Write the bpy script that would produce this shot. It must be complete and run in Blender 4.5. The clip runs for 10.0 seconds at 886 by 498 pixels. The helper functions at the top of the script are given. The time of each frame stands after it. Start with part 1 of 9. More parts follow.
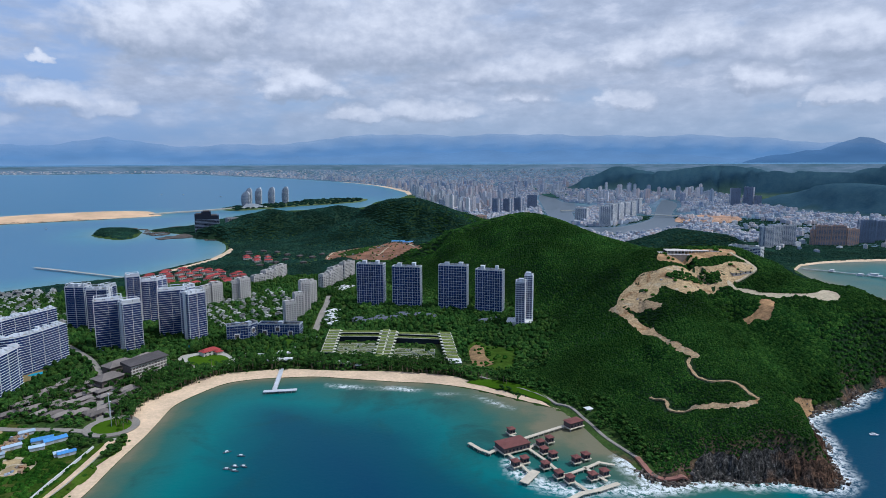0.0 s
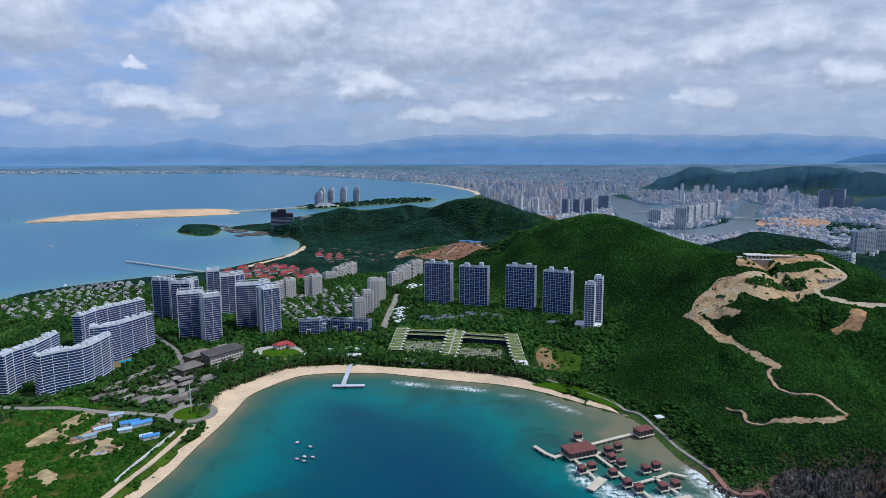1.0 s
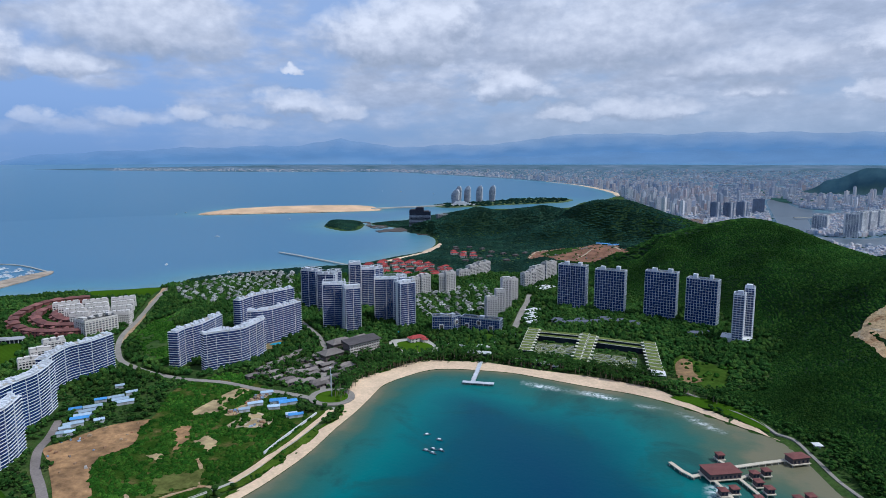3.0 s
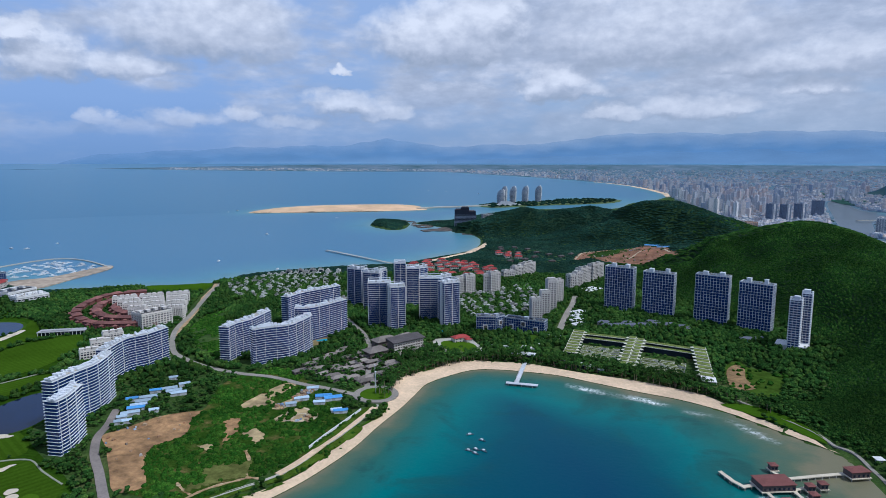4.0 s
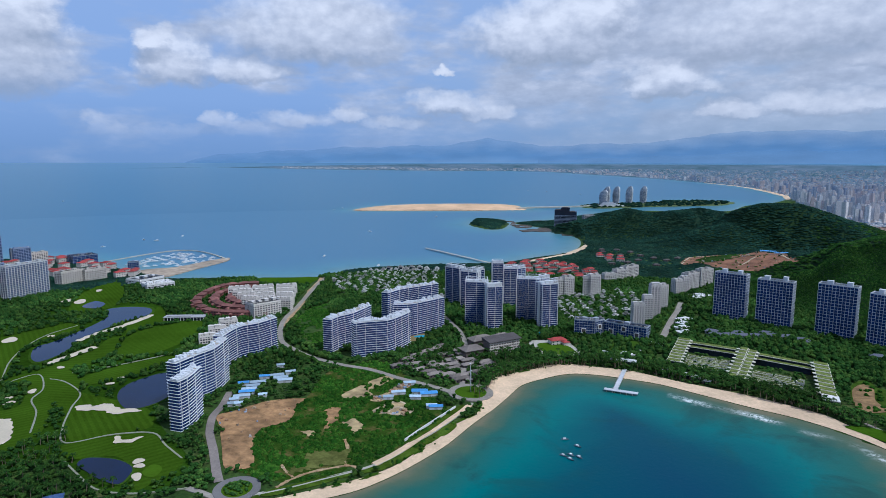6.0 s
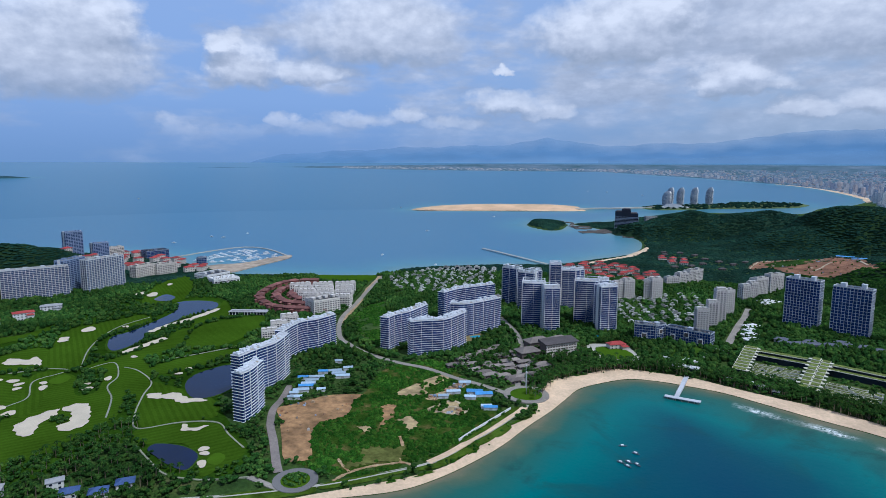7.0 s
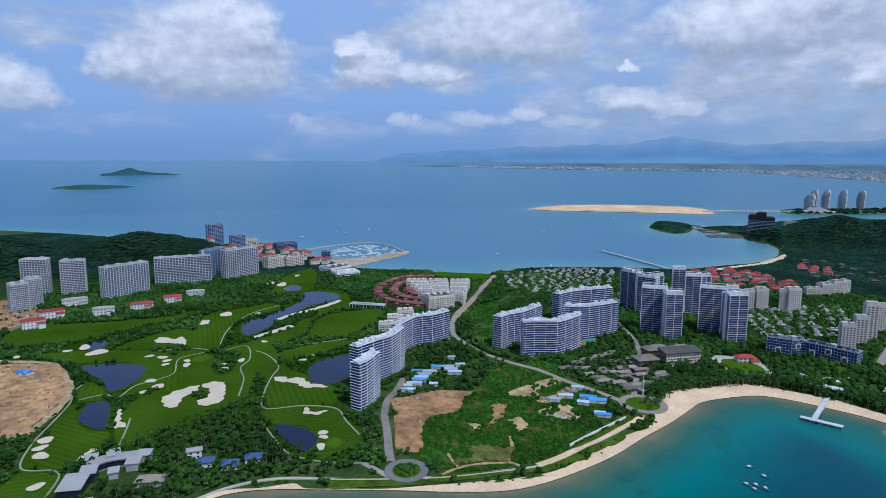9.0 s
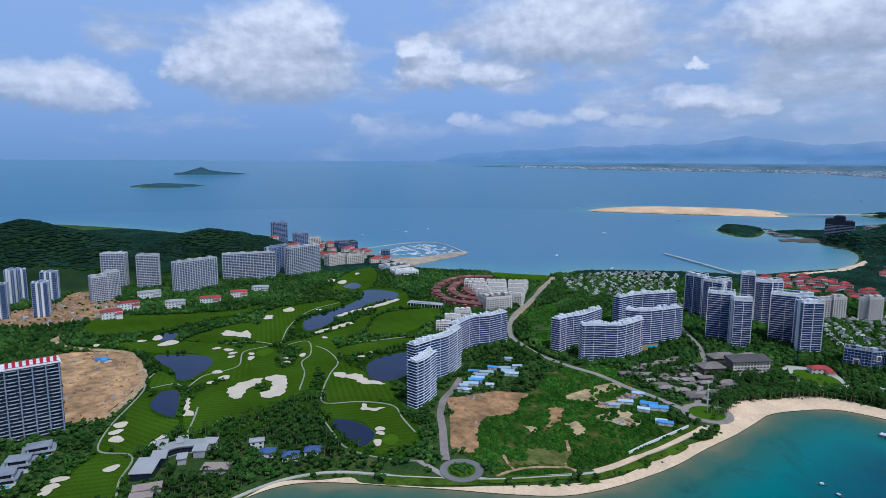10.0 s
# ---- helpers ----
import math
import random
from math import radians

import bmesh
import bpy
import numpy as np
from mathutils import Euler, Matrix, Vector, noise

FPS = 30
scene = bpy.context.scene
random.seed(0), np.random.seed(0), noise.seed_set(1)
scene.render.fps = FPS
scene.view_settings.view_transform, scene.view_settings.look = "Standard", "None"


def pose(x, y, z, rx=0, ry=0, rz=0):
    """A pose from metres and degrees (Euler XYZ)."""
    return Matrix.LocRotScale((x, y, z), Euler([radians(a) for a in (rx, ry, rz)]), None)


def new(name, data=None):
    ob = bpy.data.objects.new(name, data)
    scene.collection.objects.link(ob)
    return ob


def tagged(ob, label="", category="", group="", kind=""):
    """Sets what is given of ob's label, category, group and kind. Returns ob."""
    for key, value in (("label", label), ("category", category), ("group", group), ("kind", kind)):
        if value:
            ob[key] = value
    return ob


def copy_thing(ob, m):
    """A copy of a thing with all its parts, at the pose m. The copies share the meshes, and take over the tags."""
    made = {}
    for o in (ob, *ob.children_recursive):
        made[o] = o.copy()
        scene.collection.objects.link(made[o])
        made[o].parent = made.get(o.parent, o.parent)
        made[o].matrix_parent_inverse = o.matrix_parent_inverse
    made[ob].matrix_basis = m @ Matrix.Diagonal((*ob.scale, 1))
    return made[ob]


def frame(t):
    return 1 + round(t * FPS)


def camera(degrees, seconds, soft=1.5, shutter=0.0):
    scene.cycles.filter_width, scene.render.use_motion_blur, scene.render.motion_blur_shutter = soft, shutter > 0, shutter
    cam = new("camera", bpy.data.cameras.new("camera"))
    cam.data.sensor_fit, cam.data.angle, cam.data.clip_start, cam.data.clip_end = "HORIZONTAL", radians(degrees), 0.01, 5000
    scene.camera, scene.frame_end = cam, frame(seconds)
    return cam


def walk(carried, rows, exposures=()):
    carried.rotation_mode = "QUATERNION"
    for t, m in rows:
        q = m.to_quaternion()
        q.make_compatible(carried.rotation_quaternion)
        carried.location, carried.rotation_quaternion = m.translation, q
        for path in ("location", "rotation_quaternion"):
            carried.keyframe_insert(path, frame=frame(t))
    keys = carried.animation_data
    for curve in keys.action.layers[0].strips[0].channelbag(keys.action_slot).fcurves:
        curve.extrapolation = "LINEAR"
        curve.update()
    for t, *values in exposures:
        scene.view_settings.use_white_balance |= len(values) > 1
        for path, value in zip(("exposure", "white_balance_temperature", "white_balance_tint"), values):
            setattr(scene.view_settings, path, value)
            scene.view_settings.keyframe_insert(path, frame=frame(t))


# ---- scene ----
# camera: a drone that hangs at one place over the bay and turns to its left
EYE = Vector((0, 0, 240))
cam = camera(71.44, 10.0, soft=0.48)
TURN = [(0, 0.05, -8.12, -0.22), (0.5, 3.04, -8.11, -0.23), (1, 6.41, -8.08, -0.21), (1.5, 9.88, -8.09, -0.18), (2, 13.29, -8.09, -0.11), (2.5, 16.33, -8.09, -0.07), (4, 23.14, -8.12, 0.03), (4.5, 25.0, -8.12, 0.07), (5, 27.17, -8.13, 0.07), (5.5, 29.82, -8.16, 0.08), (7, 37.7, -8.18, 0.15), (7.5, 41.07, -8.21, 0.22), (8, 44.33, -8.24, 0.23), (8.5, 46.7, -8.26, 0.25), (9, 48.48, -8.29, 0.25), (9.5, 50.93, -8.3, 0.24), (10, 53.96, -8.3, 0.33)]
walk(cam, [(t, Matrix.Translation(EYE) @ Matrix.Rotation(radians(yaw), 4, "Z") @ Matrix.Rotation(radians(90 + tilt), 4, "X")
            @ Matrix.Rotation(radians(lean), 4, "Z")) for t, yaw, tilt, lean in TURN], exposures=[(0.0, 0.0, 5780, 9), (5.0, -0.04, 5620, 9), (10.0, -0.05, 5530, 9)])


# ---- node tools ----
def node(nt, kind, **kw):
    n = nt.nodes.new(kind)
    for k, v in kw.items():
        if k in n.inputs:
            n.inputs[k].default_value = v
    return n


def maths(nt, op, a, b=None, c=None):
    n = nt.nodes.new("ShaderNodeMath")
    n.operation = op
    for i, v in enumerate((a, b, c)):
        if v is None:
            continue
        if isinstance(v, (int, float)):
            n.inputs[i].default_value = v
        else:
            nt.links.new(v, n.inputs[i])
    return n.outputs[0]


def mixed(nt, fac, a, b, blend="MIX"):
    n = nt.nodes.new("ShaderNodeMix")
    n.data_type, n.blend_type = "RGBA", blend
    for sock, v in ((n.inputs[0], fac), (n.inputs[6], a), (n.inputs[7], b)):
        if isinstance(v, (int, float)):
            sock.default_value = v
        elif isinstance(v, tuple):
            sock.default_value = (*v[:3], 1)
        else:
            nt.links.new(v, sock)
    return n.outputs[2]


def ramp(nt, value, stops, smooth=False):
    n = nt.nodes.new("ShaderNodeValToRGB")
    n.color_ramp.interpolation = "EASE" if smooth else "LINEAR"
    while len(n.color_ramp.elements) < len(stops):
        n.color_ramp.elements.new(0.5)
    for e, (p, c) in zip(n.color_ramp.elements, stops):
        e.position, e.color = p, (*((c, c, c) if isinstance(c, (int, float)) else c), 1)
    nt.links.new(value, n.inputs[0])
    return n.outputs[0]


def fbm(nt, scale, detail=5, rough=0.55, vector=None, dist=0.0):
    n = node(nt, "ShaderNodeTexNoise", Scale=scale, Detail=detail, Roughness=rough, Distortion=dist)
    if vector is not None:
        nt.links.new(vector, n.inputs["Vector"])
    return n.outputs["Fac"]


# ---- world: hazy tropical sky with broken cloud ----
SUN_TURN, SUN_UP = 92, 57
world = bpy.data.worlds.new("sky")
scene.world = world
world.use_nodes = True
wt = world.node_tree
wt.nodes.clear()
sky = wt.nodes.new("ShaderNodeTexSky")
sky.sky_type, sky.sun_disc, sky.sun_elevation, sky.sun_rotation = "NISHITA", False, radians(SUN_UP), radians(SUN_TURN)
sky.air_density, sky.dust_density = 1.0, 1.5
where = wt.nodes.new("ShaderNodeTexCoord").outputs["Generated"]
sep = wt.nodes.new("ShaderNodeSeparateXYZ")
wt.links.new(where, sep.inputs[0])
up = sep.outputs["Z"]
side = maths(wt, "MULTIPLY", maths(wt, "ARCTAN2", maths(wt, "MULTIPLY", sep.outputs["X"], -1.0), sep.outputs["Y"]), 57.2958)
rise = maths(wt, "MULTIPLY", maths(wt, "ARCSINE", up), 57.2958)
# cumulus by bearing and elevation in degrees, half width, height over the flat base and strength
CLOUDS_WEST = [(87.6, 5.36, 2.4, 1.64, 0.8), (84.7, 4.79, 5.0, 2.63, 1.0), (75.2, 7.0, 3.0, 2.25, 0.8), (69.2, 7.27, 7.5, 5.48, 1.0), (67.2, 10.15, 4.7, 3.6, 1.0), (60.9, 2.19, 1.3, 1.41, 0.7), (56.3, 9.29, 1.8, 1.42, 0.9), (56.3, 2.13, 3.3, 0.91, 0.55), (55.3, 7.37, 3.6, 2.88, 0.9), (51.7, 3.07, 1.4, 1.11, 0.7), (49.7, 7.38, 4.6, 1.69, 0.7), (49.6, 2.27, 4.1, 0.81, 0.5), (45.5, 3.27, 3.0, 0.9, 0.55), (44.0, 10.4, 9.0, 4.5, 0.85)]
CLOUDS_NORTH = [(41.5, 3.86, 2.1, 1.07, 0.75), (36.7, 3.21, 3.3, 0.86, 0.55), (32.0, 7.96, 1.3, 0.63, 0.8), (31.9, 4.8, 3.8, 1.6, 0.8), (28.6, 4.1, 3.0, 1.0, 0.6), (22.8, 10.17, 7.6, 4.37, 1.1), (19.9, 11.98, 5.0, 2.71, 1.0), (13.1, 6.63, 3.7, 2.12, 0.9), (11.8, 5.86, 3.4, 1.16, 0.6), (7.8, 4.02, 2.8, 1.04, 0.7), (4.7, 10.18, 10.3, 4.59, 0.8), (3.2, 4.36, 2.6, 1.37, 0.75), (0.7, 4.1, 3.9, 1.2, 0.65), (-1.4, 4.2, 2.9, 1.05, 0.7)]
CLOUDS_EAST = [(-5.9, 7.74, 8.1, 1.92, 0.6), (-7.6, 5.79, 2.6, 1.08, 0.55), (-14.4, 5.44, 1.2, 0.94, 0.6), (-16.3, 8.7, 3.4, 2.0, 0.75), (-16.3, 5.07, 2.6, 1.33, 0.65), (-21.5, 9.42, 5.0, 2.19, 0.65), (-26.8, 6.35, 2.7, 1.96, 0.8), (-31.6, 8.8, 6.2, 2.42, 0.7), (-32.3, 4.74, 2.6, 1.01, 0.65)]


def lens_plane(u, v, ku, kv):
    c = wt.nodes.new("ShaderNodeCombineXYZ")
    wt.links.new(maths(wt, "MULTIPLY", u, ku), c.inputs[0])
    wt.links.new(maths(wt, "MULTIPLY", v, kv), c.inputs[1])
    return c.outputs[0]


def cloud_depth(shift):
    """How thick the cumulus is, looking shift degrees higher than the ray: domed heaps with flat bases, their edges curled by noise."""
    h = maths(wt, "ADD", rise, shift)
    u, v = side, h
    for scale, amount, detail in ((0.30, 3.4, 2), (1.1, 1.6, 5)):
        bend = node(wt, "ShaderNodeTexNoise", Scale=scale, Detail=float(detail), Roughness=0.62)
        wt.links.new(lens_plane(side, h, 1.0, 1.25), bend.inputs["Vector"])
        split = wt.nodes.new("ShaderNodeSeparateColor")
        wt.links.new(bend.outputs["Color"], split.inputs[0])
        u = maths(wt, "ADD", u, maths(wt, "MULTIPLY", maths(wt, "SUBTRACT", split.outputs[0], 0.5), amount * 1.3))
        v = maths(wt, "ADD", v, maths(wt, "MULTIPLY", maths(wt, "SUBTRACT", split.outputs[1], 0.5), amount * 0.62))
    total = None
    for s, e, a, b, k in CLOUDS_WEST + CLOUDS_NORTH + CLOUDS_EAST:
        p = maths(wt, "DIVIDE", maths(wt, "SUBTRACT", u, s), a)
        q = maths(wt, "DIVIDE", maths(wt, "SUBTRACT", v, e), b)
        q = maths(wt, "MINIMUM", q, maths(wt, "MULTIPLY", q, 2.0))
        d = maths(wt, "MULTIPLY", maths(wt, "SUBTRACT", 1.0, maths(wt, "ADD", maths(wt, "MULTIPLY", p, p), maths(wt, "MULTIPLY", q, q))), k)
        total = d if total is None else maths(wt, "SMOOTH_MAX", total, d, 0.25)
    return total


here, above = cloud_depth(0.0), cloud_depth(1.2)
cover = ramp(wt, maths(wt, "ADD", here, 0.25), [(0.0, 0.0), (0.30, 0.38), (0.62, 0.82), (0.95, 0.97)])
billow = fbm(wt, 0.6, 5, 0.55, lens_plane(side, rise, 1.0, 1.5))
slope = maths(wt, "MAXIMUM", maths(wt, "MINIMUM", maths(wt, "SUBTRACT", here, above), 0.45), -0.45)
lift = ramp(wt, maths(wt, "MULTIPLY", rise, 0.05), [(0.10, 0.0), (0.30, 0.05), (0.6, 0.12)])
light = maths(wt, "ADD", maths(wt, "ADD", maths(wt, "MULTIPLY", slope, 0.52), lift), maths(wt, "ADD", maths(wt, "MULTIPLY", maths(wt, "MAXIMUM", maths(wt, "MINIMUM", here, 0.8), -0.2), 0.10), maths(wt, "MULTIPLY", billow, 0.62)))
lit = ramp(wt, light, [(0.12, (0.33, 0.375, 0.46)), (0.30, (0.41, 0.45, 0.545)), (0.50, (0.545, 0.575, 0.665)), (0.78, (0.79, 0.80, 0.865))])
# a soft grey sheet behind them, closed in the east and torn open in the west
sheet = maths(wt, "ADD", fbm(wt, 0.16, 5, 0.55, lens_plane(side, rise, 0.55, 1.6)), ramp(wt, maths(wt, "ADD", maths(wt, "DIVIDE", side, 150.0), 0.3), [(0.0, 0.27), (0.30, 0.22), (0.45, 0.15), (0.60, 0.06), (0.75, 0.0)]))
veiled = maths(wt, "MULTIPLY", ramp(wt, sheet, [(0.50, 0.0), (0.72, 0.85)], True), ramp(wt, maths(wt, "MULTIPLY", rise, 0.05), [(0.10, 0.35), (0.32, 1.0)]))
sheet_lit = ramp(wt, fbm(wt, 0.42, 6, 0.6, lens_plane(side, rise, 0.7, 1.6)), [(0.34, (0.385, 0.42, 0.51)), (0.52, (0.48, 0.515, 0.61)), (0.68, (0.64, 0.655, 0.735))])
clear = mixed(wt, 1.0, sky.outputs[0], (0.10, 0.10, 0.10), "MULTIPLY")
low_west = ramp(wt, maths(wt, "MULTIPLY", rise, 0.05), [(0.0, (0.19, 0.315, 0.54)), (0.10, (0.22, 0.35, 0.60)), (0.25, (0.265, 0.40, 0.67)), (0.75, (0.33, 0.46, 0.74))])
low_east = ramp(wt, maths(wt, "MULTIPLY", rise, 0.05), [(0.0, (0.24, 0.345, 0.50)), (0.10, (0.27, 0.375, 0.53)), (0.25, (0.34, 0.44, 0.60)), (0.75, (0.37, 0.48, 0.70))])
low = mixed(wt, ramp(wt, maths(wt, "DIVIDE", side, 100.0), [(0.08, 0.0), (0.45, 1.0)]), low_east, low_west)
veil = ramp(wt, maths(wt, "MULTIPLY", rise, 0.02), [(0.0, 1.0), (0.5, 0.75), (1.0, 0.2)])
air = mixed(wt, veil, clear, low)
fade = ramp(wt, maths(wt, "MULTIPLY", rise, 0.05), [(0.07, 0.0), (0.24, 0.85), (0.4, 1.0)], True)
shown = mixed(wt, maths(wt, "MULTIPLY", cover, fade), mixed(wt, veiled, air, sheet_lit), lit)
back = node(wt, "ShaderNodeBackground", Strength=1.0)
wt.links.new(shown, back.inputs[0])
wt.links.new(back.outputs[0], wt.nodes.new("ShaderNodeOutputWorld").inputs[0])

sun = new("sun", bpy.data.lights.new("sun", "SUN"))
sun.data.energy, sun.data.angle, sun.data.color = 2.7, radians(0.6), (1.0, 0.97, 0.91)
sun.rotation_euler = Euler((radians(90 - SUN_UP), 0, radians(180 - SUN_TURN)))
scene.view_settings.exposure = 0.0


# ---- materials ----
def surface(name, colour, rough=0.85, grain=0.0, scale=1.0, stain=0.0, stain_scale=0.05, bump=0.0, metal=0.0, island=0.0, spec=0.3, each=0.0):
    """A paint, stone or soil: a base colour with fine grain, broad stains and relief, at true size."""
    m = bpy.data.materials.new(name)
    m.use_nodes = True
    nt = m.node_tree
    p = nt.nodes["Principled BSDF"]
    p.inputs["Roughness"].default_value, p.inputs["Metallic"].default_value, p.inputs["Specular IOR Level"].default_value = rough, metal, spec
    pos = nt.nodes.new("ShaderNodeNewGeometry").outputs["Position"]
    c = (*colour, 1)
    out = None

    def vary(base, value, amount):
        f = ramp(nt, value, [(0.25, 1 - amount), (0.75, 1 + amount)])
        return mixed(nt, 1.0, base if base is not None else colour, f, "MULTIPLY")
    if grain:
        fac = fbm(nt, scale, 6, 0.6, pos)
        out = vary(out, fac, grain)
        if bump:
            b = node(nt, "ShaderNodeBump", Strength=bump, Distance=1.0 / scale * 0.4)
            nt.links.new(fac, b.inputs["Height"])
            nt.links.new(b.outputs[0], p.inputs["Normal"])
    if stain:
        out = vary(out, fbm(nt, stain_scale, 4, 0.55, pos), stain)
    if island:
        out = vary(out, nt.nodes.new("ShaderNodeNewGeometry").outputs["Random Per Island"], island)
    if each:
        out = vary(out, nt.nodes.new("ShaderNodeObjectInfo").outputs["Random"], each)
    if out is None:
        p.inputs["Base Color"].default_value = c
    else:
        nt.links.new(out, p.inputs["Base Color"])
    return m


def bare_earth(name, sand, clay, stone, rough=0.95):
    """Freshly cut ground: sand with clay streaks and grey stony patches."""
    m = surface(name, sand, rough, spec=0.1)
    nt = m.node_tree
    p = nt.nodes["Principled BSDF"]
    pos = nt.nodes.new("ShaderNodeNewGeometry").outputs["Position"]
    broad, fine = fbm(nt, 0.045, 6, 0.65, pos, 0.8), fbm(nt, 0.3, 7, 0.7, pos)
    tone = ramp(nt, broad, [(0.34, clay), (0.45, sand), (0.56, sand), (0.66, stone)])
    nt.links.new(mixed(nt, 1.0, tone, ramp(nt, fine, [(0.3, 0.45), (0.5, 1.0), (0.7, 1.4)]), "MULTIPLY"), p.inputs["Base Color"])
    b = node(nt, "ShaderNodeBump", Strength=1.0, Distance=1.6)
    nt.links.new(fine, b.inputs["Height"])
    nt.links.new(b.outputs[0], p.inputs["Normal"])
    return m


def glazing(name, colour, rough=0.12):
    m = surface(name, colour, rough, grain=0.35, scale=0.33, stain=0.25, stain_scale=0.03, spec=0.3)
    return m


SAND = surface("pale_sand", (0.66, 0.49, 0.33), 0.95, 0.16, 0.35, 0.2, 0.03, 0.3)
SOIL = surface("bare_soil", (0.31, 0.18, 0.085), 0.95, 0.45, 0.12, 0.5, 0.03, 0.9)
RED_SOIL = surface("red_soil", (0.24, 0.115, 0.065), 0.95, 0.5, 0.06, 0.5, 0.02, 0.8)
ROCK = surface("sea_rock", (0.105, 0.084, 0.070), 0.9, 0.6, 0.5, 0.5, 0.04, 1.0, island=0.6)
GRASS = surface("rough_grass", (0.04, 0.085, 0.010), 0.95, 0.3, 0.4, 0.35, 0.02, 0.5, spec=0.0)
TURF = surface("mown_turf", (0.042, 0.095, 0.006), 0.9, 0.2, 0.5, 0.25, 0.012, 0.2, spec=0.0)
LAWN = surface("fine_green", (0.055, 0.115, 0.008), 0.9, 0.1, 0.8, 0.12, 0.05, spec=0.0)
BUNKER = surface("bunker_sand", (0.56, 0.49, 0.38), 0.95, 0.1, 0.8, 0.1, 0.05, spec=0.05)
ASPHALT = surface("grey_asphalt", (0.16, 0.155, 0.155), 0.9, 0.15, 1.2, 0.2, 0.04)
CONCRETE = surface("pale_concrete", (0.42, 0.40, 0.35), 0.9, 0.15, 0.7, 0.18, 0.04, 0.2)
WHITE = surface("white_render", (0.66, 0.66, 0.66), 0.8, 0.06, 0.5, 0.08, 0.03)
CREAM = surface("cream_render", (0.60, 0.55, 0.50), 0.85, 0.08, 0.4, 0.1, 0.03)
DARK = surface("dark_timber_roof", (0.085, 0.075, 0.075), 0.8, 0.3, 0.5, 0.2, 0.06)
SLATE = surface("grey_roof_tile", (0.19, 0.165, 0.15), 0.85, 0.25, 0.9, 0.25, 0.06, 0.3, each=0.25)
TERRACOTTA = surface("terracotta_roof", (0.30, 0.048, 0.045), 0.85, 0.25, 0.9, 0.2, 0.06, 0.3, each=0.25)
GLASS_BLUE = glazing("blue_glass", (0.018, 0.045, 0.15))
# distance haze is put into the paler colour of these two glasses
GLASS_PALE = glazing("hazy_blue_glass", (0.036, 0.070, 0.16))
GLASS_FAR = glazing("hazed_far_glass", (0.16, 0.20, 0.27), 0.4)
GLASS_DARK = glazing("dark_glass", (0.018, 0.024, 0.042))
POND = surface("pond_water", (0.004, 0.010, 0.038), 0.08, 0.3, 0.02, 0.3, 0.01, spec=0.16)
POOL = surface("pool_water", (0.03, 0.35, 0.55), 0.1, spec=0.5)
BLUE_TIN = surface("blue_sheet_metal", (0.07, 0.24, 0.52), 0.5, 0.12, 0.5, 0.15, 0.1, metal=0.0, each=0.2)
PALE_TIN = surface("pale_blue_sheet_metal", (0.34, 0.44, 0.54), 0.5, 0.12, 0.5, 0.15, 0.1, each=0.2)


def leaf_material(name, a, b, c):
    """Foliage whose hue drifts from tree to tree and over the slope, with leafy relief; the broad drift also paints in
    lit and shaded slopes.
    """
    m = bpy.data.materials.new(name)
    m.use_nodes = True
    nt = m.node_tree
    p = nt.nodes["Principled BSDF"]
    p.inputs["Roughness"].default_value, p.inputs["Specular IOR Level"].default_value = 0.95, 0.02
    geo = nt.nodes.new("ShaderNodeNewGeometry")
    tree = ramp(nt, geo.outputs["Random Per Island"], [(0.0, a), (0.55, b), (1.0, c)])
    f1 = fbm(nt, 0.9, 6, 0.7, geo.outputs["Position"])
    f2 = fbm(nt, 0.012, 4, 0.6, geo.outputs["Position"])
    col = mixed(nt, 1.0, tree, ramp(nt, f1, [(0.32, 0.30), (0.5, 0.95), (0.68, 1.9)]), "MULTIPLY")
    col = mixed(nt, 1.0, col, ramp(nt, f2, [(0.3, 0.55), (0.5, 1.0), (0.7, 1.6)]), "MULTIPLY")
    nt.links.new(col, p.inputs["Base Color"])
    bmp = node(nt, "ShaderNodeBump", Strength=1.0, Distance=0.8)
    nt.links.new(f1, bmp.inputs["Height"])
    nt.links.new(bmp.outputs[0], p.inputs["Normal"])
    return m


LEAF_HILL = leaf_material("hill_scrub_leaves", (0.0095, 0.034, 0.007), (0.016, 0.048, 0.009), (0.034, 0.077, 0.013))
LEAF_PARK = leaf_material("park_tree_leaves", (0.016, 0.050, 0.011), (0.026, 0.068, 0.014), (0.052, 0.102, 0.020))
LEAF_SCRUB = leaf_material("bright_scrub_leaves", (0.014, 0.052, 0.006), (0.022, 0.072, 0.008), (0.044, 0.104, 0.013))
# cloud shade and distance haze are put into this dark bluish leaf colour
LEAF_FAR = leaf_material("shade_tinted_leaves", (0.008, 0.027, 0.020), (0.011, 0.034, 0.024), (0.018, 0.044, 0.026))


# ---- mesh tools ----
def mesh_from(name, verts, faces, mat=None, smooth=False):
    me = bpy.data.meshes.new(name)
    v = np.asarray(verts, dtype=np.float32).reshape(-1, 3)
    if isinstance(faces, np.ndarray):
        n, k = faces.shape
        me.vertices.add(len(v))
        me.vertices.foreach_set("co", v.ravel())
        me.loops.add(n * k)
        me.loops.foreach_set("vertex_index", faces.astype(np.int32).ravel())
        me.polygons.add(n)
        me.polygons.foreach_set("loop_start", np.arange(0, n * k, k, dtype=np.int32))
        me.polygons.foreach_set("loop_total", np.full(n, k, dtype=np.int32))
        me.update(calc_edges=True)
    else:
        me.from_pydata([tuple(p) for p in v], [], [tuple(f) for f in faces])
    me.polygons.foreach_set("use_smooth", np.full(len(me.polygons), smooth, dtype=bool))
    if mat:
        me.materials.append(mat)
    return me


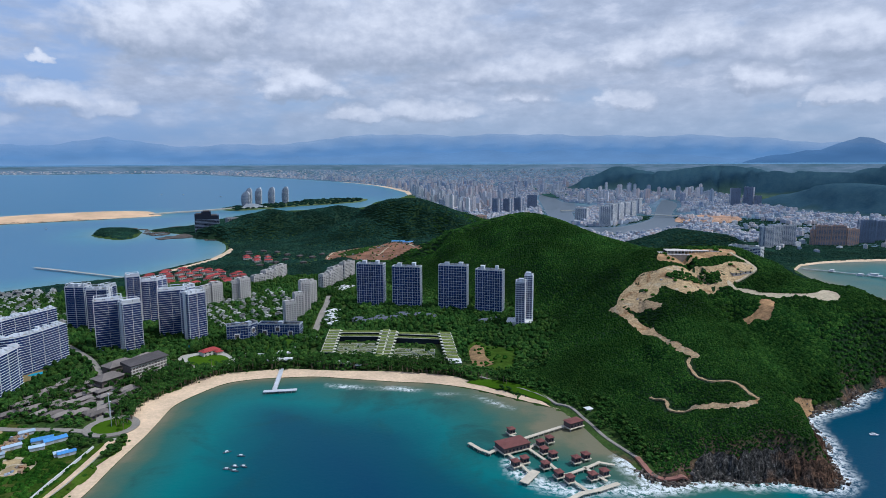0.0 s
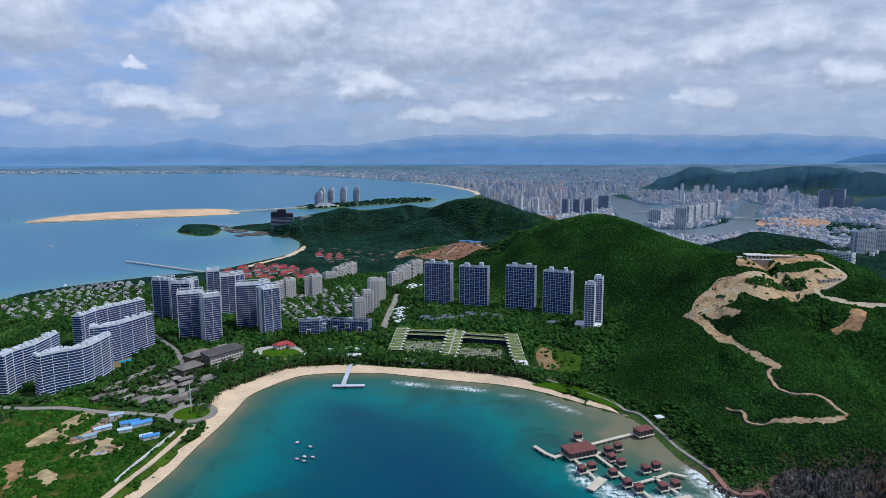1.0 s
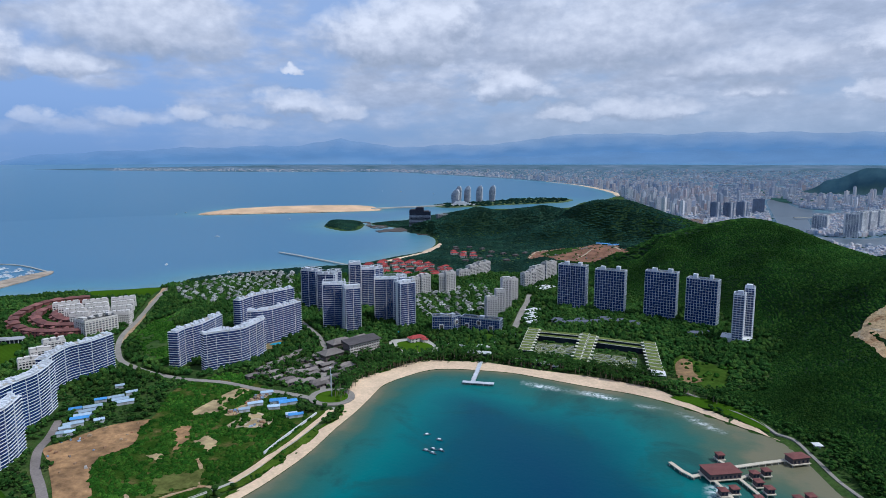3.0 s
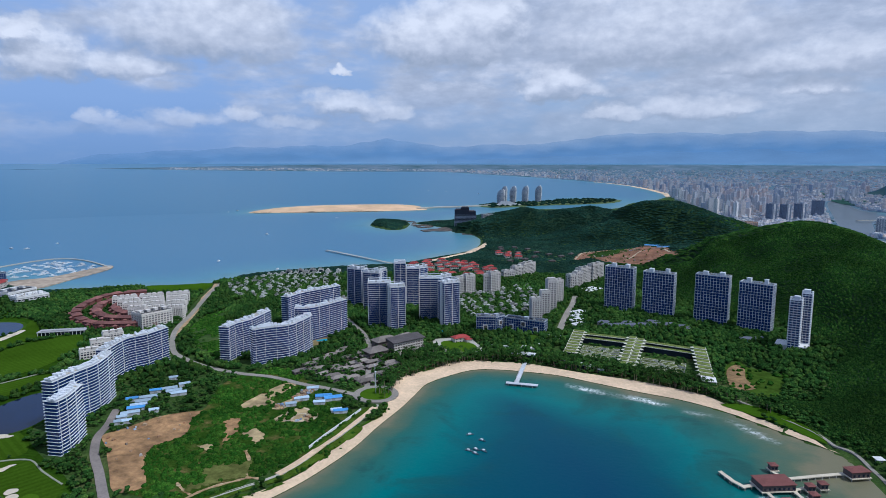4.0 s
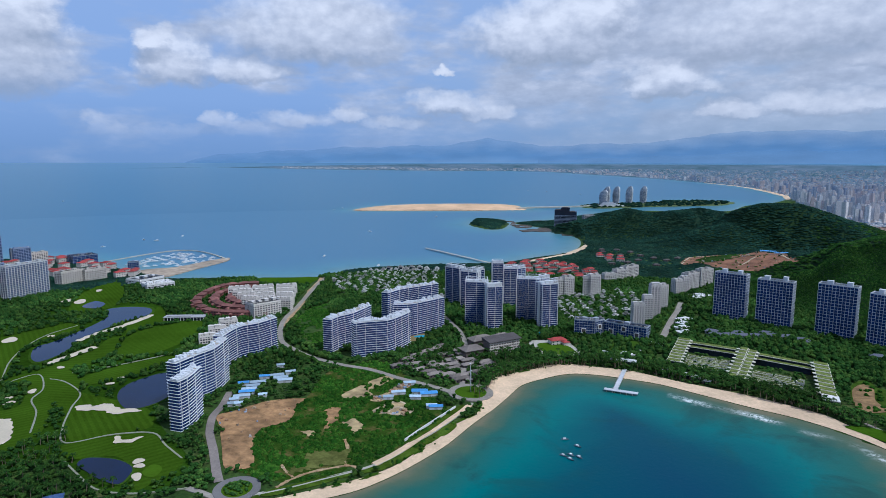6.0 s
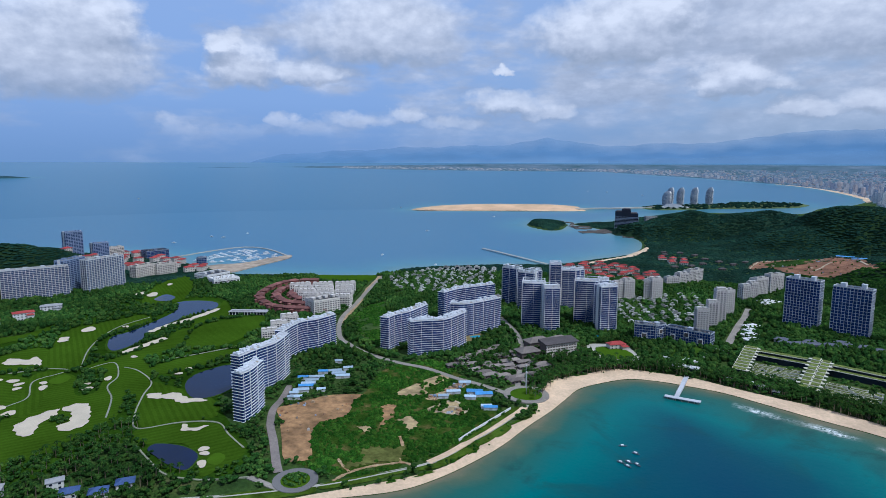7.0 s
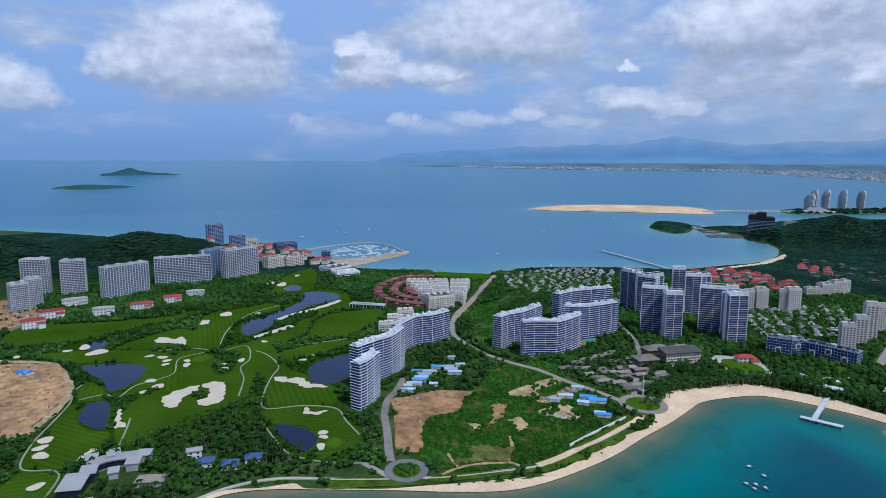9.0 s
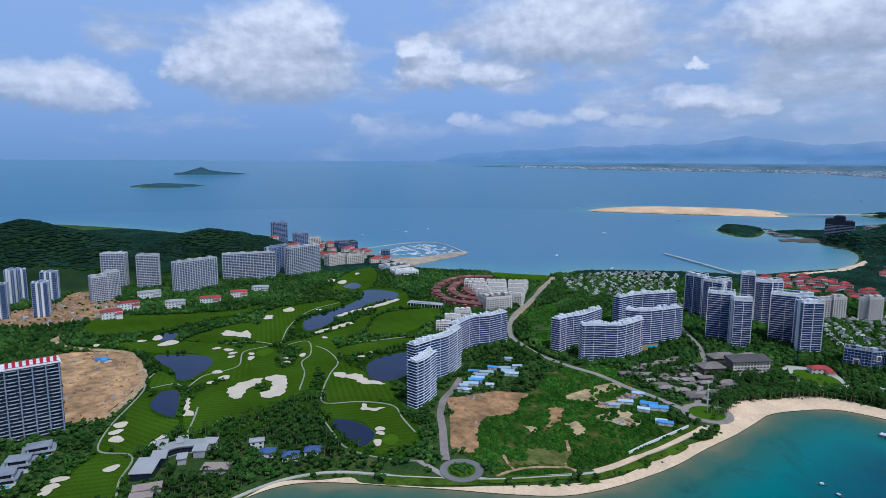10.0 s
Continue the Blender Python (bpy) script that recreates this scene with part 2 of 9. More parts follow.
def part(name, me, mat, parent, label="", at=None):
    """Links mesh data as one mesh object under a thing or a part."""
    if mat is not None and not me.materials:
        me.materials.append(mat)
    ob = new(name, me)
    ob.parent = parent
    if at is not None:
        ob.matrix_basis = at if isinstance(at, Matrix) else Matrix.Translation(at)
    if label:
        ob["label"] = label
    return ob


def thing(name, label, category, at=None, group="", kind="", me=None):
    ob = new(name, me)
    if at is not None:
        ob.matrix_basis = at
    return tagged(ob, label, category, group, kind)


QUADS = np.array([(0, 3, 2, 1), (4, 5, 6, 7), (0, 1, 5, 4), (1, 2, 6, 5), (2, 3, 7, 6), (3, 0, 4, 7)])


def boxes(name, rows, mat=None):
    """One mesh of upright boxes: rows of x0, x1, y0, y1, z0, z1."""
    v, f = [], []
    for i, (x0, x1, y0, y1, z0, z1) in enumerate(rows):
        v += [(x0, y0, z0), (x1, y0, z0), (x1, y1, z0), (x0, y1, z0), (x0, y0, z1), (x1, y0, z1), (x1, y1, z1), (x0, y1, z1)]
        f.append(QUADS + 8 * i)
    return mesh_from(name, np.array(v), np.concatenate(f), mat)


def prism(name, outline, z0, z1, mat=None):
    """An upright prism over a closed outline."""
    n = len(outline)
    if sum(a[0] * b[1] - b[0] * a[1] for a, b in zip(outline, outline[1:] + outline[:1])) < 0:
        outline = outline[::-1]
    v = [(x, y, z0) for x, y in outline] + [(x, y, z1) for x, y in outline]
    f = [tuple(range(n))[::-1], tuple(range(n, 2 * n))] + [(i, (i + 1) % n, n + (i + 1) % n, n + i) for i in range(n)]
    return mesh_from(name, v, f, mat)


def curve_points(ctrl, closed=False, step=6):
    """A smooth line through control points (Catmull-Rom)."""
    c = [Vector(p) for p in ctrl]
    n, out = len(c), []
    for i in range(n if closed else n - 1):
        a, b, d, e = (c[(i - 1) % n], c[i], c[(i + 1) % n], c[(i + 2) % n]) if closed else (c[max(i - 1, 0)], c[i], c[i + 1], c[min(i + 2, n - 1)])
        for k in range(step):
            t = k / step
            out.append(0.5 * ((2 * b) + (d - a) * t + (2 * a - 5 * b + 4 * d - e) * t * t + (3 * b - a - 3 * d + e) * t ** 3))
    if not closed:
        out.append(c[-1])
    return [tuple(p) for p in out]


def ribbon_line(line, width):
    """The closed outline of a band of that width along a line."""
    p = np.array(line, dtype=float)[:, :2]
    d = np.gradient(p, axis=0)
    nrm = np.stack([-d[:, 1], d[:, 0]], 1) / (np.linalg.norm(d, axis=1)[:, None] + 1e-9)
    return p + nrm * width / 2, p - nrm * width / 2


# ---- the lie of the land ----
BAY_SHORE = [(-401, 74), (-407, 104), (-412, 125), (-414, 147), (-409, 167), (-393, 191), (-364, 223), (-336, 254), (-307, 284), (-282, 316), (-270, 351),
    (-264, 391), (-262, 425), (-264, 468), (-264, 512), (-266, 545), (-267, 557), (-268, 584), (-257, 614), (-238, 645), (-211, 658), (-181, 663), (-144, 666),
    (-105, 659), (-53, 649), (-16, 644), (15, 634), (38, 622), (66, 603), (92, 585), (110, 573), (118, 559)]
HEADLAND_SHORE = [(123, 544), (129, 522), (134, 500), (140, 481), (148, 467), (152, 451), (158, 439), (172, 431), (187, 435), (208, 439), (227, 433), (249,
    436), (260, 433), (277, 426), (290, 428), (302, 440), (305, 455), (315, 479), (326, 505), (328, 524), (335, 543), (350, 558), (376, 571), (401, 583), (418,
    601), (438, 613), (472, 629), (527, 644), (627, 704)]
EAST_SHORE = [(705, 795), (662, 838), (678, 928), (709, 1011), (728, 1117), (747, 1228), (775, 1335), (820, 1390), (885, 1430), (965, 1450), (1065, 1460),
    (1260, 1480), (1700, 1505)]
FAR_COAST = [(-17250, 11450), (-18350, 13500), (-15050, 13050), (-11950, 12250), (-9550, 12100), (-7300, 12150), (-5600, 12700), (-3700, 10550), (-2300, 8900),
    (-1250, 7350), (-800, 6550), (-500, 5650), (-300, 4900), (-250, 4500), (-300, 4000), (-400, 3700), (-425, 3240)]
WEST_SHORE = [(-640, 3110), (-860, 2990), (-920, 2750), (-935, 2640), (-965, 2545), (-965, 2385), (-970, 2320), (-1025, 2245), (-1040, 2155), (-930, 2085),
    (-850, 2030), (-780, 1935), (-700, 1890), (-650, 1810), (-615, 1725), (-590, 1635), (-585, 1525), (-620, 1415), (-643, 1331), (-674, 1274), (-740, 1227),
    (-796, 1167), (-838, 1115), (-880, 1065), (-900, 1013), (-889, 969), (-902, 914), (-956, 868), (-1035, 823), (-1106, 768), (-1163, 748), (-1268, 764),
    (-1335, 760), (-1430, 775), (-1550, 770), (-1655, 715), (-1755, 650), (-1830, 610), (-1930, 535), (-2260, 390), (-2685, 55)]
SANDBAR = [(-1950, 2275), (-2010, 2425), (-2020, 2645), (-1925, 2830), (-1680, 3030), (-1465, 3025), (-1330, 2850), (-1295, 2725), (-1665, 2445), (-1840, 2320)]
CRUISE_ISLAND = [(-1130, 3130), (-1100, 3400), (-900, 3650), (-850, 3850), (-650, 4050), (-500, 3950), (-500, 3750), (-550, 3600), (-805, 3320), (-935, 3150),
    (-1025, 3050)]
ROCK_ISLAND = [(-1158, 2016), (-1206, 2132), (-1219, 2222), (-1177, 2239), (-1115, 2218), (-1041, 2109), (-990, 1965), (-1006, 1908), (-1066, 1939)]
FAR_ISLE = [(-5550, 900), (-5850, 1050), (-5800, 1400), (-5700, 1550), (-5450, 1350), (-5250, 1050)]
FAR_ISLE_TWO = [(-9400, 2050), (-9800, 2350), (-9700, 2900), (-9450, 3300), (-9300, 3000), (-9250, 2500)]
LAGOON = [(650, 4200), (750, 4350), (700, 3600), (800, 3400), (765, 3125), (635, 3025), (550, 2575), (475, 2345), (435, 2350), (450, 2610), (515, 3150)]
HARBOUR = [(435, 2285), (565, 2215), (655, 2250), (800, 2435), (910, 2655), (1070, 3095), (1250, 3550), (1350, 3800), (1350, 3600), (1230, 3240), (1060, 2850),
    (955, 2545), (905, 2355), (780, 2145), (690, 2065), (580, 1990), (510, 2075)]
RIDGE_SITE = (170, [(201, 774, 40), (241, 815, 65), (324, 904, 94), (408, 869, 109), (449, 780, 82), (467, 710, 81), (476, 643, 62), (500, 573, 45)])
RIDGE_SPUR = (90, [(305, 847, 94), (298, 710, 56), (268, 581, 44), (270, 502, 37), (271, 455, 30)])
RIDGE_GREEN = (225, [(306, 1077, 84), (262, 1202, 113), (172, 1319, 128), (77, 1478, 88), (-6, 1550, 42)])
RIDGE_DARK = (185, [(-238, 1940, 60), (-212, 1960, 100), (-172, 1985, 118), (-81, 1993, 119), (-27, 1986, 103), (28, 1968, 82), (98, 1932, 60), (157, 1893, 44)])
RIDGE_LOW = (125, [(-687, 1963, 44), (-637, 2010, 65), (-575, 2058, 83), (-512, 2104, 66), (-443, 2148, 74), (-371, 2190, 84), (-342, 2224, 74)])
RIDGE_WEST = (210, [(-1487, -198, 120), (-1500, -32, 101), (-1494, 4, 105), (-1488, 37, 114), (-1481, 70, 108), (-1488, 108, 94), (-1506, 160, 79), (-1523, 205, 67), (-1535, 245, 52)])
RIDGE_CAPE = (95, [(-1526, 326, 50), (-1526, 354, 57), (-1525, 386, 63), (-1524, 418, 66), (-1521, 451, 60), (-1516, 490, 56), (-1513, 520, 46)])
RIDGE_TOWN = (110, [(553, 1608, 32), (646, 1680, 52), (726, 1647, 42)])
RIDGE_EAST = (290, [(2035, 3533, 14), (1997, 3328, 76), (1997, 3098, 125), (2074, 2863, 120), (2432, 2752, 111)])
RIDGE_PARK = (210, [(1292, 5243, 122), (1412, 5166, 188), (1507, 5093, 192), (1662, 4998, 166), (1846, 4885, 174), (2054, 4753, 196), (2212, 4632, 204), (2486, 4441, 175), (2753, 4227, 155)])
SKYLINE_BACK = [(-39.8, 0.94), (-31.2, 1.35), (-27.2, 1.75), (-22.9, 2.09), (-18.4, 2.09), (-11.1, 2.26), (-6.1, 2.43), (-0.9, 2.28), (4.3, 2.46), (9.4, 2.22),
    (13.4, 1.57), (19.1, 1.47), (23.6, 1.28), (26.6, 1.82), (28.2, 2.07), (29.8, 1.7), (31.7, 1.47), (32.1, 1.4), (36.8, 1.28), (41.3, 1.16), (46.7, 0.83),
    (51.3, 0.61), (53.6, 0.18), (55.5, -0.34)]
SKYLINE_MID = [(-29.3, -0.18), (-23.4, 0.29), (-19.8, 0.52), (-16.1, 0.75), (-11.6, 1.1), (-7.6, 0.74), (-3.0, 0.98), (1.2, 0.71), (4.3, 0.93), (8.4, 0.55),
    (13.4, 0.38), (18.3, 0.21), (23.7, -0.04)]
SKYLINE_EAST = [(-41.2, 1.29), (-37.8, 1.67), (-35.4, 1.25), (-34.6, 1.56), (-33.7, 1.71), (-32.5, 1.23), (-31.2, 0.82), (-30.0, 0.75), (-28.5, 0.42), (-26.9,
    0.16), (-25.2, -0.38), (-22.6, -0.75)]
TOWN_EDGE = [(-225, 4444), (-490, 5743), (-1254, 7498), (-2399, 9285), (-6143, 13949), (-10649, 24209), (-2547, 33735), (4796, 19713), (1743, 6836), (2110,
    5533), (1929, 4152), (1676, 3248), (1887, 2988), (1793, 2479), (1819, 2148), (1457, 1715), (1207, 1659), (994, 1741), (837, 1749), (605, 1646), (479, 1745),
    (441, 2206), (372, 2421), (149, 2438), (-10, 3097)]
MAIN_LAND = ([(-900, -500), (-560, -120), (-440, 0)] + BAY_SHORE + HEADLAND_SHORE + EAST_SHORE + [(6000, 1500), (45000, 3000), (45000, 45000), (-20000, 45000)]
             + FAR_COAST + WEST_SHORE + [(-2600, -500)])


def edges_of(poly):
    p = np.array(poly, dtype=float)
    return p, np.roll(p, -1, axis=0)


def inside(poly, x, y):
    a, b = edges_of(poly)
    hit = np.zeros(np.shape(x), dtype=bool)
    for (x0, y0), (x1, y1) in zip(a, b):
        if y0 != y1:
            hit ^= ((y0 > y) != (y1 > y)) & (x < (x1 - x0) * (y - y0) / (y1 - y0) + x0)
    return hit


def gap_to(line, x, y, closed=False):
    """Distance to a line, and how far along it (in vertices) the nearest place lies."""
    p = np.array(line, dtype=float)[:, :2]
    best, along = np.full(np.shape(x), 1e12), np.zeros(np.shape(x))
    for i in range(len(p) if closed else len(p) - 1):
        a, b = p[i], p[(i + 1) % len(p)]
        d = b - a
        t = np.clip(((x - a[0]) * d[0] + (y - a[1]) * d[1]) / (d @ d + 1e-9), 0, 1)
        q = (x - a[0] - t * d[0]) ** 2 + (y - a[1] - t * d[1]) ** 2
        m = q < best
        best, along = np.where(m, q, best), np.where(m, i + t, along)
    return np.sqrt(best), along


SHORES = [curve_points(MAIN_LAND[3:], False, 3) + MAIN_LAND[:3]] + [curve_points(p, True, 3) for p in (SANDBAR, CRUISE_ISLAND, ROCK_ISLAND, FAR_ISLE, FAR_ISLE_TWO)]
INLETS = [curve_points(p, True, 3) for p in (LAGOON, HARBOUR)]
RIDGES = [RIDGE_SITE, RIDGE_SPUR, RIDGE_GREEN, RIDGE_DARK, RIDGE_LOW, RIDGE_WEST, RIDGE_CAPE, RIDGE_TOWN, RIDGE_EAST, (RIDGE_PARK[0], RIDGE_PARK[1] + [(3300, 4350, 230), (4300, 4200, 290), (5600, 4000, 330)]),
          (75, [(-1165, 2120, 13), (-1110, 2100, 15), (-1060, 2010, 10)]), (230, [(-5600, 1150, 26), (-5500, 1250, 22)]), (260, [(-9542, 2235, 24), (-9476, 2498, 110), (-9446, 2610, 60), (-9385, 2821, 28)])]


def shore_gap(x, y):
    """How far inland (positive) or out at sea (negative)."""
    out = np.full(np.shape(x), -1e9)
    for s in SHORES:
        d, _ = gap_to(s, x, y, True)
        out = np.maximum(out, np.where(inside(s, x, y), d, -d))
    for s in INLETS:
        d, _ = gap_to(s, x, y, True)
        out = np.minimum(out, np.where(inside(s, x, y), -d, d))
    return out


def wave(x, y, size, seed=0.0):
    """Cheap smooth unevenness, about -1 to 1."""
    a, b = x / size + seed, y / size - 1.7 * seed
    return (np.sin(a * 6.28 + 1.3 * np.sin(b * 4.1)) + np.sin(b * 5.53 + 1.7 * np.sin(a * 3.7 + 1)) + np.sin((a + b) * 4.4 + 2 * np.sin((a - b) * 2.3))) / 3


TOWER_FLAT = [(-230, 700), (40, 685), (105, 690), (130, 790), (158, 865), (140, 915), (100, 990), (40, 1022), (-40, 1045), (-150, 1060), (-215, 1000)]


def hills(x, y):
    """The hills' height; the valley floor round the towers stays level."""
    z = np.zeros(np.shape(x))
    level = np.where(inside(TOWER_FLAT, x, y), 0.0, np.clip(gap_to(TOWER_FLAT, x, y, True)[0] / 95, 0, 1))
    for w, pts in RIDGES:
        d, s = gap_to(pts, x, y)
        h = np.interp(s, np.arange(len(pts)), [p[2] for p in pts])
        q = d / w
        k = np.maximum(np.exp(-(q ** 2) * 1.1) - 0.13, 0) / 0.87
        rough = 1 + 0.20 * wave(x, y, w * 0.9, w * 0.01) + 0.15 * wave(x, y, w * 0.35, 3.0)
        b = h * k * np.where(q < 0.15, 1.0, np.minimum(1.0 + (rough - 1) * (q - 0.15) * 2, 1.3))
        z = np.maximum(z, b) + 0.15 * np.minimum(z, b)
    saddle = 1 - 0.28 * np.exp(-((x - 365) / 85) ** 2 - ((y - 1235) / np.where(y < 1235, 68.0, 95.0)) ** 2)
    return z * level ** 0.8 * saddle


def ground(x, y, gap=None):
    x, y = np.asarray(x, dtype=float), np.asarray(y, dtype=float)
    g = shore_gap(x, y) if gap is None else gap
    z = 2.0 * np.clip(g / 30, 0, 1) + np.minimum(hills(x, y), np.maximum(g - 4, 0) * 1.9)
    return np.where(g > 0, z, np.maximum(g * 0.06, -6.0 - 0.03 * np.maximum(np.hypot(x, y) - 2500, 0)))


FOLD_FROM, FOLD_TO = 3000.0, 4850.0


def fold(x, y, z):
    """Draws what lies kilometres off in towards the eye along its own line of sight, onto a gentle slope, so that the whole coast stays within the lens's reach."""
    r = np.maximum(np.hypot(x, y), 1.0)
    m = 240.0 / (FOLD_TO - FOLD_FROM)
    k = np.where(r > FOLD_FROM, (240.0 + m * FOLD_FROM) / (m + 240.0 / r) / r, 1.0)
    return x * k, y * k, 240 + (z - 240) * k


def polar(name, rows, turns, height, mat, smooth=True):
    rr, aa = np.meshgrid(rows, np.radians(turns), indexing="ij")
    x, y = -np.sin(aa) * rr, np.cos(aa) * rr
    g = shore_gap(x, y)
    z = height(x, y, g)
    nr, na = rr.shape
    idx = np.arange(nr * na).reshape(nr, na)
    f = np.stack([idx[:-1, :-1], idx[:-1, 1:], idx[1:, 1:], idx[1:, :-1]], -1).reshape(-1, 4)[:, ::-1]
    fx, fy, fz = fold(x, y, z)
    me = mesh_from(name, np.stack([fx, fy, fz], -1).reshape(-1, 3), f, mat, smooth)
    return me, g.ravel(), x.ravel(), y.ravel(), z


def attribute(me, name, values):
    at = me.attributes.new(name, "FLOAT", "POINT")
    at.data.foreach_set("value", np.asarray(values, dtype=np.float32))


IN_VIEW = np.arange(-42, 95, 0.24)
OUT_OF_VIEW = np.append(np.arange(95, 318, 5), 318.0)
ALL_ROUND = np.concatenate([IN_VIEW, OUT_OF_VIEW])
FAR_ROWS = np.concatenate([np.geomspace(110, 3300, 210), np.geomspace(3300, 42000, 80)[1:]])


def ground_material():
    m = bpy.data.materials.new("coastal_ground")
    m.use_nodes = True
    nt = m.node_tree
    p = nt.nodes["Principled BSDF"]
    p.inputs["Roughness"].default_value = 0.95
    p.inputs["Specular IOR Level"].default_value = 0.1
    pos = nt.nodes.new("ShaderNodeNewGeometry").outputs["Position"]
    cover = nt.nodes.new("ShaderNodeAttribute")
    cover.attribute_name = "rock"
    f1, f2, f3 = fbm(nt, 0.3, 6, 0.65, pos), fbm(nt, 0.02, 5, 0.6, pos), fbm(nt, 0.09, 7, 0.7, pos)
    green = ramp(nt, f2, [(0.3, (0.022, 0.050, 0.012)), (0.55, (0.045, 0.085, 0.018)), (0.75, (0.10, 0.11, 0.04))])
    green = mixed(nt, 1.0, green, ramp(nt, f1, [(0.3, 0.6), (0.7, 1.4)]), "MULTIPLY")
    plain = nt.nodes.new("ShaderNodeAttribute")
    plain.attribute_name = "plain"
    # far plain and town: distance haze is put into a bluer ground colour
    hazed_land = ramp(nt, fbm(nt, 0.006, 6, 0.7, pos), [(0.3, (0.05, 0.105, 0.125)), (0.48, (0.09, 0.15, 0.20)), (0.7, (0.175, 0.225, 0.29))])
    green = mixed(nt, plain.outputs["Fac"], green, hazed_land)
    wood = nt.nodes.new("ShaderNodeAttribute")
    wood.attribute_name = "wood"
    green = mixed(nt, wood.outputs["Fac"], green, ramp(nt, f2, [(0.3, (0.010, 0.026, 0.010)), (0.7, (0.020, 0.044, 0.014))]))
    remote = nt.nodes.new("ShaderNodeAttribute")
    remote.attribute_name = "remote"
    # far woods: the blue of the haze is painted into their colour
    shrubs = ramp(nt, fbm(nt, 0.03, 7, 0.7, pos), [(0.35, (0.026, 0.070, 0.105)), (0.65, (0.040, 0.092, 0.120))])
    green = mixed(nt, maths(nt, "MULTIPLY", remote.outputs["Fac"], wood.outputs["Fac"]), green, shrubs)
    tall = node(nt, "ShaderNodeMapping")
    tall.inputs["Scale"].default_value = (1.0, 1.0, 0.22)
    nt.links.new(pos, tall.inputs[0])
    f4 = fbm(nt, 0.16, 8, 0.72, tall.outputs[0])
    stone = ramp(nt, f4, [(0.32, (0.012, 0.012, 0.013)), (0.44, (0.06, 0.052, 0.047)), (0.54, (0.15, 0.095, 0.062)), (0.64, (0.20, 0.115, 0.072)), (0.75, (0.22, 0.20, 0.18))])
    nt.links.new(mixed(nt, cover.outputs["Fac"], green, stone), p.inputs["Base Color"])
    b = node(nt, "ShaderNodeBump", Strength=0.9, Distance=2.0)
    nt.links.new(maths(nt, "ADD", f3, maths(nt, "MULTIPLY", f4, maths(nt, "MULTIPLY", cover.outputs["Fac"], 3.0))), b.inputs["Height"])
    nt.links.new(b.outputs[0], p.inputs["Normal"])
    return m


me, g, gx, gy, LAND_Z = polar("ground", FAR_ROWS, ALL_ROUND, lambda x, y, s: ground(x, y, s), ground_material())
d_head, _ = gap_to(HEADLAND_SHORE[3:], gx, gy)
front = (gx > 165) & (gx < 340) & (gy < 540)
attribute(me, "rock", np.clip(1.2 - (d_head + 9 * wave(gx, gy, 40, 0.4) + 5 * wave(gx, gy, 14, 1.4)) / np.where(front, 24, 6), 0, 1) * (g > -8))
far_off = np.hypot(gx, gy)
rise_here = hills(gx, gy)
in_town = inside(TOWN_EDGE, gx, gy) & (rise_here < 9)
# plain and remote mark where the ground colour takes its haze tint
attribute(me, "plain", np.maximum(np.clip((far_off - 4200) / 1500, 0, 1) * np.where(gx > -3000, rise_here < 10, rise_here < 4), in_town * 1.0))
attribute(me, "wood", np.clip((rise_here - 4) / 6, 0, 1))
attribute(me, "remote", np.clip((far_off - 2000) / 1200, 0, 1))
thing("ground", "green coastal land with hills and flat shore", "ground", kind="structure", me=me)


def seat(x, y):
    """The height of the drawn ground, between its corners."""
    x, y = np.asarray(x, dtype=float), np.asarray(y, dtype=float)
    i = np.clip(np.interp(np.hypot(x, y), FAR_ROWS, np.arange(len(FAR_ROWS))), 0, len(FAR_ROWS) - 1.001)
    turn = np.degrees(np.arctan2(-x, y))
    turn = np.where(turn < ALL_ROUND[0], turn + 360, turn)
    j = np.clip(np.interp(turn, ALL_ROUND, np.arange(len(ALL_ROUND))), 0, len(ALL_ROUND) - 1.001)
    i0, j0 = i.astype(int), j.astype(int)
    u, v = i - i0, j - j0
    a, b, c, d = LAND_Z[i0, j0], LAND_Z[i0 + 1, j0], LAND_Z[i0, j0 + 1], LAND_Z[i0 + 1, j0 + 1]
    return np.maximum(a * (1 - u) * (1 - v) + b * u * (1 - v) + c * (1 - u) * v + d * u * v, np.where(u + v < 1, a + (b - a) * u + (c - a) * v, d + (c - d) * (1 - u) + (b - d) * (1 - v)))


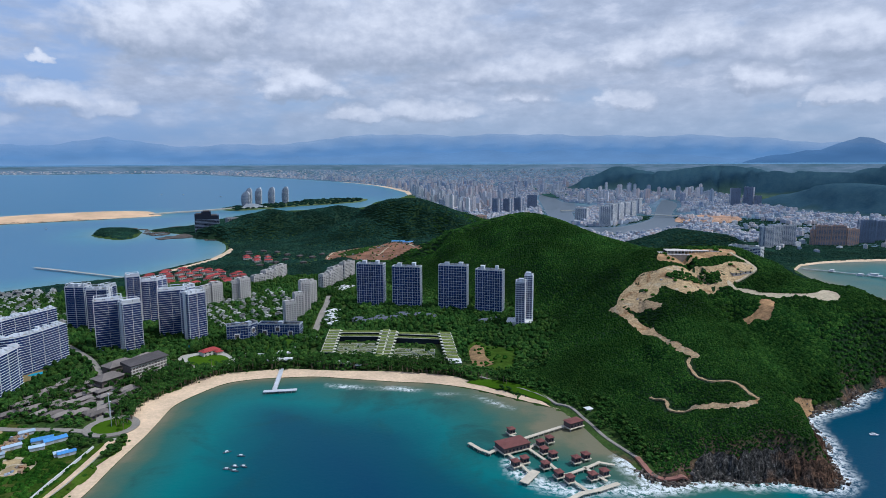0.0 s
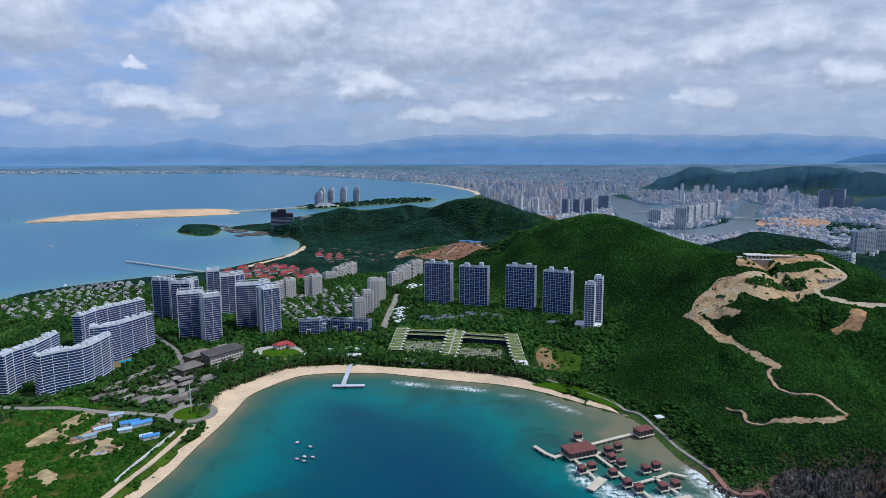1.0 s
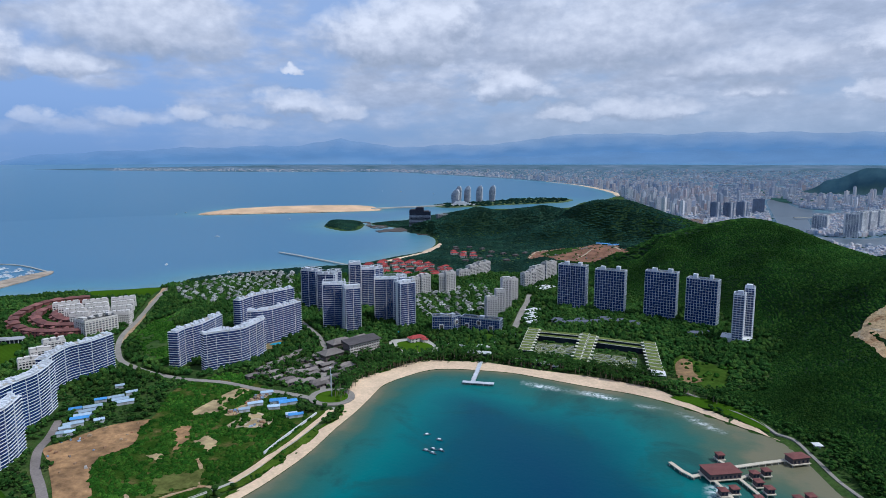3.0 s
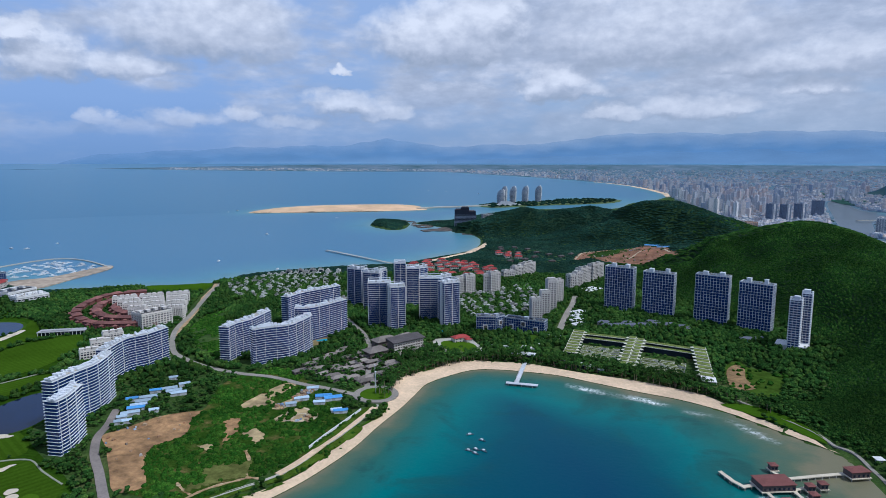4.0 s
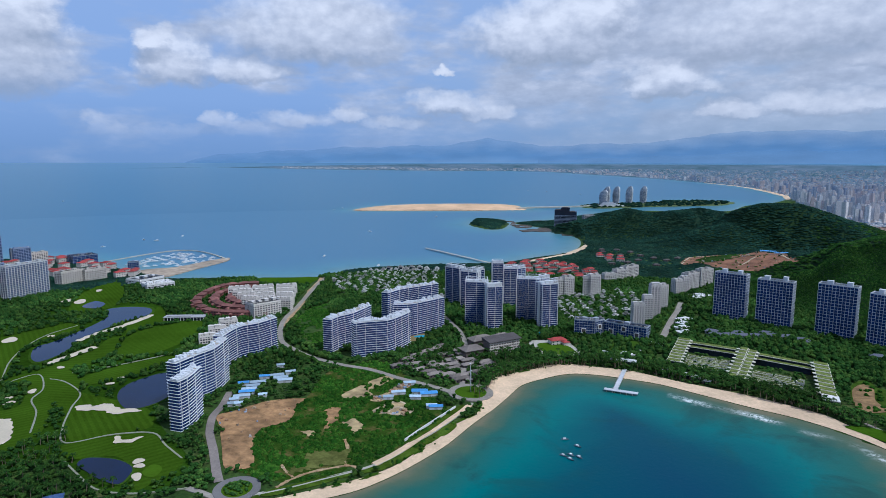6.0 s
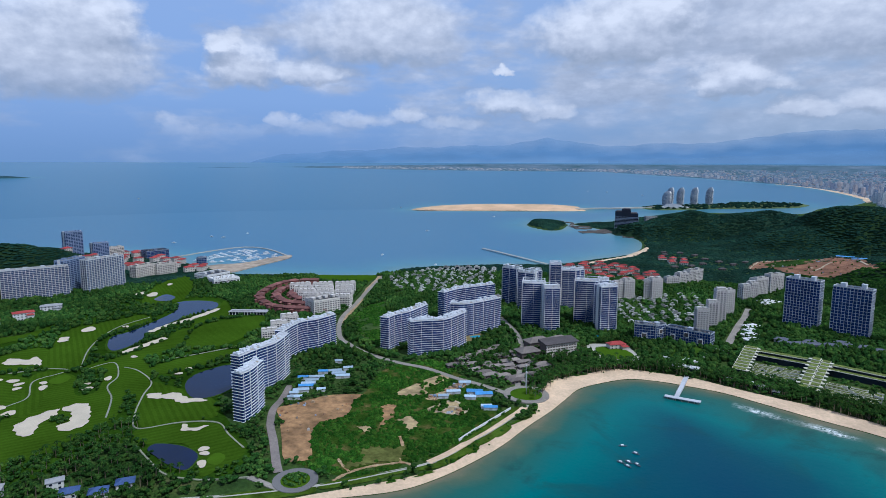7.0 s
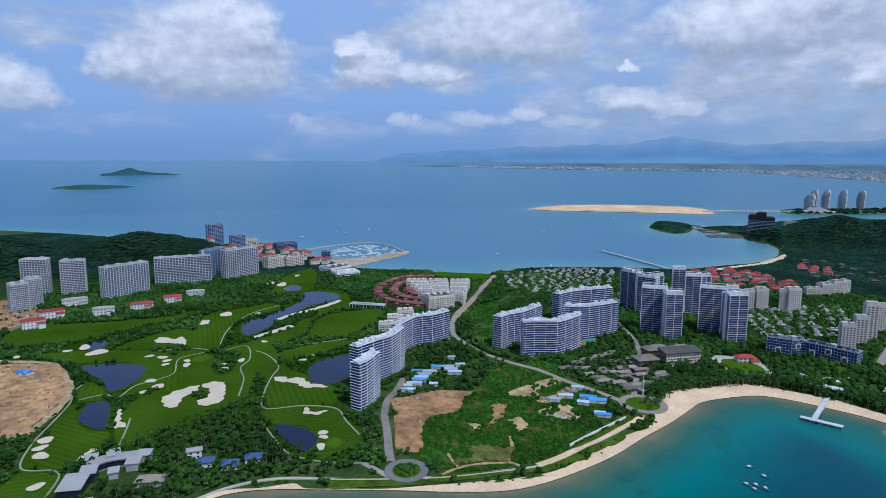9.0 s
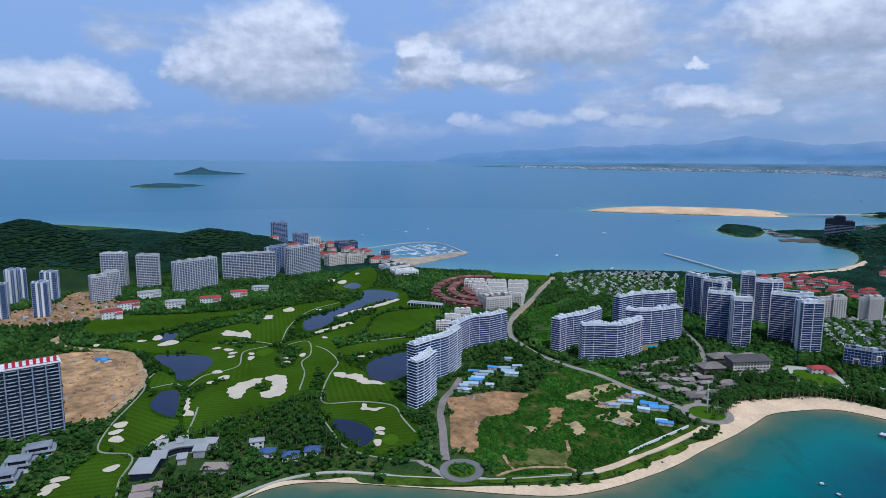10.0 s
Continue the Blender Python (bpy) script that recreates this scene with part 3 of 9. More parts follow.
def sea_material():
    m = bpy.data.materials.new("sea_water")
    m.use_nodes = True
    nt = m.node_tree
    p = nt.nodes["Principled BSDF"]
    p.inputs["Roughness"].default_value = 0.22
    p.inputs["IOR"].default_value = 1.33
    p.inputs["Specular IOR Level"].default_value = 0.2
    pos = nt.nodes.new("ShaderNodeNewGeometry").outputs["Position"]
    depth = nt.nodes.new("ShaderNodeAttribute")
    depth.attribute_name = "offshore"
    foam = nt.nodes.new("ShaderNodeAttribute")
    foam.attribute_name = "surf"
    murk = nt.nodes.new("ShaderNodeAttribute")
    murk.attribute_name = "bay"
    drift = fbm(nt, 0.012, 5, 0.6, pos)
    d = maths(nt, "ADD", depth.outputs["Fac"], maths(nt, "MULTIPLY", maths(nt, "SUBTRACT", drift, 0.5), 0.30))
    deep = ramp(nt, d, [(0.0, (0.17, 0.16, 0.10)), (0.045, (0.085, 0.125, 0.080)), (0.14, (0.022, 0.115, 0.095)), (0.34, (0.003, 0.140, 0.145)), (0.60, (0.001, 0.066, 0.100)), (1.0, (0.001, 0.046, 0.096))])
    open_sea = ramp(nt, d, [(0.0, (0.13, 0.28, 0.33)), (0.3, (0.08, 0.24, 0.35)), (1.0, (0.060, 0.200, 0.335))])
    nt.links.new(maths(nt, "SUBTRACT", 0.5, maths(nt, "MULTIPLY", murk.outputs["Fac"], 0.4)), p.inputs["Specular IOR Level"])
    offing_haze = nt.nodes.new("ShaderNodeAttribute")
    offing_haze.attribute_name = "offing_haze"
    # the haze over far water is painted in as a paler sea colour
    open_sea = mixed(nt, offing_haze.outputs["Fac"], open_sea, (0.115, 0.27, 0.425))
    colour = mixed(nt, murk.outputs["Fac"], open_sea, deep)
    river = nt.nodes.new("ShaderNodeAttribute")
    river.attribute_name = "river"
    colour = mixed(nt, river.outputs["Fac"], colour, (0.105, 0.135, 0.165))
    weed = maths(nt, "MULTIPLY", ramp(nt, fbm(nt, 0.016, 6, 0.66, pos, 0.6), [(0.50, 0.0), (0.62, 1.0)]), ramp(nt, depth.outputs["Fac"], [(0.05, 0.0), (0.16, 0.55), (0.5, 0.35), (0.75, 0.0)]))
    colour = mixed(nt, maths(nt, "MULTIPLY", weed, murk.outputs["Fac"]), colour, (0.012, 0.050, 0.048))
    lace = maths(nt, "MULTIPLY", foam.outputs["Fac"], ramp(nt, fbm(nt, 0.22, 8, 0.75, pos, 0.5), [(0.43, 0.0), (0.57, 1.0)]))
    white = maths(nt, "MINIMUM", maths(nt, "MULTIPLY", lace, 1.4), 1.0)
    nt.links.new(mixed(nt, white, colour, (0.72, 0.76, 0.76)), p.inputs["Base Color"])
    nt.links.new(maths(nt, "ADD", maths(nt, "MULTIPLY", white, 0.55), 0.34), p.inputs["Roughness"])
    b = node(nt, "ShaderNodeBump", Strength=0.25, Distance=0.6)
    level = nt.nodes.new("ShaderNodeCombineXYZ")
    level.inputs[2].default_value = 1.0
    nt.links.new(level.outputs[0], b.inputs["Normal"])
    nt.links.new(fbm(nt, 0.25, 5, 0.65, pos), b.inputs["Height"])
    nt.links.new(b.outputs[0], p.inputs["Normal"])
    return m


SEA_ROWS = np.concatenate([np.array([0.0, 20.0]), np.geomspace(60, 380, 40), np.arange(386, 720, 6), np.geomspace(726, 3300, 60), np.geomspace(3300, 60000, 30)[1:]])
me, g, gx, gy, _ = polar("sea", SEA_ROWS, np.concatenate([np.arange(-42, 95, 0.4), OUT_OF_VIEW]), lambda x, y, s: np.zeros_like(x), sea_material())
d_bay, _ = gap_to(BAY_SHORE, gx, gy)
d_head, _ = gap_to(HEADLAND_SHORE[4:-3], gx, gy)
open_side = np.clip((gx - 215) / 90, 0, 1) * (gy < 760)
silt = 1 - 0.88 * np.exp(-((gx - 100) / 92) ** 2 - ((gy - 508) / 105) ** 2)
BREAKERS = [(55, 466), (57, 452), (62, 444), (77, 429), (98, 421), (124, 427), (140, 421), (165, 427)]
east_bay = np.where((gx > 560) & (gy > 850) & (gy < 1520), 0.3, 1.0)
attribute(me, "offshore", east_bay * silt * np.maximum(np.clip(np.where((gx > -520) & (gy < 720), np.minimum(d_bay, -g * 2.2), -g) / (240 - 65 * np.clip((60 - gx) / 260, 0, 1)), 0, 1), 0.9 * open_side * (g < 0)))
attribute(me, "offing_haze", np.clip((np.log(np.maximum(np.hypot(gx, gy), 1.0)) - math.log(2500)) / 2.2, 0, 1))
near_bay = (gx > -520) & (gy < 720) & (gx < 700)
attribute(me, "bay", np.where(near_bay, 1.0, np.where((gx > 300) & (gy < 1700), 0.9, np.clip(0.25 - gx / 8000, 0.0, 0.25))))
attribute(me, "river", 1.0 * np.any([inside(q, gx, gy) | (gap_to(q, gx, gy, True)[0] < 60) for q in INLETS], axis=0))
lines = np.exp(-((d_bay - 22 - 5 * wave(gx, gy, 90, 0.2)) / 3.5) ** 2) * ((gx > -130) & (gx < 70) & (gy > 560)) * np.clip(wave(gx, gy, 70, 1.1) + 0.2, 0, 1) * 1.2
attribute(me, "surf", np.clip(lines + np.clip(1.35 - d_head / 12, 0, 1) + 0.9 * np.clip(1.2 - gap_to(BREAKERS, gx, gy)[0] / 10, 0, 1), 0, 1) * (g < 2))
thing("sea", "teal bay water turning blue grey offshore", "sea", kind="structure", me=me)


# ---- plan of the flat shore: plots, lawns, roads and footprints, in metres ----
BEACH_INNER = [(-414, 130), (-419, 149), (-415, 165), (-405, 179), (-394, 201), (-382, 205), (-365, 224), (-343, 249), (-327, 273), (-301, 312), (-284, 343),
    (-276, 372), (-276, 407), (-279, 434), (-274, 475), (-275, 499), (-296, 547), (-302, 580), (-290, 609), (-277, 633), (-267, 656), (-248, 673), (-218, 680),
    (-187, 688), (-147, 685), (-121, 682), (-55, 677), (-16, 669), (9, 661), (27, 646), (45, 628), (67, 610), (93, 591), (107, 575)]
WEST_BEACH = [(-614, 1334), (-594, 1427), (-579, 1503), (-584, 1624), (-594, 1700), (-616, 1746), (-579, 1681), (-559, 1600), (-556, 1505), (-575, 1417), (-595,
    1325)]
CITY_BEACH = [(-1156, 6904), (-763, 6265), (-464, 5444), (-299, 4778), (-246, 4372), (-225, 4444), (-264, 4861), (-458, 5676), (-801, 6581), (-1237, 7392)]
EAST_BEACH = [(768, 1322), (811, 1379), (878, 1416), (958, 1437), (1058, 1450), (1076, 1475), (974, 1462), (893, 1440), (820, 1402), (770, 1336)]
FAIRWAY_A = [(-491, 8), (-510, 23), (-530, 40), (-542, 55), (-520, 70), (-506, 70), (-485, 59), (-464, 47)]
FAIRWAY_B = [(-554, 51), (-588, 63), (-601, 76), (-637, 92), (-656, 103), (-667, 114), (-621, 103), (-589, 108), (-574, 120), (-546, 108), (-532, 96), (-526,
    75), (-544, 58)]
FAIRWAY_C = [(-705, 123), (-725, 136), (-672, 141), (-660, 130), (-674, 116)]
FAIRWAY_D = [(-572, 123), (-622, 146), (-646, 172), (-663, 202), (-714, 231), (-740, 262), (-721, 269), (-664, 246), (-658, 265), (-708, 295), (-715, 310),
    (-634, 283), (-575, 246), (-566, 227), (-554, 199), (-547, 175), (-546, 154), (-546, 139), (-534, 121)]
FAIRWAY_E = [(-867, 117), (-827, 187), (-783, 225), (-740, 233), (-685, 210), (-665, 190), (-658, 164), (-659, 151), (-711, 189), (-741, 194), (-771, 180),
    (-793, 149), (-829, 121)]
FAIRWAY_F = [(-608, 281), (-644, 310), (-596, 321), (-546, 327), (-503, 305), (-516, 277), (-526, 258), (-541, 251)]
FAIRWAY_G = [(-531, 242), (-514, 276), (-489, 296), (-464, 292), (-426, 283), (-413, 265), (-411, 246), (-413, 234), (-444, 249), (-475, 255), (-501, 233)]
FAIRWAY_H = [(-835, 189), (-864, 234), (-873, 285), (-835, 286), (-788, 258), (-804, 217)]
FAIRWAY_I = [(-792, 261), (-886, 311), (-932, 343), (-935, 380), (-936, 420), (-935, 453), (-882, 437), (-869, 371), (-835, 340), (-762, 295), (-756, 268)]
FAIRWAY_J = [(-732, 405), (-795, 456), (-809, 497), (-794, 552), (-768, 557), (-722, 504), (-700, 450), (-706, 417)]
FAIRWAY_K = [(-746, 318), (-759, 356), (-777, 402), (-808, 436), (-809, 460), (-858, 492), (-876, 538), (-921, 585), (-828, 536), (-820, 493), (-793, 447),
    (-737, 402), (-721, 354)]
FAIRWAY_L = [(-1010, 487), (-1110, 555), (-1155, 600), (-1173, 634), (-1177, 667), (-1069, 614), (-998, 561), (-977, 519)]
FAIRWAY_M = [(-683, 332), (-688, 379), (-674, 431), (-657, 437), (-648, 398), (-646, 356), (-656, 330)]
FAIRWAY_N = [(-735, 282), (-750, 303), (-722, 343), (-637, 313), (-610, 285), (-634, 283), (-701, 305)]
FAIRWAY_O = [(-707, 212), (-762, 242), (-760, 262), (-743, 270), (-709, 240), (-649, 203), (-653, 186)]
FAIRWAY_P = [(-1029, 115), (-986, 201), (-956, 295), (-980, 349), (-932, 305), (-927, 252), (-906, 184), (-910, 127), (-940, 83)]
POND_A = [(-783, 141), (-778, 156), (-758, 184), (-733, 194), (-704, 182), (-681, 158), (-682, 144), (-717, 147), (-752, 141)]
POND_B = [(-620, 105), (-651, 118), (-656, 130), (-642, 136), (-605, 126), (-584, 118), (-591, 112)]
POND_C = [(-813, 344), (-848, 366), (-855, 393), (-876, 432), (-898, 469), (-924, 499), (-969, 523), (-960, 553), (-921, 568), (-884, 543), (-873, 492), (-849,
    438), (-834, 411), (-803, 386), (-783, 351), (-785, 337)]
POND_D = [(-593, 325), (-616, 343), (-625, 367), (-620, 398), (-582, 392), (-555, 357), (-549, 331), (-560, 315)]
POND_E = [(-487, 231), (-491, 241), (-470, 252), (-447, 252), (-435, 242), (-431, 231), (-451, 228), (-469, 229)]
POND_F = [(-866, 158), (-881, 175), (-869, 187), (-845, 175), (-846, 160)]
POND_G = [(-1023, 514), (-1046, 547), (-1013, 547), (-993, 522)]
SAND_A = [(-624, 179), (-634, 193), (-638, 209), (-636, 220), (-622, 212), (-612, 196), (-594, 182), (-598, 175)]
SAND_B = [(-634, 222), (-637, 236), (-626, 243), (-599, 234), (-579, 221), (-577, 205), (-592, 202), (-600, 215), (-618, 224)]
SAND_C = [(-604, 289), (-604, 300), (-592, 301), (-592, 310), (-581, 313), (-565, 312), (-551, 320), (-543, 319), (-553, 308), (-558, 300), (-573, 300), (-585,
    295), (-589, 289)]
SAND_D = [(-836, 235), (-847, 248), (-827, 258), (-829, 270), (-792, 260), (-808, 251), (-821, 237)]
SAND_E = [(-581, 126), (-623, 138), (-616, 140), (-592, 134), (-578, 135), (-578, 128)]
SAND_F = [(-837, 412), (-850, 444), (-859, 484), (-880, 540), (-867, 536), (-845, 477), (-837, 437), (-827, 409)]
SAND_G = [(-770, 340), (-780, 371), (-790, 405), (-779, 404), (-767, 369), (-762, 341)]
SAND_H = [(-507, 271), (-509, 277), (-498, 276), (-489, 287), (-488, 277), (-496, 268)]
SAND_I = [(-535, 86), (-544, 95), (-549, 103), (-542, 101), (-536, 92), (-529, 88)]
BUNKERS_ONE = [(-592, 75, 7, 6), (-578, 69, 6, 5), (-562, 67, 6, 7), (-509, 56, 6, 5), (-513, 22, 6, 5), (-504, 16, 7, 4), (-497, 12, 5, 4), (-654, 170, 4, 4),
    (-683, 186, 5, 7), (-661, 187, 7, 6), (-772, 211, 5, 5), (-757, 221, 6, 6), (-741, 221, 5, 5), (-728, 215, 4, 5), (-710, 233, 4, 8), (-725, 239, 3, 5),
    (-685, 266, 4, 4), (-671, 261, 5, 5)]
BUNKERS_TWO = [(-685, 288, 4, 7), (-451, 260, 4, 5), (-443, 256, 3, 3), (-429, 245, 3, 7), (-829, 167, 12, 12), (-862, 160, 7, 11), (-859, 140, 5, 6), (-871,
    90, 4, 7), (-887, 321, 7, 9), (-878, 316, 6, 7), (-910, 362, 8, 17), (-1062, 532, 9, 23), (-1087, 525, 10, 12), (-639, 344, 4, 4), (-646, 360, 3, 3), (-738,
    342, 4, 5), (-884, 401, 4, 6), (-1125, 598, 5, 10)]
GREEN_A = [(-433, 252), (-437, 262), (-430, 265), (-422, 261), (-418, 252), (-425, 249)]
GREEN_B = [(-529, 100), (-532, 109), (-522, 114), (-516, 106), (-521, 99)]
GREEN_C = [(-730, 247), (-736, 264), (-719, 264), (-709, 250), (-717, 243)]
CART_PATH_A = [(-460, 52), (-486, 58), (-513, 71), (-529, 70), (-549, 52), (-593, 66), (-640, 92), (-671, 108), (-701, 117), (-719, 128)]
CART_PATH_B = [(-674, 116), (-673, 139), (-655, 146), (-679, 169), (-684, 195), (-694, 214), (-739, 234), (-745, 263), (-751, 288)]
CART_PATH_C = [(-735, 282), (-737, 317), (-686, 299), (-662, 277), (-624, 264), (-580, 239)]
CART_PATH_D = [(-710, 317), (-685, 321), (-638, 312), (-608, 288), (-566, 259), (-534, 246), (-516, 277), (-490, 297), (-459, 289), (-427, 282)]
CART_PATH_E = [(-504, 229), (-475, 224), (-439, 219), (-415, 227), (-399, 239), (-383, 256)]
CART_PATH_F = [(-536, 117), (-569, 132), (-594, 142)]
CART_PATH_G = [(-709, 340), (-693, 381), (-680, 436), (-681, 449)]
CART_PATH_H = [(-790, 227), (-774, 259), (-752, 274)]
CART_PATH_I = [(-756, 290), (-811, 320), (-861, 359), (-896, 402), (-911, 450)]
GOLF_EDGE = [(-485, -5), (-525, 24), (-553, 48), (-589, 61), (-641, 88), (-676, 106), (-731, 127), (-815, 125), (-877, 77), (-934, 117), (-957, 219), (-957,
    313), (-1015, 413), (-1125, 531), (-1219, 631), (-1217, 702), (-1006, 605), (-897, 586), (-779, 574), (-705, 500), (-663, 438), (-586, 387), (-536, 329),
    (-480, 304), (-424, 286), (-398, 260), (-408, 229), (-451, 220), (-510, 226), (-517, 196), (-508, 157), (-509, 120), (-536, 117), (-522, 100), (-512, 73),
    (-447, 48)]
SITE_WEST = [(-628, 35), (-719, 40), (-804, 40), (-853, 40), (-855, 68), (-818, 113), (-773, 118), (-718, 114), (-678, 99), (-635, 72), (-614, 55)]
SITE_WEST_ROAD = [(-610, 57), (-630, 74), (-673, 101), (-717, 116), (-777, 120), (-822, 115), (-860, 81), (-891, 56), (-932, 49), (-949, 61)]
SITE_MIDDLE = [(-474, 352), (-469, 369), (-466, 386), (-458, 407), (-434, 428), (-430, 413), (-410, 384), (-412, 366), (-416, 352), (-397, 328), (-374, 310),
    (-370, 299), (-384, 290), (-416, 312), (-453, 338)]
SITE_TOWERS = [(-1133, -36), (-1148, 35), (-1170, 71), (-1210, 87), (-1211, 125), (-1141, 150), (-1066, 155), (-1024, 122), (-1009, 76), (-1019, 29), (-1056,
    -35)]
PLOT_TERRACES = [(-409, 451), (-411, 479), (-408, 519), (-393, 520), (-393, 490), (-394, 479), (-383, 470), (-396, 453)]
PLOT_RUIN = [(-358, 437), (-358, 456), (-353, 473), (-337, 470), (-326, 463), (-324, 448), (-335, 442), (-346, 437)]
RUIN_RING = [(-356, 439), (-356, 455), (-352, 470), (-338, 469), (-327, 462), (-326, 450), (-336, 444), (-347, 440), (-356, 439)]
RUIN_CROSS = [(-343, 444), (-345, 454), (-342, 460), (-334, 459)]
BARE_A = [(-396, 417), (-394, 426), (-388, 427), (-376, 411), (-368, 394), (-369, 386), (-382, 401)]
BARE_B = [(-365, 406), (-362, 415), (-352, 415), (-343, 405), (-341, 393), (-354, 399)]
BARE_C = [(-382, 372), (-377, 375), (-370, 376), (-369, 366), (-376, 367)]
BARE_D = [(-347, 338), (-342, 352), (-330, 358), (-325, 366), (-316, 357), (-311, 346), (-320, 335), (-329, 324), (-335, 310), (-340, 317), (-335, 330)]
TRACK_A = [(-309, 345), (-317, 352), (-325, 366), (-340, 379)]
TRACK_B = [(-330, 292), (-329, 305), (-324, 322), (-312, 339), (-307, 345), (-298, 347)]
TRACK_C = [(-330, 309), (-342, 313), (-352, 318)]
SAND_WALK = [(-291, 358), (-288, 378), (-287, 398), (-287, 416), (-286, 438), (-286, 464), (-287, 493), (-286, 503)]
VERGE_A = [(-333, 283), (-320, 306), (-304, 330), (-289, 356), (-284, 361), (-280, 357), (-296, 333), (-307, 310), (-326, 281)]
VERGE_B = [(-287, 364), (-284, 383), (-281, 400), (-275, 399), (-278, 375), (-279, 361)]
VERGE_C = [(-281, 413), (-280, 431), (-274, 430), (-275, 410)]
VERGE_D = [(-281, 434), (-281, 458), (-273, 455), (-272, 432)]
VERGE_E = [(-380, 224), (-368, 243), (-353, 261), (-337, 278), (-329, 273), (-343, 254), (-357, 235), (-369, 218)]
VERGE_F = [(-290, 403), (-292, 444), (-294, 480), (-293, 497), (-289, 494), (-288, 466), (-287, 424)]
TOWN_QUAD = [(-880, 687), (-796, 774), (-709, 674), (-781, 643)]
PLOT_GREY = [(-378, 460), (-375, 486), (-377, 515), (-366, 514), (-363, 488), (-366, 462)]
FIELD_YELLOW = [(-525, 621), (-536, 646), (-502, 653), (-478, 686), (-452, 682), (-455, 652), (-486, 632)]
FIELD_BY_TOWN = [(-984, 844), (-968, 879), (-892, 920), (-851, 864), (-850, 840), (-923, 807)]
TOWN_ROAD = [(-871, 914), (-788, 790), (-709, 681), (-683, 638), (-660, 607)]
OPEN_SCRUB = [(-669, 638), (-707, 713), (-706, 751), (-549, 603), (-517, 554), (-569, 560)]
OPEN_LAND = [(-940, 83), (-991, 125), (-1053, 207), (-1046, 304), (-1068, 403), (-1015, 413), (-964, 372), (-964, 297), (-972, 198), (-910, 127)]
BUNKER_GROVE = [(-608, 210), (-609, 214)]
MAIN_ROAD = [(-865, 918), (-817, 837), (-733, 711), (-678, 626), (-611, 560), (-570, 540), (-527, 528), (-477, 525), (-434, 530), (-389, 525), (-360, 525),
    (-333, 523), (-316, 520)]
SHORE_ROAD = [(-513, 398), (-489, 369), (-475, 348), (-449, 325), (-418, 305), (-387, 284), (-371, 274)]
RESORT_ROAD = [(-493, 782), (-461, 753), (-424, 717), (-389, 670), (-368, 631), (-340, 581), (-320, 544)]
VALLEY_ROAD = [(-181, 839), (-186, 884), (-193, 953), (-197, 1011), (-205, 1077)]
PROMENADE_WEST = [(-413, 108), (-419, 136), (-419, 166), (-406, 197), (-376, 230), (-348, 263), (-327, 290), (-309, 320), (-292, 352), (-286, 377), (-286, 405),
    (-284, 433), (-284, 457), (-285, 484), (-287, 508)]
GARDEN_WALL = [(-294, 403), (-295, 427), (-295, 456), (-295, 489)]
INNER_PATH = [(-383, 256), (-351, 260)]
PROMENADE_EAST = [(40, 656), (69, 626), (95, 602), (111, 581), (124, 569), (133, 542), (140, 512), (149, 488), (156, 470)]
STONE_STAIR = [(156, 470), (158, 450), (161, 441), (170, 436), (184, 437)]
SHORE_LAWN = [(24, 642), (46, 646), (72, 631), (95, 605), (106, 584), (98, 587), (67, 613), (42, 630)]
LAWN_ROUND = [(-312, 723), (-305, 736), (-282, 740), (-263, 726), (-261, 707), (-273, 697), (-293, 698)]
LAWN_RING = [(-327, 730), (-310, 750), (-296, 768), (-263, 735), (-252, 717), (-253, 697), (-272, 685), (-298, 694)]
MEADOW = [(31, 766), (46, 795), (56, 773), (71, 770), (83, 756), (95, 769), (87, 724), (76, 675), (62, 675), (50, 685), (34, 695)]
MEADOW_SOIL = [(32, 752), (43, 778), (51, 764), (51, 729), (60, 704), (43, 689), (34, 699)]
HILL_SITE = [(222, 772), (226, 785), (233, 797), (253, 809), (264, 816), (286, 812), (307, 816), (342, 825), (370, 821), (395, 826), (413, 823), (414, 806), (394, 792), (380, 783),
    (366, 776), (352, 772), (339, 765), (327, 769), (307, 750), (299, 751), (289, 762), (281, 776), (268, 764), (253, 764), (236, 769)]
HILL_TOP_SITE = [(294, 840), (323, 878), (357, 864), (406, 863), (401, 844), (355, 838), (308, 826)]
HILL_SITE_GROVE = [(290, 797), (304, 799), (322, 806), (345, 812), (361, 800), (360, 785), (350, 780), (331, 785), (310, 780), (295, 783)]
HILL_ROAD_A = [(223, 783), (230, 766), (239, 749), (247, 718), (246, 665), (250, 638), (252, 612), (256, 593), (248, 592), (243, 618), (242, 653), (238, 682), (231, 697), (229, 737), (221, 760), (215, 780)]
HILL_ROAD_B = [(246, 594), (241, 586), (240, 572), (240, 554), (247, 540), (259, 536), (264, 527), (265, 510), (268, 500)]
HILL_ROAD_C = [(217, 519), (226, 513), (236, 509), (245, 500), (258, 498), (269, 501), (262, 493), (248, 490), (240, 496), (227, 501), (217, 514)]
HILL_ROAD_D = [(369, 783), (376, 773), (396, 762), (420, 730), (441, 721), (458, 730), (465, 723), (463, 704), (451, 694), (430, 703), (414, 719), (390, 737), (378, 763), (365, 776)]
HILL_ROAD_E = [(401, 853), (404, 846), (413, 831), (415, 810), (397, 794), (376, 782)]
HILL_SITE_LOW = [(231, 767), (242, 771), (256, 760), (267, 749), (266, 737), (251, 750), (236, 761)]
HILL_ROAD_LOW = [(194, 554), (202, 537), (201, 526), (208, 521), (218, 516)]
HILL_SCAR = [(382, 727), (395, 722), (388, 705), (379, 691), (369, 682), (363, 696), (353, 693), (353, 708), (362, 707), (372, 712)]
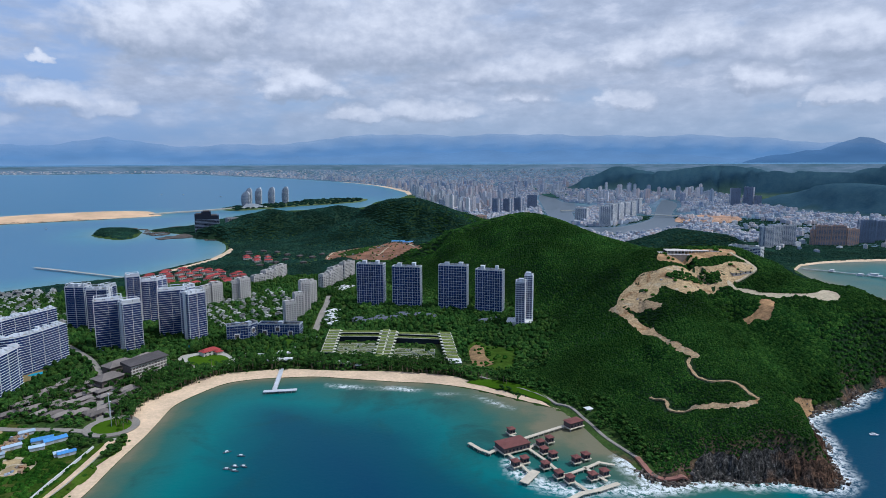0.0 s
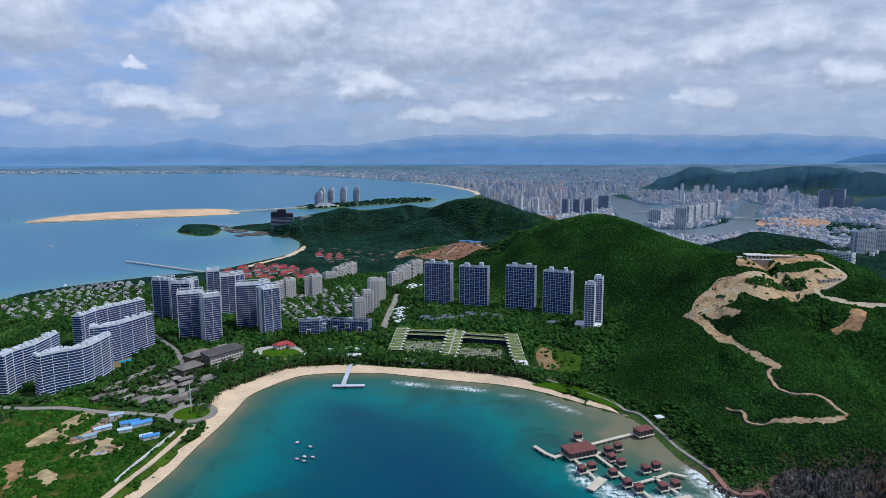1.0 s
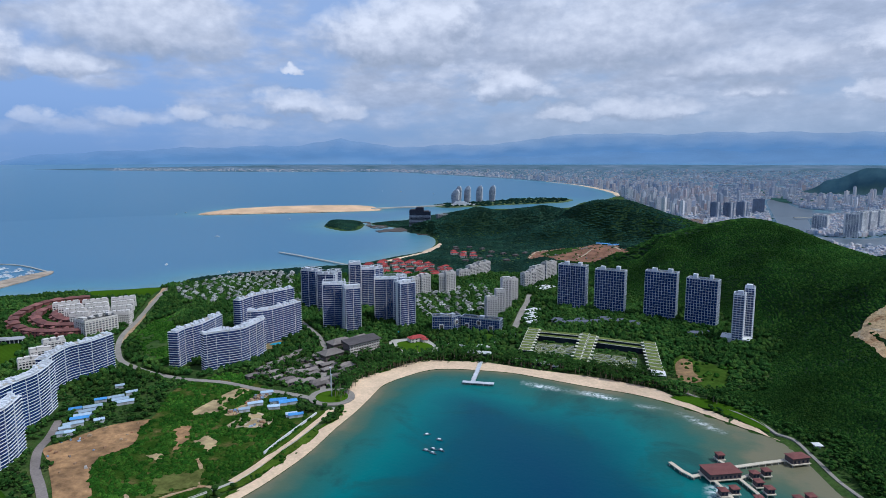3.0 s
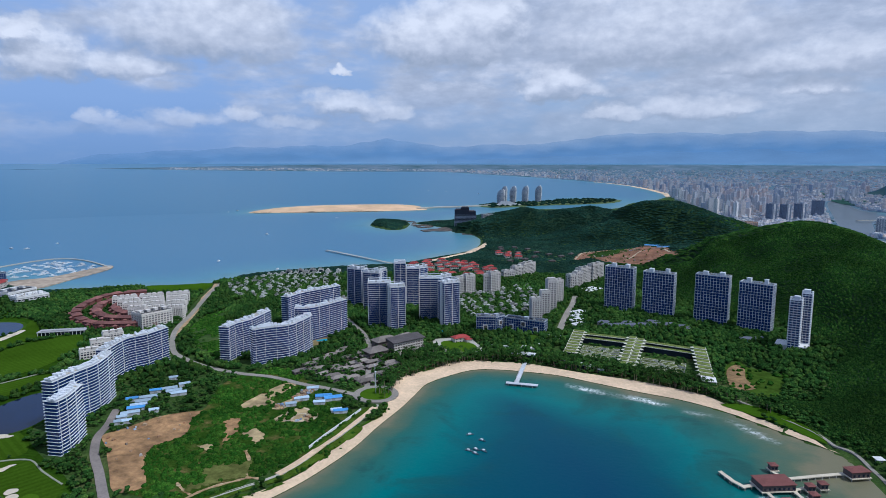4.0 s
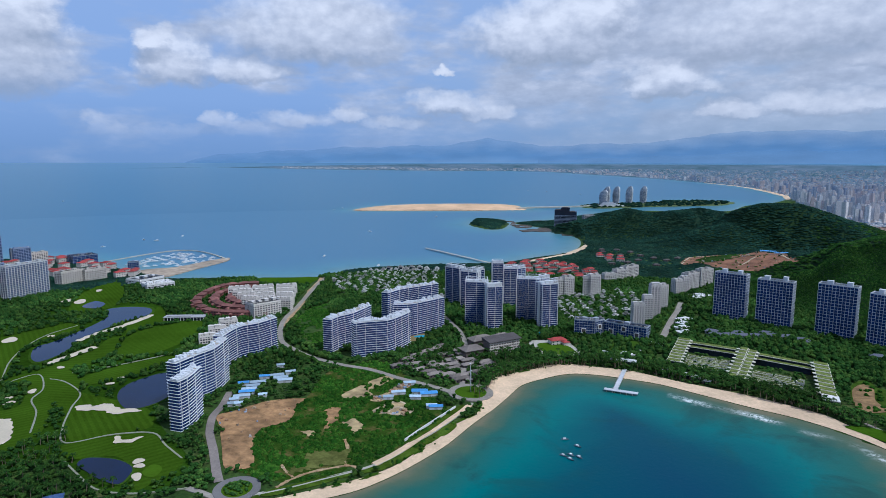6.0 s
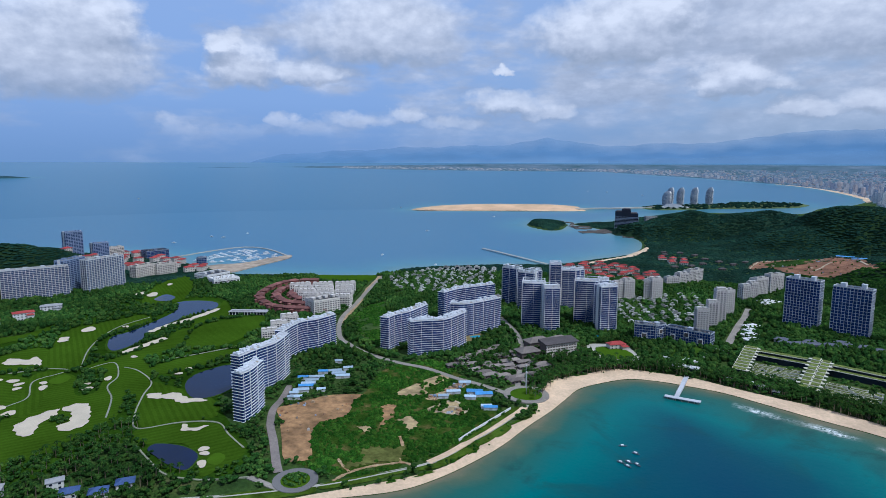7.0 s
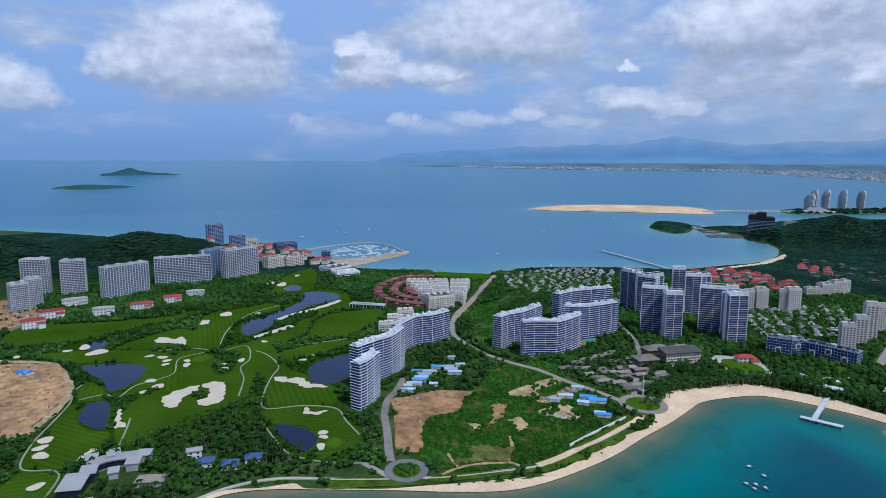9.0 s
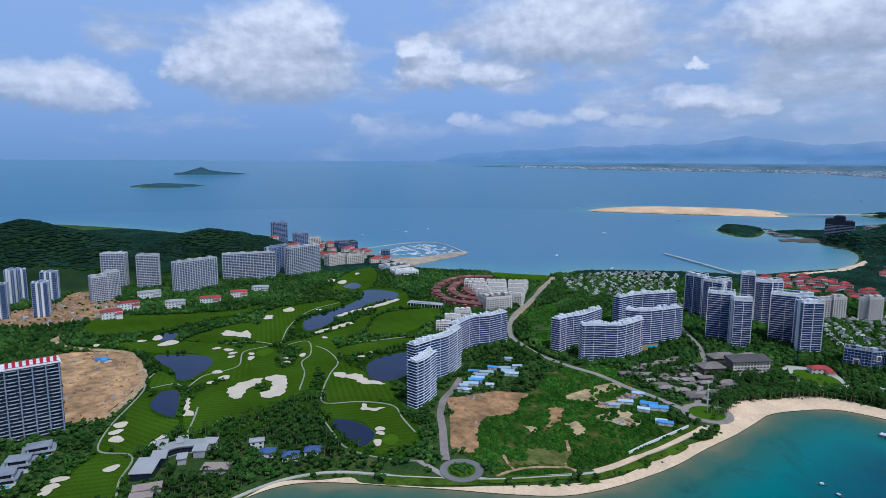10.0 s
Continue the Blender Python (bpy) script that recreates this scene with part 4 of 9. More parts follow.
VALLEY_SITE = [(-286, 1475), (-295, 1560), (-285, 1598), (-232, 1622), (-196, 1610), (-128, 1584), (-77, 1516), (-43, 1361), (-72, 1423), (-89, 1399), (-129,
    1390), (-159, 1400), (-203, 1430), (-241, 1479), (-272, 1470)]
VALLEY_GREEN = [(-267, 1533), (-236, 1577), (-193, 1588), (-166, 1546), (-194, 1512), (-232, 1486)]
VALLEY_TRACK_A = [(-181, 1416), (-156, 1457), (-132, 1512), (-92, 1518), (-59, 1437)]
VALLEY_TRACK_B = [(-282, 1480), (-286, 1561), (-278, 1589), (-231, 1615), (-207, 1606)]
VALLEY_SHEDS = [(-126, 1590), (-111, 1600), (-94, 1547), (-83, 1530)]
VILLA_FIELD_NORTH = [(-847, 923), (-837, 1015), (-802, 1102), (-724, 1127), (-654, 1012), (-674, 897), (-694, 844), (-760, 830)]
VILLA_FIELD_EAST = [(-409, 1025), (-355, 1068), (-309, 1129), (-268, 1054), (-248, 929), (-301, 859), (-343, 874)]
RED_ROOF_FIELD = [(-620, 1255), (-590, 1348), (-496, 1327), (-432, 1296), (-391, 1212), (-472, 1165), (-560, 1189)]
RED_ROOF_FIELD_TWO = [(-494, 1522), (-437, 1519), (-417, 1449), (-462, 1443)]
WOOD_HUT_FIELD = [(-529, 1630), (-446, 1616), (-308, 1583), (-304, 1439), (-373, 1355), (-441, 1406)]
RED_TERRACE = [(-913, 773), (-939, 734), (-923, 680), (-873, 621), (-804, 593), (-758, 604), (-729, 627), (-727, 649)]
RED_TERRACE_INNER = [(-895, 740), (-897, 690), (-857, 644), (-807, 625), (-769, 637), (-762, 668)]
MARINA_WALL = [(-1447, 786), (-1474, 906), (-1469, 1000), (-1387, 1017), (-1239, 972)]
MARINA_QUAY = [(-1247, 751), (-1157, 744), (-1183, 846), (-1217, 955), (-1255, 985), (-1251, 921), (-1241, 836), (-1268, 780)]
MARINA_BASIN = [(-1372, 789), (-1416, 871), (-1430, 973), (-1353, 987), (-1259, 960), (-1244, 881), (-1268, 812), (-1283, 773)]
LONG_JETTY = [(-930, 1383), (-859, 1352), (-764, 1307), (-671, 1262)]
CAUSEWAY = [(-1332, 2805), (-1296, 2908), (-1199, 3003), (-1109, 3140), (-1061, 3214)]
GREY_VILLAS = [(-413, 554), (-416, 579), (-414, 598), (-414, 616), (-411, 631), (-411, 645), (-383, 557), (-370, 555), (-360, 553), (-384, 580), (-372, 579),
    (-373, 599), (-353, 579), (-362, 590), (-367, 610), (-372, 633), (-363, 632), (-353, 615), (-345, 600), (-348, 559), (-328, 556), (-336, 559), (-326, 582),
    (-334, 619), (-326, 613), (-327, 599), (-330, 569), (-384, 641), (-389, 618), (-399, 568)]
SHEDS_WEST = [(-507, 430), (-502, 421), (-498, 412), (-495, 405), (-490, 394), (-506, 456), (-497, 453), (-488, 450), (-528, 482), (-518, 420), (-489, 384),
    (-477, 380), (-475, 408), (-515, 446), (-482, 376), (-502, 472)]
SHEDS_EAST = [(-346, 502), (-335, 502), (-310, 477), (-315, 477), (-341, 487), (-363, 488), (-369, 516), (-364, 472)]
HUTS = [(59, 513), (81, 489), (90, 496), (82, 476), (88, 468), (56, 454), (64, 460), (79, 451), (87, 437), (94, 430), (105, 460), (114, 466), (112, 434), (122,
    439)]
DECK_A = [(22, 495), (30, 484), (37, 478), (48, 487)]
DECK_B = [(48, 484), (57, 467), (66, 444)]
DECK_C = [(67, 503), (87, 516), (111, 531)]
DECK_D = [(59, 511), (67, 503), (70, 486), (80, 467), (89, 446), (96, 433), (104, 418)]
DECK_E = [(92, 441), (112, 453), (123, 461), (133, 457)]
DECK_F = [(61, 433), (69, 445)]
DECK_G = [(90, 408), (99, 415), (113, 420), (128, 428)]
DECK_H = [(70, 486), (81, 497)]
DECK_I = [(110, 453), (115, 443), (121, 433)]
PIER = [(-188, 689), (-178, 618)]
PIER_HEAD = [(-186, 617), (-178, 618), (-158, 621)]
BAY_BOATS = [(-181, 485), (-167, 478), (-171, 456), (-164, 453), (-166, 460), (-159, 460)]
SEA_BOATS = [(-3811, 1861), (-1708, 927), (-1756, 1080), (-1711, 1091), (-1739, 1200), (-1074, 1137), (-2073, 2271), (-2100, 2362), (-873, 1102), (-1444, 2224),
    (-1918, 4550), (-1327, 1629), (378, 513), (-1549, 4296), (-2090, 4578), (732, 1112)]
GRID_BUILDINGS = [(-121, 1013, -12, 46, 16, 68), (-60, 996, -11, 47, 16, 66), (16, 982, -14, 47, 16, 70), (73, 956, -20, 44, 16, 67)]
POINT_BUILDINGS = [(112, 876, -12, 13, 17, 66), (126, 893, -12, 11, 14, 72)]
RES_BUILDINGS = [(-528, 873, -4, 29, 18, 57), (-490, 858, 5, 29, 16, 56), (-501, 900, 74, 21, 14, 51), (-431, 773, 28, 33, 18, 60), (-400, 766, 42, 22, 22, 58),
    (-476, 926, 34, 19, 16, 62), (-441, 904, 30, 22, 16, 59), (-438, 931, 66, 18, 14, 56), (-377, 835, 25, 35, 18, 60), (-339, 815, 50, 25, 22, 60), (-395, 936,
    55, 14, 14, 43)]
PALE_BUILDINGS = [(-397, 1005, 55, 17, 14, 30), (-385, 1017, 55, 20, 14, 33), (-357, 1038, 23, 12, 14, 32), (-347, 1044, 55, 21, 14, 36), (-226, 882, 30, 16,
    15, 32), (-222, 920, 30, 14, 14, 36), (-220, 953, 30, 15, 14, 48), (-225, 1018, 57, 17, 14, 36), (-225, 1137, 50, 14, 14, 25), (-218, 1163, 51, 14, 14, 26),
    (-213, 1192, 67, 34, 14, 30), (-200, 1258, 60, 34, 14, 29), (-366, 1196, 44, 25, 14, 13), (-354, 1219, 62, 23, 14, 19), (-344, 1261, 68, 41, 14, 21)]
SLAB_BUILDINGS = [(-1155, 284, 107, 80, 16, 52), (-1194, 396, 73, 99, 16, 50), (-1185, 504, 103, 77, 16, 56)]
BAND_BUILDINGS = [(-1239, 166, 60, 40, 18, 56), (-1223, 219, 70, 37, 18, 58), (-1149, 128, 95, 24, 20, 40), (-1160, 150, 95, 20, 18, 44)]
BLUET_BUILDINGS = [(-1221, 463, 121, 56, 18, 56), (-1553, 598, 90, 37, 22, 58), (-1541, 651, 92, 36, 18, 39)]
CREAM_BUILDINGS = [(-1540, 687, 94, 36, 14, 27), (-1258, 613, 99, 45, 20, 23), (-1252, 657, 89, 43, 20, 21)]
STRIP_BUILDINGS = [(-1106, -9, 77, 26, 18, 49), (-1191, 11, 56, 13, 14, 55), (-1213, 22, 94, 19, 14, 48), (-1086, 45, 74, 21, 16, 49), (-1191, 63, 66, 24, 14,
    47)]
SIGN_BUILDINGS = [(-616, -1, 92, 70, 18, 63)]
VILLA_BUILDINGS = [(-1014, 127, 91, 28, 16, 12), (-1060, 157, 90, 32, 14, 12), (-1125, 200, 84, 36, 14, 12), (-1033, 221, 71, 29, 14, 11), (-1033, 276, 70, 32,
    14, 10), (-1049, 328, 75, 27, 14, 11), (-1075, 375, 65, 29, 14, 9)]
MODERN_BUILDINGS = [(-573, 13, 77, 23, 18, 9), (-556, -1, 69, 21, 18, 6), (-536, -10, 71, 17, 18, 9)]
BEACHHOTEL_BUILDINGS = [(-338, 671, 61, 44, 15, 17)]
HOLES_BUILDINGS = [(-278, 807, 18, 28, 16, 19), (-266, 816, 66, 20, 16, 18), (-225, 824, -4, 59, 16, 16)]
TOWNWHITE_BUILDINGS = [(-731, 636, 75, 45, 30, 23)]
CLUBWHITE_BUILDINGS = [(-1132, 693, 96, 54, 40, 16), (-1058, 672, 78, 49, 30, 19)]
DARKCUBE_BUILDINGS = [(-1309, 776, 56, 22, 18, 16), (-1484, 757, 80, 53, 40, 18)]
DARK_BUILDINGS = [(-810, 2352, 37, 44, 30, 26)]
CITYTOW_BUILDINGS = [(238, 2750, -67, 66, 20, 71), (291, 2791, -55, 39, 20, 67), (348, 2849, -54, 42, 20, 68), (441, 3067, -5, 56, 24, 70), (1527, 3231, -6, 51,
    20, 91), (1585, 3201, -53, 56, 20, 97), (1620, 3180, -6, 33, 20, 49), (1217, 1763, -3, 41, 20, 65), (1291, 1810, -3, 34, 20, 57), (1540, 2430, -4, 34, 16,
    10)]
HARBTOW_BUILDINGS = [(552, 2453, -32, 51, 24, 50), (589, 2244, -4, 37, 20, 74), (646, 2350, 55, 76, 20, 73), (700, 2449, 52, 57, 20, 69), (753, 2543, 52, 61,
    20, 67), (810, 2645, 52, 66, 20, 65), (886, 2800, 59, 104, 20, 66)]
HOTELW_BUILDINGS = [(702, 1416, -45, 71, 22, 40)]
EASTPALE_BUILDINGS = [(887, 1679, 18, 31, 20, 56), (928, 1711, 22, 28, 18, 57), (972, 1733, 13, 43, 20, 54)]
EASTPINK_BUILDINGS = [(1045, 1724, -66, 13, 18, 42), (1064, 1723, -3, 42, 20, 54), (1106, 1720, -3, 40, 20, 54), (1146, 1724, 14, 40, 20, 44)]
REDCUBE_BUILDINGS = [(138, 2349, 43, 88, 30, 32)]
WAVE_A = [(-471, 312), (-475, 326), (-490, 350)]
WAVE_B = [(-517, 341), (-523, 369), (-527, 393), (-546, 425)]
WAVE_C = [(-574, 439), (-590, 476), (-585, 501), (-587, 533)]
WAVE_D = [(-515, 554), (-518, 573), (-515, 597), (-523, 644)]
WAVE_E = [(-477, 553), (-468, 568), (-452, 587), (-451, 612), (-454, 639)]
WAVE_F = [(-492, 652), (-474, 666), (-465, 694), (-458, 729)]
WAVE_G = [(-540, 702), (-539, 736), (-529, 766), (-516, 803)]
TERRACE_ONE = [(-153, 737), (-155, 812), (-73, 810), (-75, 717)]
TERRACE_TWO = [(-75, 717), (-72, 805), (9, 794), (19, 709)]
PHOENIX = [(-1064, 3276), (-1080, 3420), (-1032, 3442), (-970, 3480), (-915, 3568)]


def smooth(ctrl, step=4):
    return curve_points(ctrl, True, step)


def laid(name, outline, mat, lift=0.3, label="", spacing=14.0, flat_only=False):
    """A sheet of turf, sand, soil or paving that follows the ground inside an outline."""
    from mathutils import geometry
    p = np.array(outline, dtype=float)
    lo, hi = p.min(0), p.max(0)
    n = len(p)
    verts, edges = [Vector(q) for q in p], [(i, (i + 1) % n) for i in range(n)]
    gx, gy = np.meshgrid(np.arange(lo[0], hi[0], spacing) + 0.37, np.arange(lo[1], hi[1], spacing) + 0.41)
    keep = inside(p, gx.ravel(), gy.ravel())
    d, _ = gap_to(p, gx.ravel(), gy.ravel(), True)
    keep &= d > spacing * 0.35
    verts += [Vector(q) for q in np.stack([gx.ravel(), gy.ravel()], 1)[keep]]
    v, _, f, *_ = geometry.delaunay_2d_cdt(verts, edges, [], 1, 1e-4)
    v = np.array([tuple(q) for q in v])
    z = seat(v[:, 0], v[:, 1]) + lift
    if flat_only:
        up = hills(v[:, 0], v[:, 1])
        f = [q for q in f if max(up[k] for k in q) < 7]
    fx, fy, fz = fold(v[:, 0], v[:, 1], z)
    me = mesh_from(name, np.stack([fx, fy, fz], 1), [tuple(q) for q in f], mat, True)
    return tagged(new(name, me), label, "", "", "structure")


def band(name, line, width, mat, lift=0.5, label="", step=6, kerb=0.0):
    """A road or path of that width along a smooth line, following the ground."""
    line = curve_points(line, False, step)
    a, b = ribbon_line(line, width)
    mid, half, turn = (a + b) / 2, (a - b) / 2, np.arange(len(a))[:, None]
    if mat.name == "dirt_road":
        half = half * (1 + 0.28 * np.sin(turn * 1.3 + width) + 0.2 * np.sin(turn * 2.9))
    a, b = mid + half, mid - half
    pts, f, n = [], [], len(a)
    cols = [a + (b - a) * k for k in (0, 0.33, 0.67, 1)]
    zs = np.mean([seat(c[:, 0], c[:, 1]) for c in cols], axis=0) * 0.5 + np.max([seat(c[:, 0], c[:, 1]) for c in cols], axis=0) * 0.5 + lift
    for c in cols:
        pts.append(np.stack(fold(c[:, 0], c[:, 1], zs), 1))
    low = [np.stack(fold(c[:, 0], c[:, 1], zs - lift - 0.8), 1) for c in (cols[0], cols[-1])]
    v = np.concatenate([low[0], *pts, low[1]])
    for k in range(5):
        f += [(k * n + i, k * n + i + 1, (k + 1) * n + i + 1, (k + 1) * n + i) for i in range(n - 1)]
    me = mesh_from(name, v, np.array(f)[:, ::-1], mat)
    return tagged(new(name, me), label, "", "", "structure")


CLEAR = []          # outlines kept free of trees
BAY_CURVE = curve_points(BAY_SHORE, False, 4)
INNER_CURVE = curve_points(BEACH_INNER, False, 4)
beach = BAY_CURVE[8:-3] + INNER_CURVE[::-1]
laid("beach", beach, SAND, 0.55, "pale curving sand beach along the bay", 4)
CLEAR.append(beach)
for nm, poly, lab in (("beach_west", WEST_BEACH, "narrow sand beach on the open sea"), ("beach_city", CITY_BEACH, "distant city beach of pale sand"),
                      ("beach_east", EAST_BEACH, "sand beach behind the headland")):
    laid(nm, poly, SAND, 0.8, lab, 60)
    CLEAR.append(poly)
laid("sandbar_island", smooth(SANDBAR), surface("dredged_sand", (0.62, 0.42, 0.26), 0.95, 0.15, 0.02, 0.2, 0.006), 1.5, "long bare orange sandbar island", 60)
laid("cruise_island_lawn", smooth([(x * 0.99 + 8, y * 0.99 + 30) for x, y in CRUISE_ISLAND]), surface("island_park", (0.09, 0.13, 0.05), 0.95, 0.4, 0.02), 1.5, "green artificial island beside the towers", 60)

rough = smooth(GOLF_EDGE, 3)
laid("golf_rough", rough, surface("golf_rough_grass", (0.025, 0.062, 0.005), 0.95, 0.35, 0.35, 0.4, 0.02, 0.5, spec=0.0), 0.25, "darker rough grass of a golf course")
FAIRWAYS = [FAIRWAY_A, FAIRWAY_B, FAIRWAY_C, FAIRWAY_D, FAIRWAY_E, FAIRWAY_F, FAIRWAY_G, FAIRWAY_H, FAIRWAY_I, FAIRWAY_J, FAIRWAY_K, FAIRWAY_L, FAIRWAY_M, FAIRWAY_N, FAIRWAY_O, FAIRWAY_P]


def striped_turf(name, turn):
    """Mown turf with the mower's light and dark bands."""
    m = surface(name, (0.039, 0.083, 0.006), 0.9, 0.2, 0.5, 0.28, 0.012, 0.2, spec=0.0)
    nt = m.node_tree
    p = nt.nodes["Principled BSDF"]
    old = p.inputs["Base Color"].links[0].from_socket
    w = node(nt, "ShaderNodeTexWave", Scale=0.05, Distortion=0.6)
    mp = node(nt, "ShaderNodeMapping")
    mp.inputs["Rotation"].default_value = (0, 0, radians(turn))
    nt.links.new(nt.nodes.new("ShaderNodeNewGeometry").outputs["Position"], mp.inputs[0])
    nt.links.new(mp.outputs[0], w.inputs["Vector"])
    nt.links.new(mixed(nt, 1.0, old, ramp(nt, w.outputs["Fac"], [(0.4, 0.92), (0.6, 1.1)]), "MULTIPLY"), p.inputs["Base Color"])
    return m


STRIPES = [striped_turf("mown_stripes", a) for a in (20, 65, 110)]
for i, f in enumerate(FAIRWAYS):
    s = smooth(f)
    laid("fairway", s, STRIPES[i % 3], 0.45 + 0.018 * i, "bright mown golf fairway with mower stripes", 20)
    CLEAR.append(s)
PONDS = [POND_A, POND_B, POND_C, POND_D, POND_E, POND_F, POND_G]
for i, f in enumerate(PONDS):
    s = smooth(f)
    c = np.mean(s, axis=0)
    laid("pond_bank", [tuple(c + (np.array(q) - c) * 1.05 + 0.5) for q in s], GRASS, 0.78 + 0.004 * i, "grassy bank round a golf pond", 20)
    laid("pond", s, POND, 0.95, "dark still pond on the golf course", 25)
    CLEAR.append([tuple(c + (np.array(q) - c) * 1.18) for q in s])
for i, f in enumerate((SAND_A, SAND_B, SAND_C, SAND_D, SAND_E, SAND_F, SAND_G, SAND_H, SAND_I)):
    s = [(px + 1.3 * math.sin(py * 0.45 + px * 0.2), py + 1.3 * math.sin(px * 0.5 - py * 0.15)) for px, py in smooth(f, 6)]
    laid("bunker", s, BUNKER, 1.0 + 0.012 * i, "white sand bunker on the golf course", 12)
    CLEAR.append(s)
rng = np.random.default_rng(5)
for i, (x, y, a, b) in enumerate(BUNKERS_ONE + BUNKERS_TWO):
    far = math.atan2(-x, y)
    a, b = max(a, 4), max(min(b, a * 2), 4)
    pts = []
    for k in range(14):
        q = k / 14 * 6.283
        m = 1 + 0.16 * math.sin(2 * q + x) + 0.10 * math.sin(3 * q + y)
        u, w = a * m * math.cos(q), b * m * math.sin(q)
        pts.append((x + u * math.cos(far) - w * math.sin(far), y + u * math.sin(far) + w * math.cos(far)))
    laid("bunker", pts, BUNKER, 1.12 + 0.006 * i, "small white sand bunker beside a fairway", 20)
    CLEAR.append(pts)
for f in (GREEN_A, GREEN_B, GREEN_C):
    laid("putting_green", smooth(f), LAWN, 0.9, "smooth pale putting green", 15)
def scrub_ground_material():
    """Wild grass that thins to dry straw and bare earth in patches."""
    m = surface("scrub_grass", (0.03, 0.07, 0.008), 0.95, spec=0.0)
    nt = m.node_tree
    pos = nt.nodes.new("ShaderNodeNewGeometry").outputs["Position"]
    patch, fine = fbm(nt, 0.045, 6, 0.65, pos), fbm(nt, 0.5, 6, 0.65, pos)
    col = ramp(nt, patch, [(0.36, (0.017, 0.050, 0.006)), (0.52, (0.036, 0.070, 0.010)), (0.62, (0.095, 0.090, 0.028)), (0.72, (0.22, 0.145, 0.07))])
    nt.links.new(mixed(nt, 1.0, col, ramp(nt, fine, [(0.3, 0.6), (0.7, 1.4)]), "MULTIPLY"), nt.nodes["Principled BSDF"].inputs["Base Color"])
    return m


CART_STONE = surface("worn_path_concrete", (0.26, 0.27, 0.20), 0.9, 0.2, 0.7, 0.25, 0.04)
for i, f in enumerate((CART_PATH_A, CART_PATH_B, CART_PATH_C, CART_PATH_D, CART_PATH_E, CART_PATH_F, CART_PATH_G, CART_PATH_H, CART_PATH_I)):
    band("cart_path", f, 1.5, CART_STONE, 0.86 + 0.012 * i, "pale concrete cart path on the golf course")
    CLEAR.append([tuple(q) for q in np.concatenate([ribbon_line(curve_points(f, False, 3), 4)[0], ribbon_line(curve_points(f, False, 3), 4)[1][::-1]])])

TAN_SOIL = surface("trampled_tan_soil", (0.39, 0.235, 0.115), 0.95, 0.45, 0.10, 0.5, 0.025, 0.9)
DRY_PLOT = surface("dry_plot", (0.38, 0.285, 0.15), 0.95, 0.4, 0.15, 0.45, 0.04, 0.5)
for nm, f, mat, lab in (("building_site", SITE_WEST, TAN_SOIL, "bare brown building site ringed by a track"), ("building_site", SITE_MIDDLE, SOIL, "cleared plot of bare reddish soil"),
                        ("building_site", SITE_TOWERS, SOIL, "churned soil round unfinished towers"), ("terraced_plot", PLOT_TERRACES, DRY_PLOT, "dry terraced plot beside the road"),
                        ("ruin_plot", PLOT_RUIN, DRY_PLOT, "pale sandy plot with old foundations"), ("yard", PLOT_GREY, DRY_PLOT, "grey concrete works yard"),
                        ("dry_field", FIELD_YELLOW, surface("dry_grass", (0.22, 0.17, 0.07), 0.95, 0.3, 0.2, 0.3, 0.03), "yellowed dry field"), ("field", FIELD_BY_TOWN, TURF, "green field by the shore"),
                        ("shore_lawn", SHORE_LAWN, TURF, "strip of lawn behind the beach"), ("lawn_ring", LAWN_RING, CONCRETE, "paved ring round an oval lawn"),
                        ("meadow", MEADOW, surface("meadow_grass", (0.045, 0.085, 0.012), 0.95, 0.4, 0.15, 0.5, 0.03, 0.5, spec=0.0), "small green meadow at the hill's foot"), ("hill_site", HILL_SITE, bare_earth("sandy_cut", (0.47, 0.335, 0.185), (0.31, 0.175, 0.085), (0.45, 0.37, 0.26)), "sandy cleared building ground on the hill"),
                        ("hill_top_site", HILL_TOP_SITE, TAN_SOIL, "levelled ground on the hill top"), ("hill_scar", HILL_SCAR, SOIL, "bare earth scar on the hillside"),
                        ("valley_site", VALLEY_SITE, RED_SOIL, "red earth building ground in the valley")):
    s = smooth(f)
    laid(nm, s, mat, 0.9 if "hill" in nm or "valley" in nm or "shore" in nm else 0.5, lab, 10 if "hill" in nm else 20)
    CLEAR.append(s)
for i, (f, mat, lab) in enumerate(((BARE_A, SOIL, "bare brown patch among the bushes"), (BARE_B, DRY_PLOT, "pale bare patch among the bushes"), (BARE_C, DRY_PLOT, "pale bare patch among the bushes"), (BARE_D, surface("thin_dry_grass", (0.11, 0.12, 0.035), 0.95, 0.4, 0.25, 0.5, 0.06, 0.4, spec=0.0), "thin dry grass on trodden ground"))):
    ragged = [(px + 1.7 * math.sin(py * 0.9 + px * 0.35) + 0.8 * math.sin(py * 2.3), py + 1.7 * math.sin(px * 0.8 - py * 0.3) + 0.8 * math.sin(px * 2.7)) for px, py in smooth(f, 8)]
    laid("bare_patch", ragged, mat, 0.5 + 0.05 * i, lab, 8)
    CLEAR.append(ragged)
for f in (VERGE_A, VERGE_B, VERGE_C, VERGE_D, VERGE_E, VERGE_F):
    laid("grass_verge", smooth(f), surface("verge_grass", (0.055, 0.095, 0.012), 0.95, 0.4, 0.3, 0.45, 0.06, 0.4, spec=0.0), 0.75, "strip of rough grass between path and sand", 6)
    CLEAR.append(smooth(f))
laid("valley_green", smooth(VALLEY_GREEN), surface("valley_scrub_grass", (0.030, 0.062, 0.016), 0.95, 0.5, 0.08, 0.5, 0.03, 0.6, spec=0.0), 1.3, "scrubby green patch left on the valley site", 10)
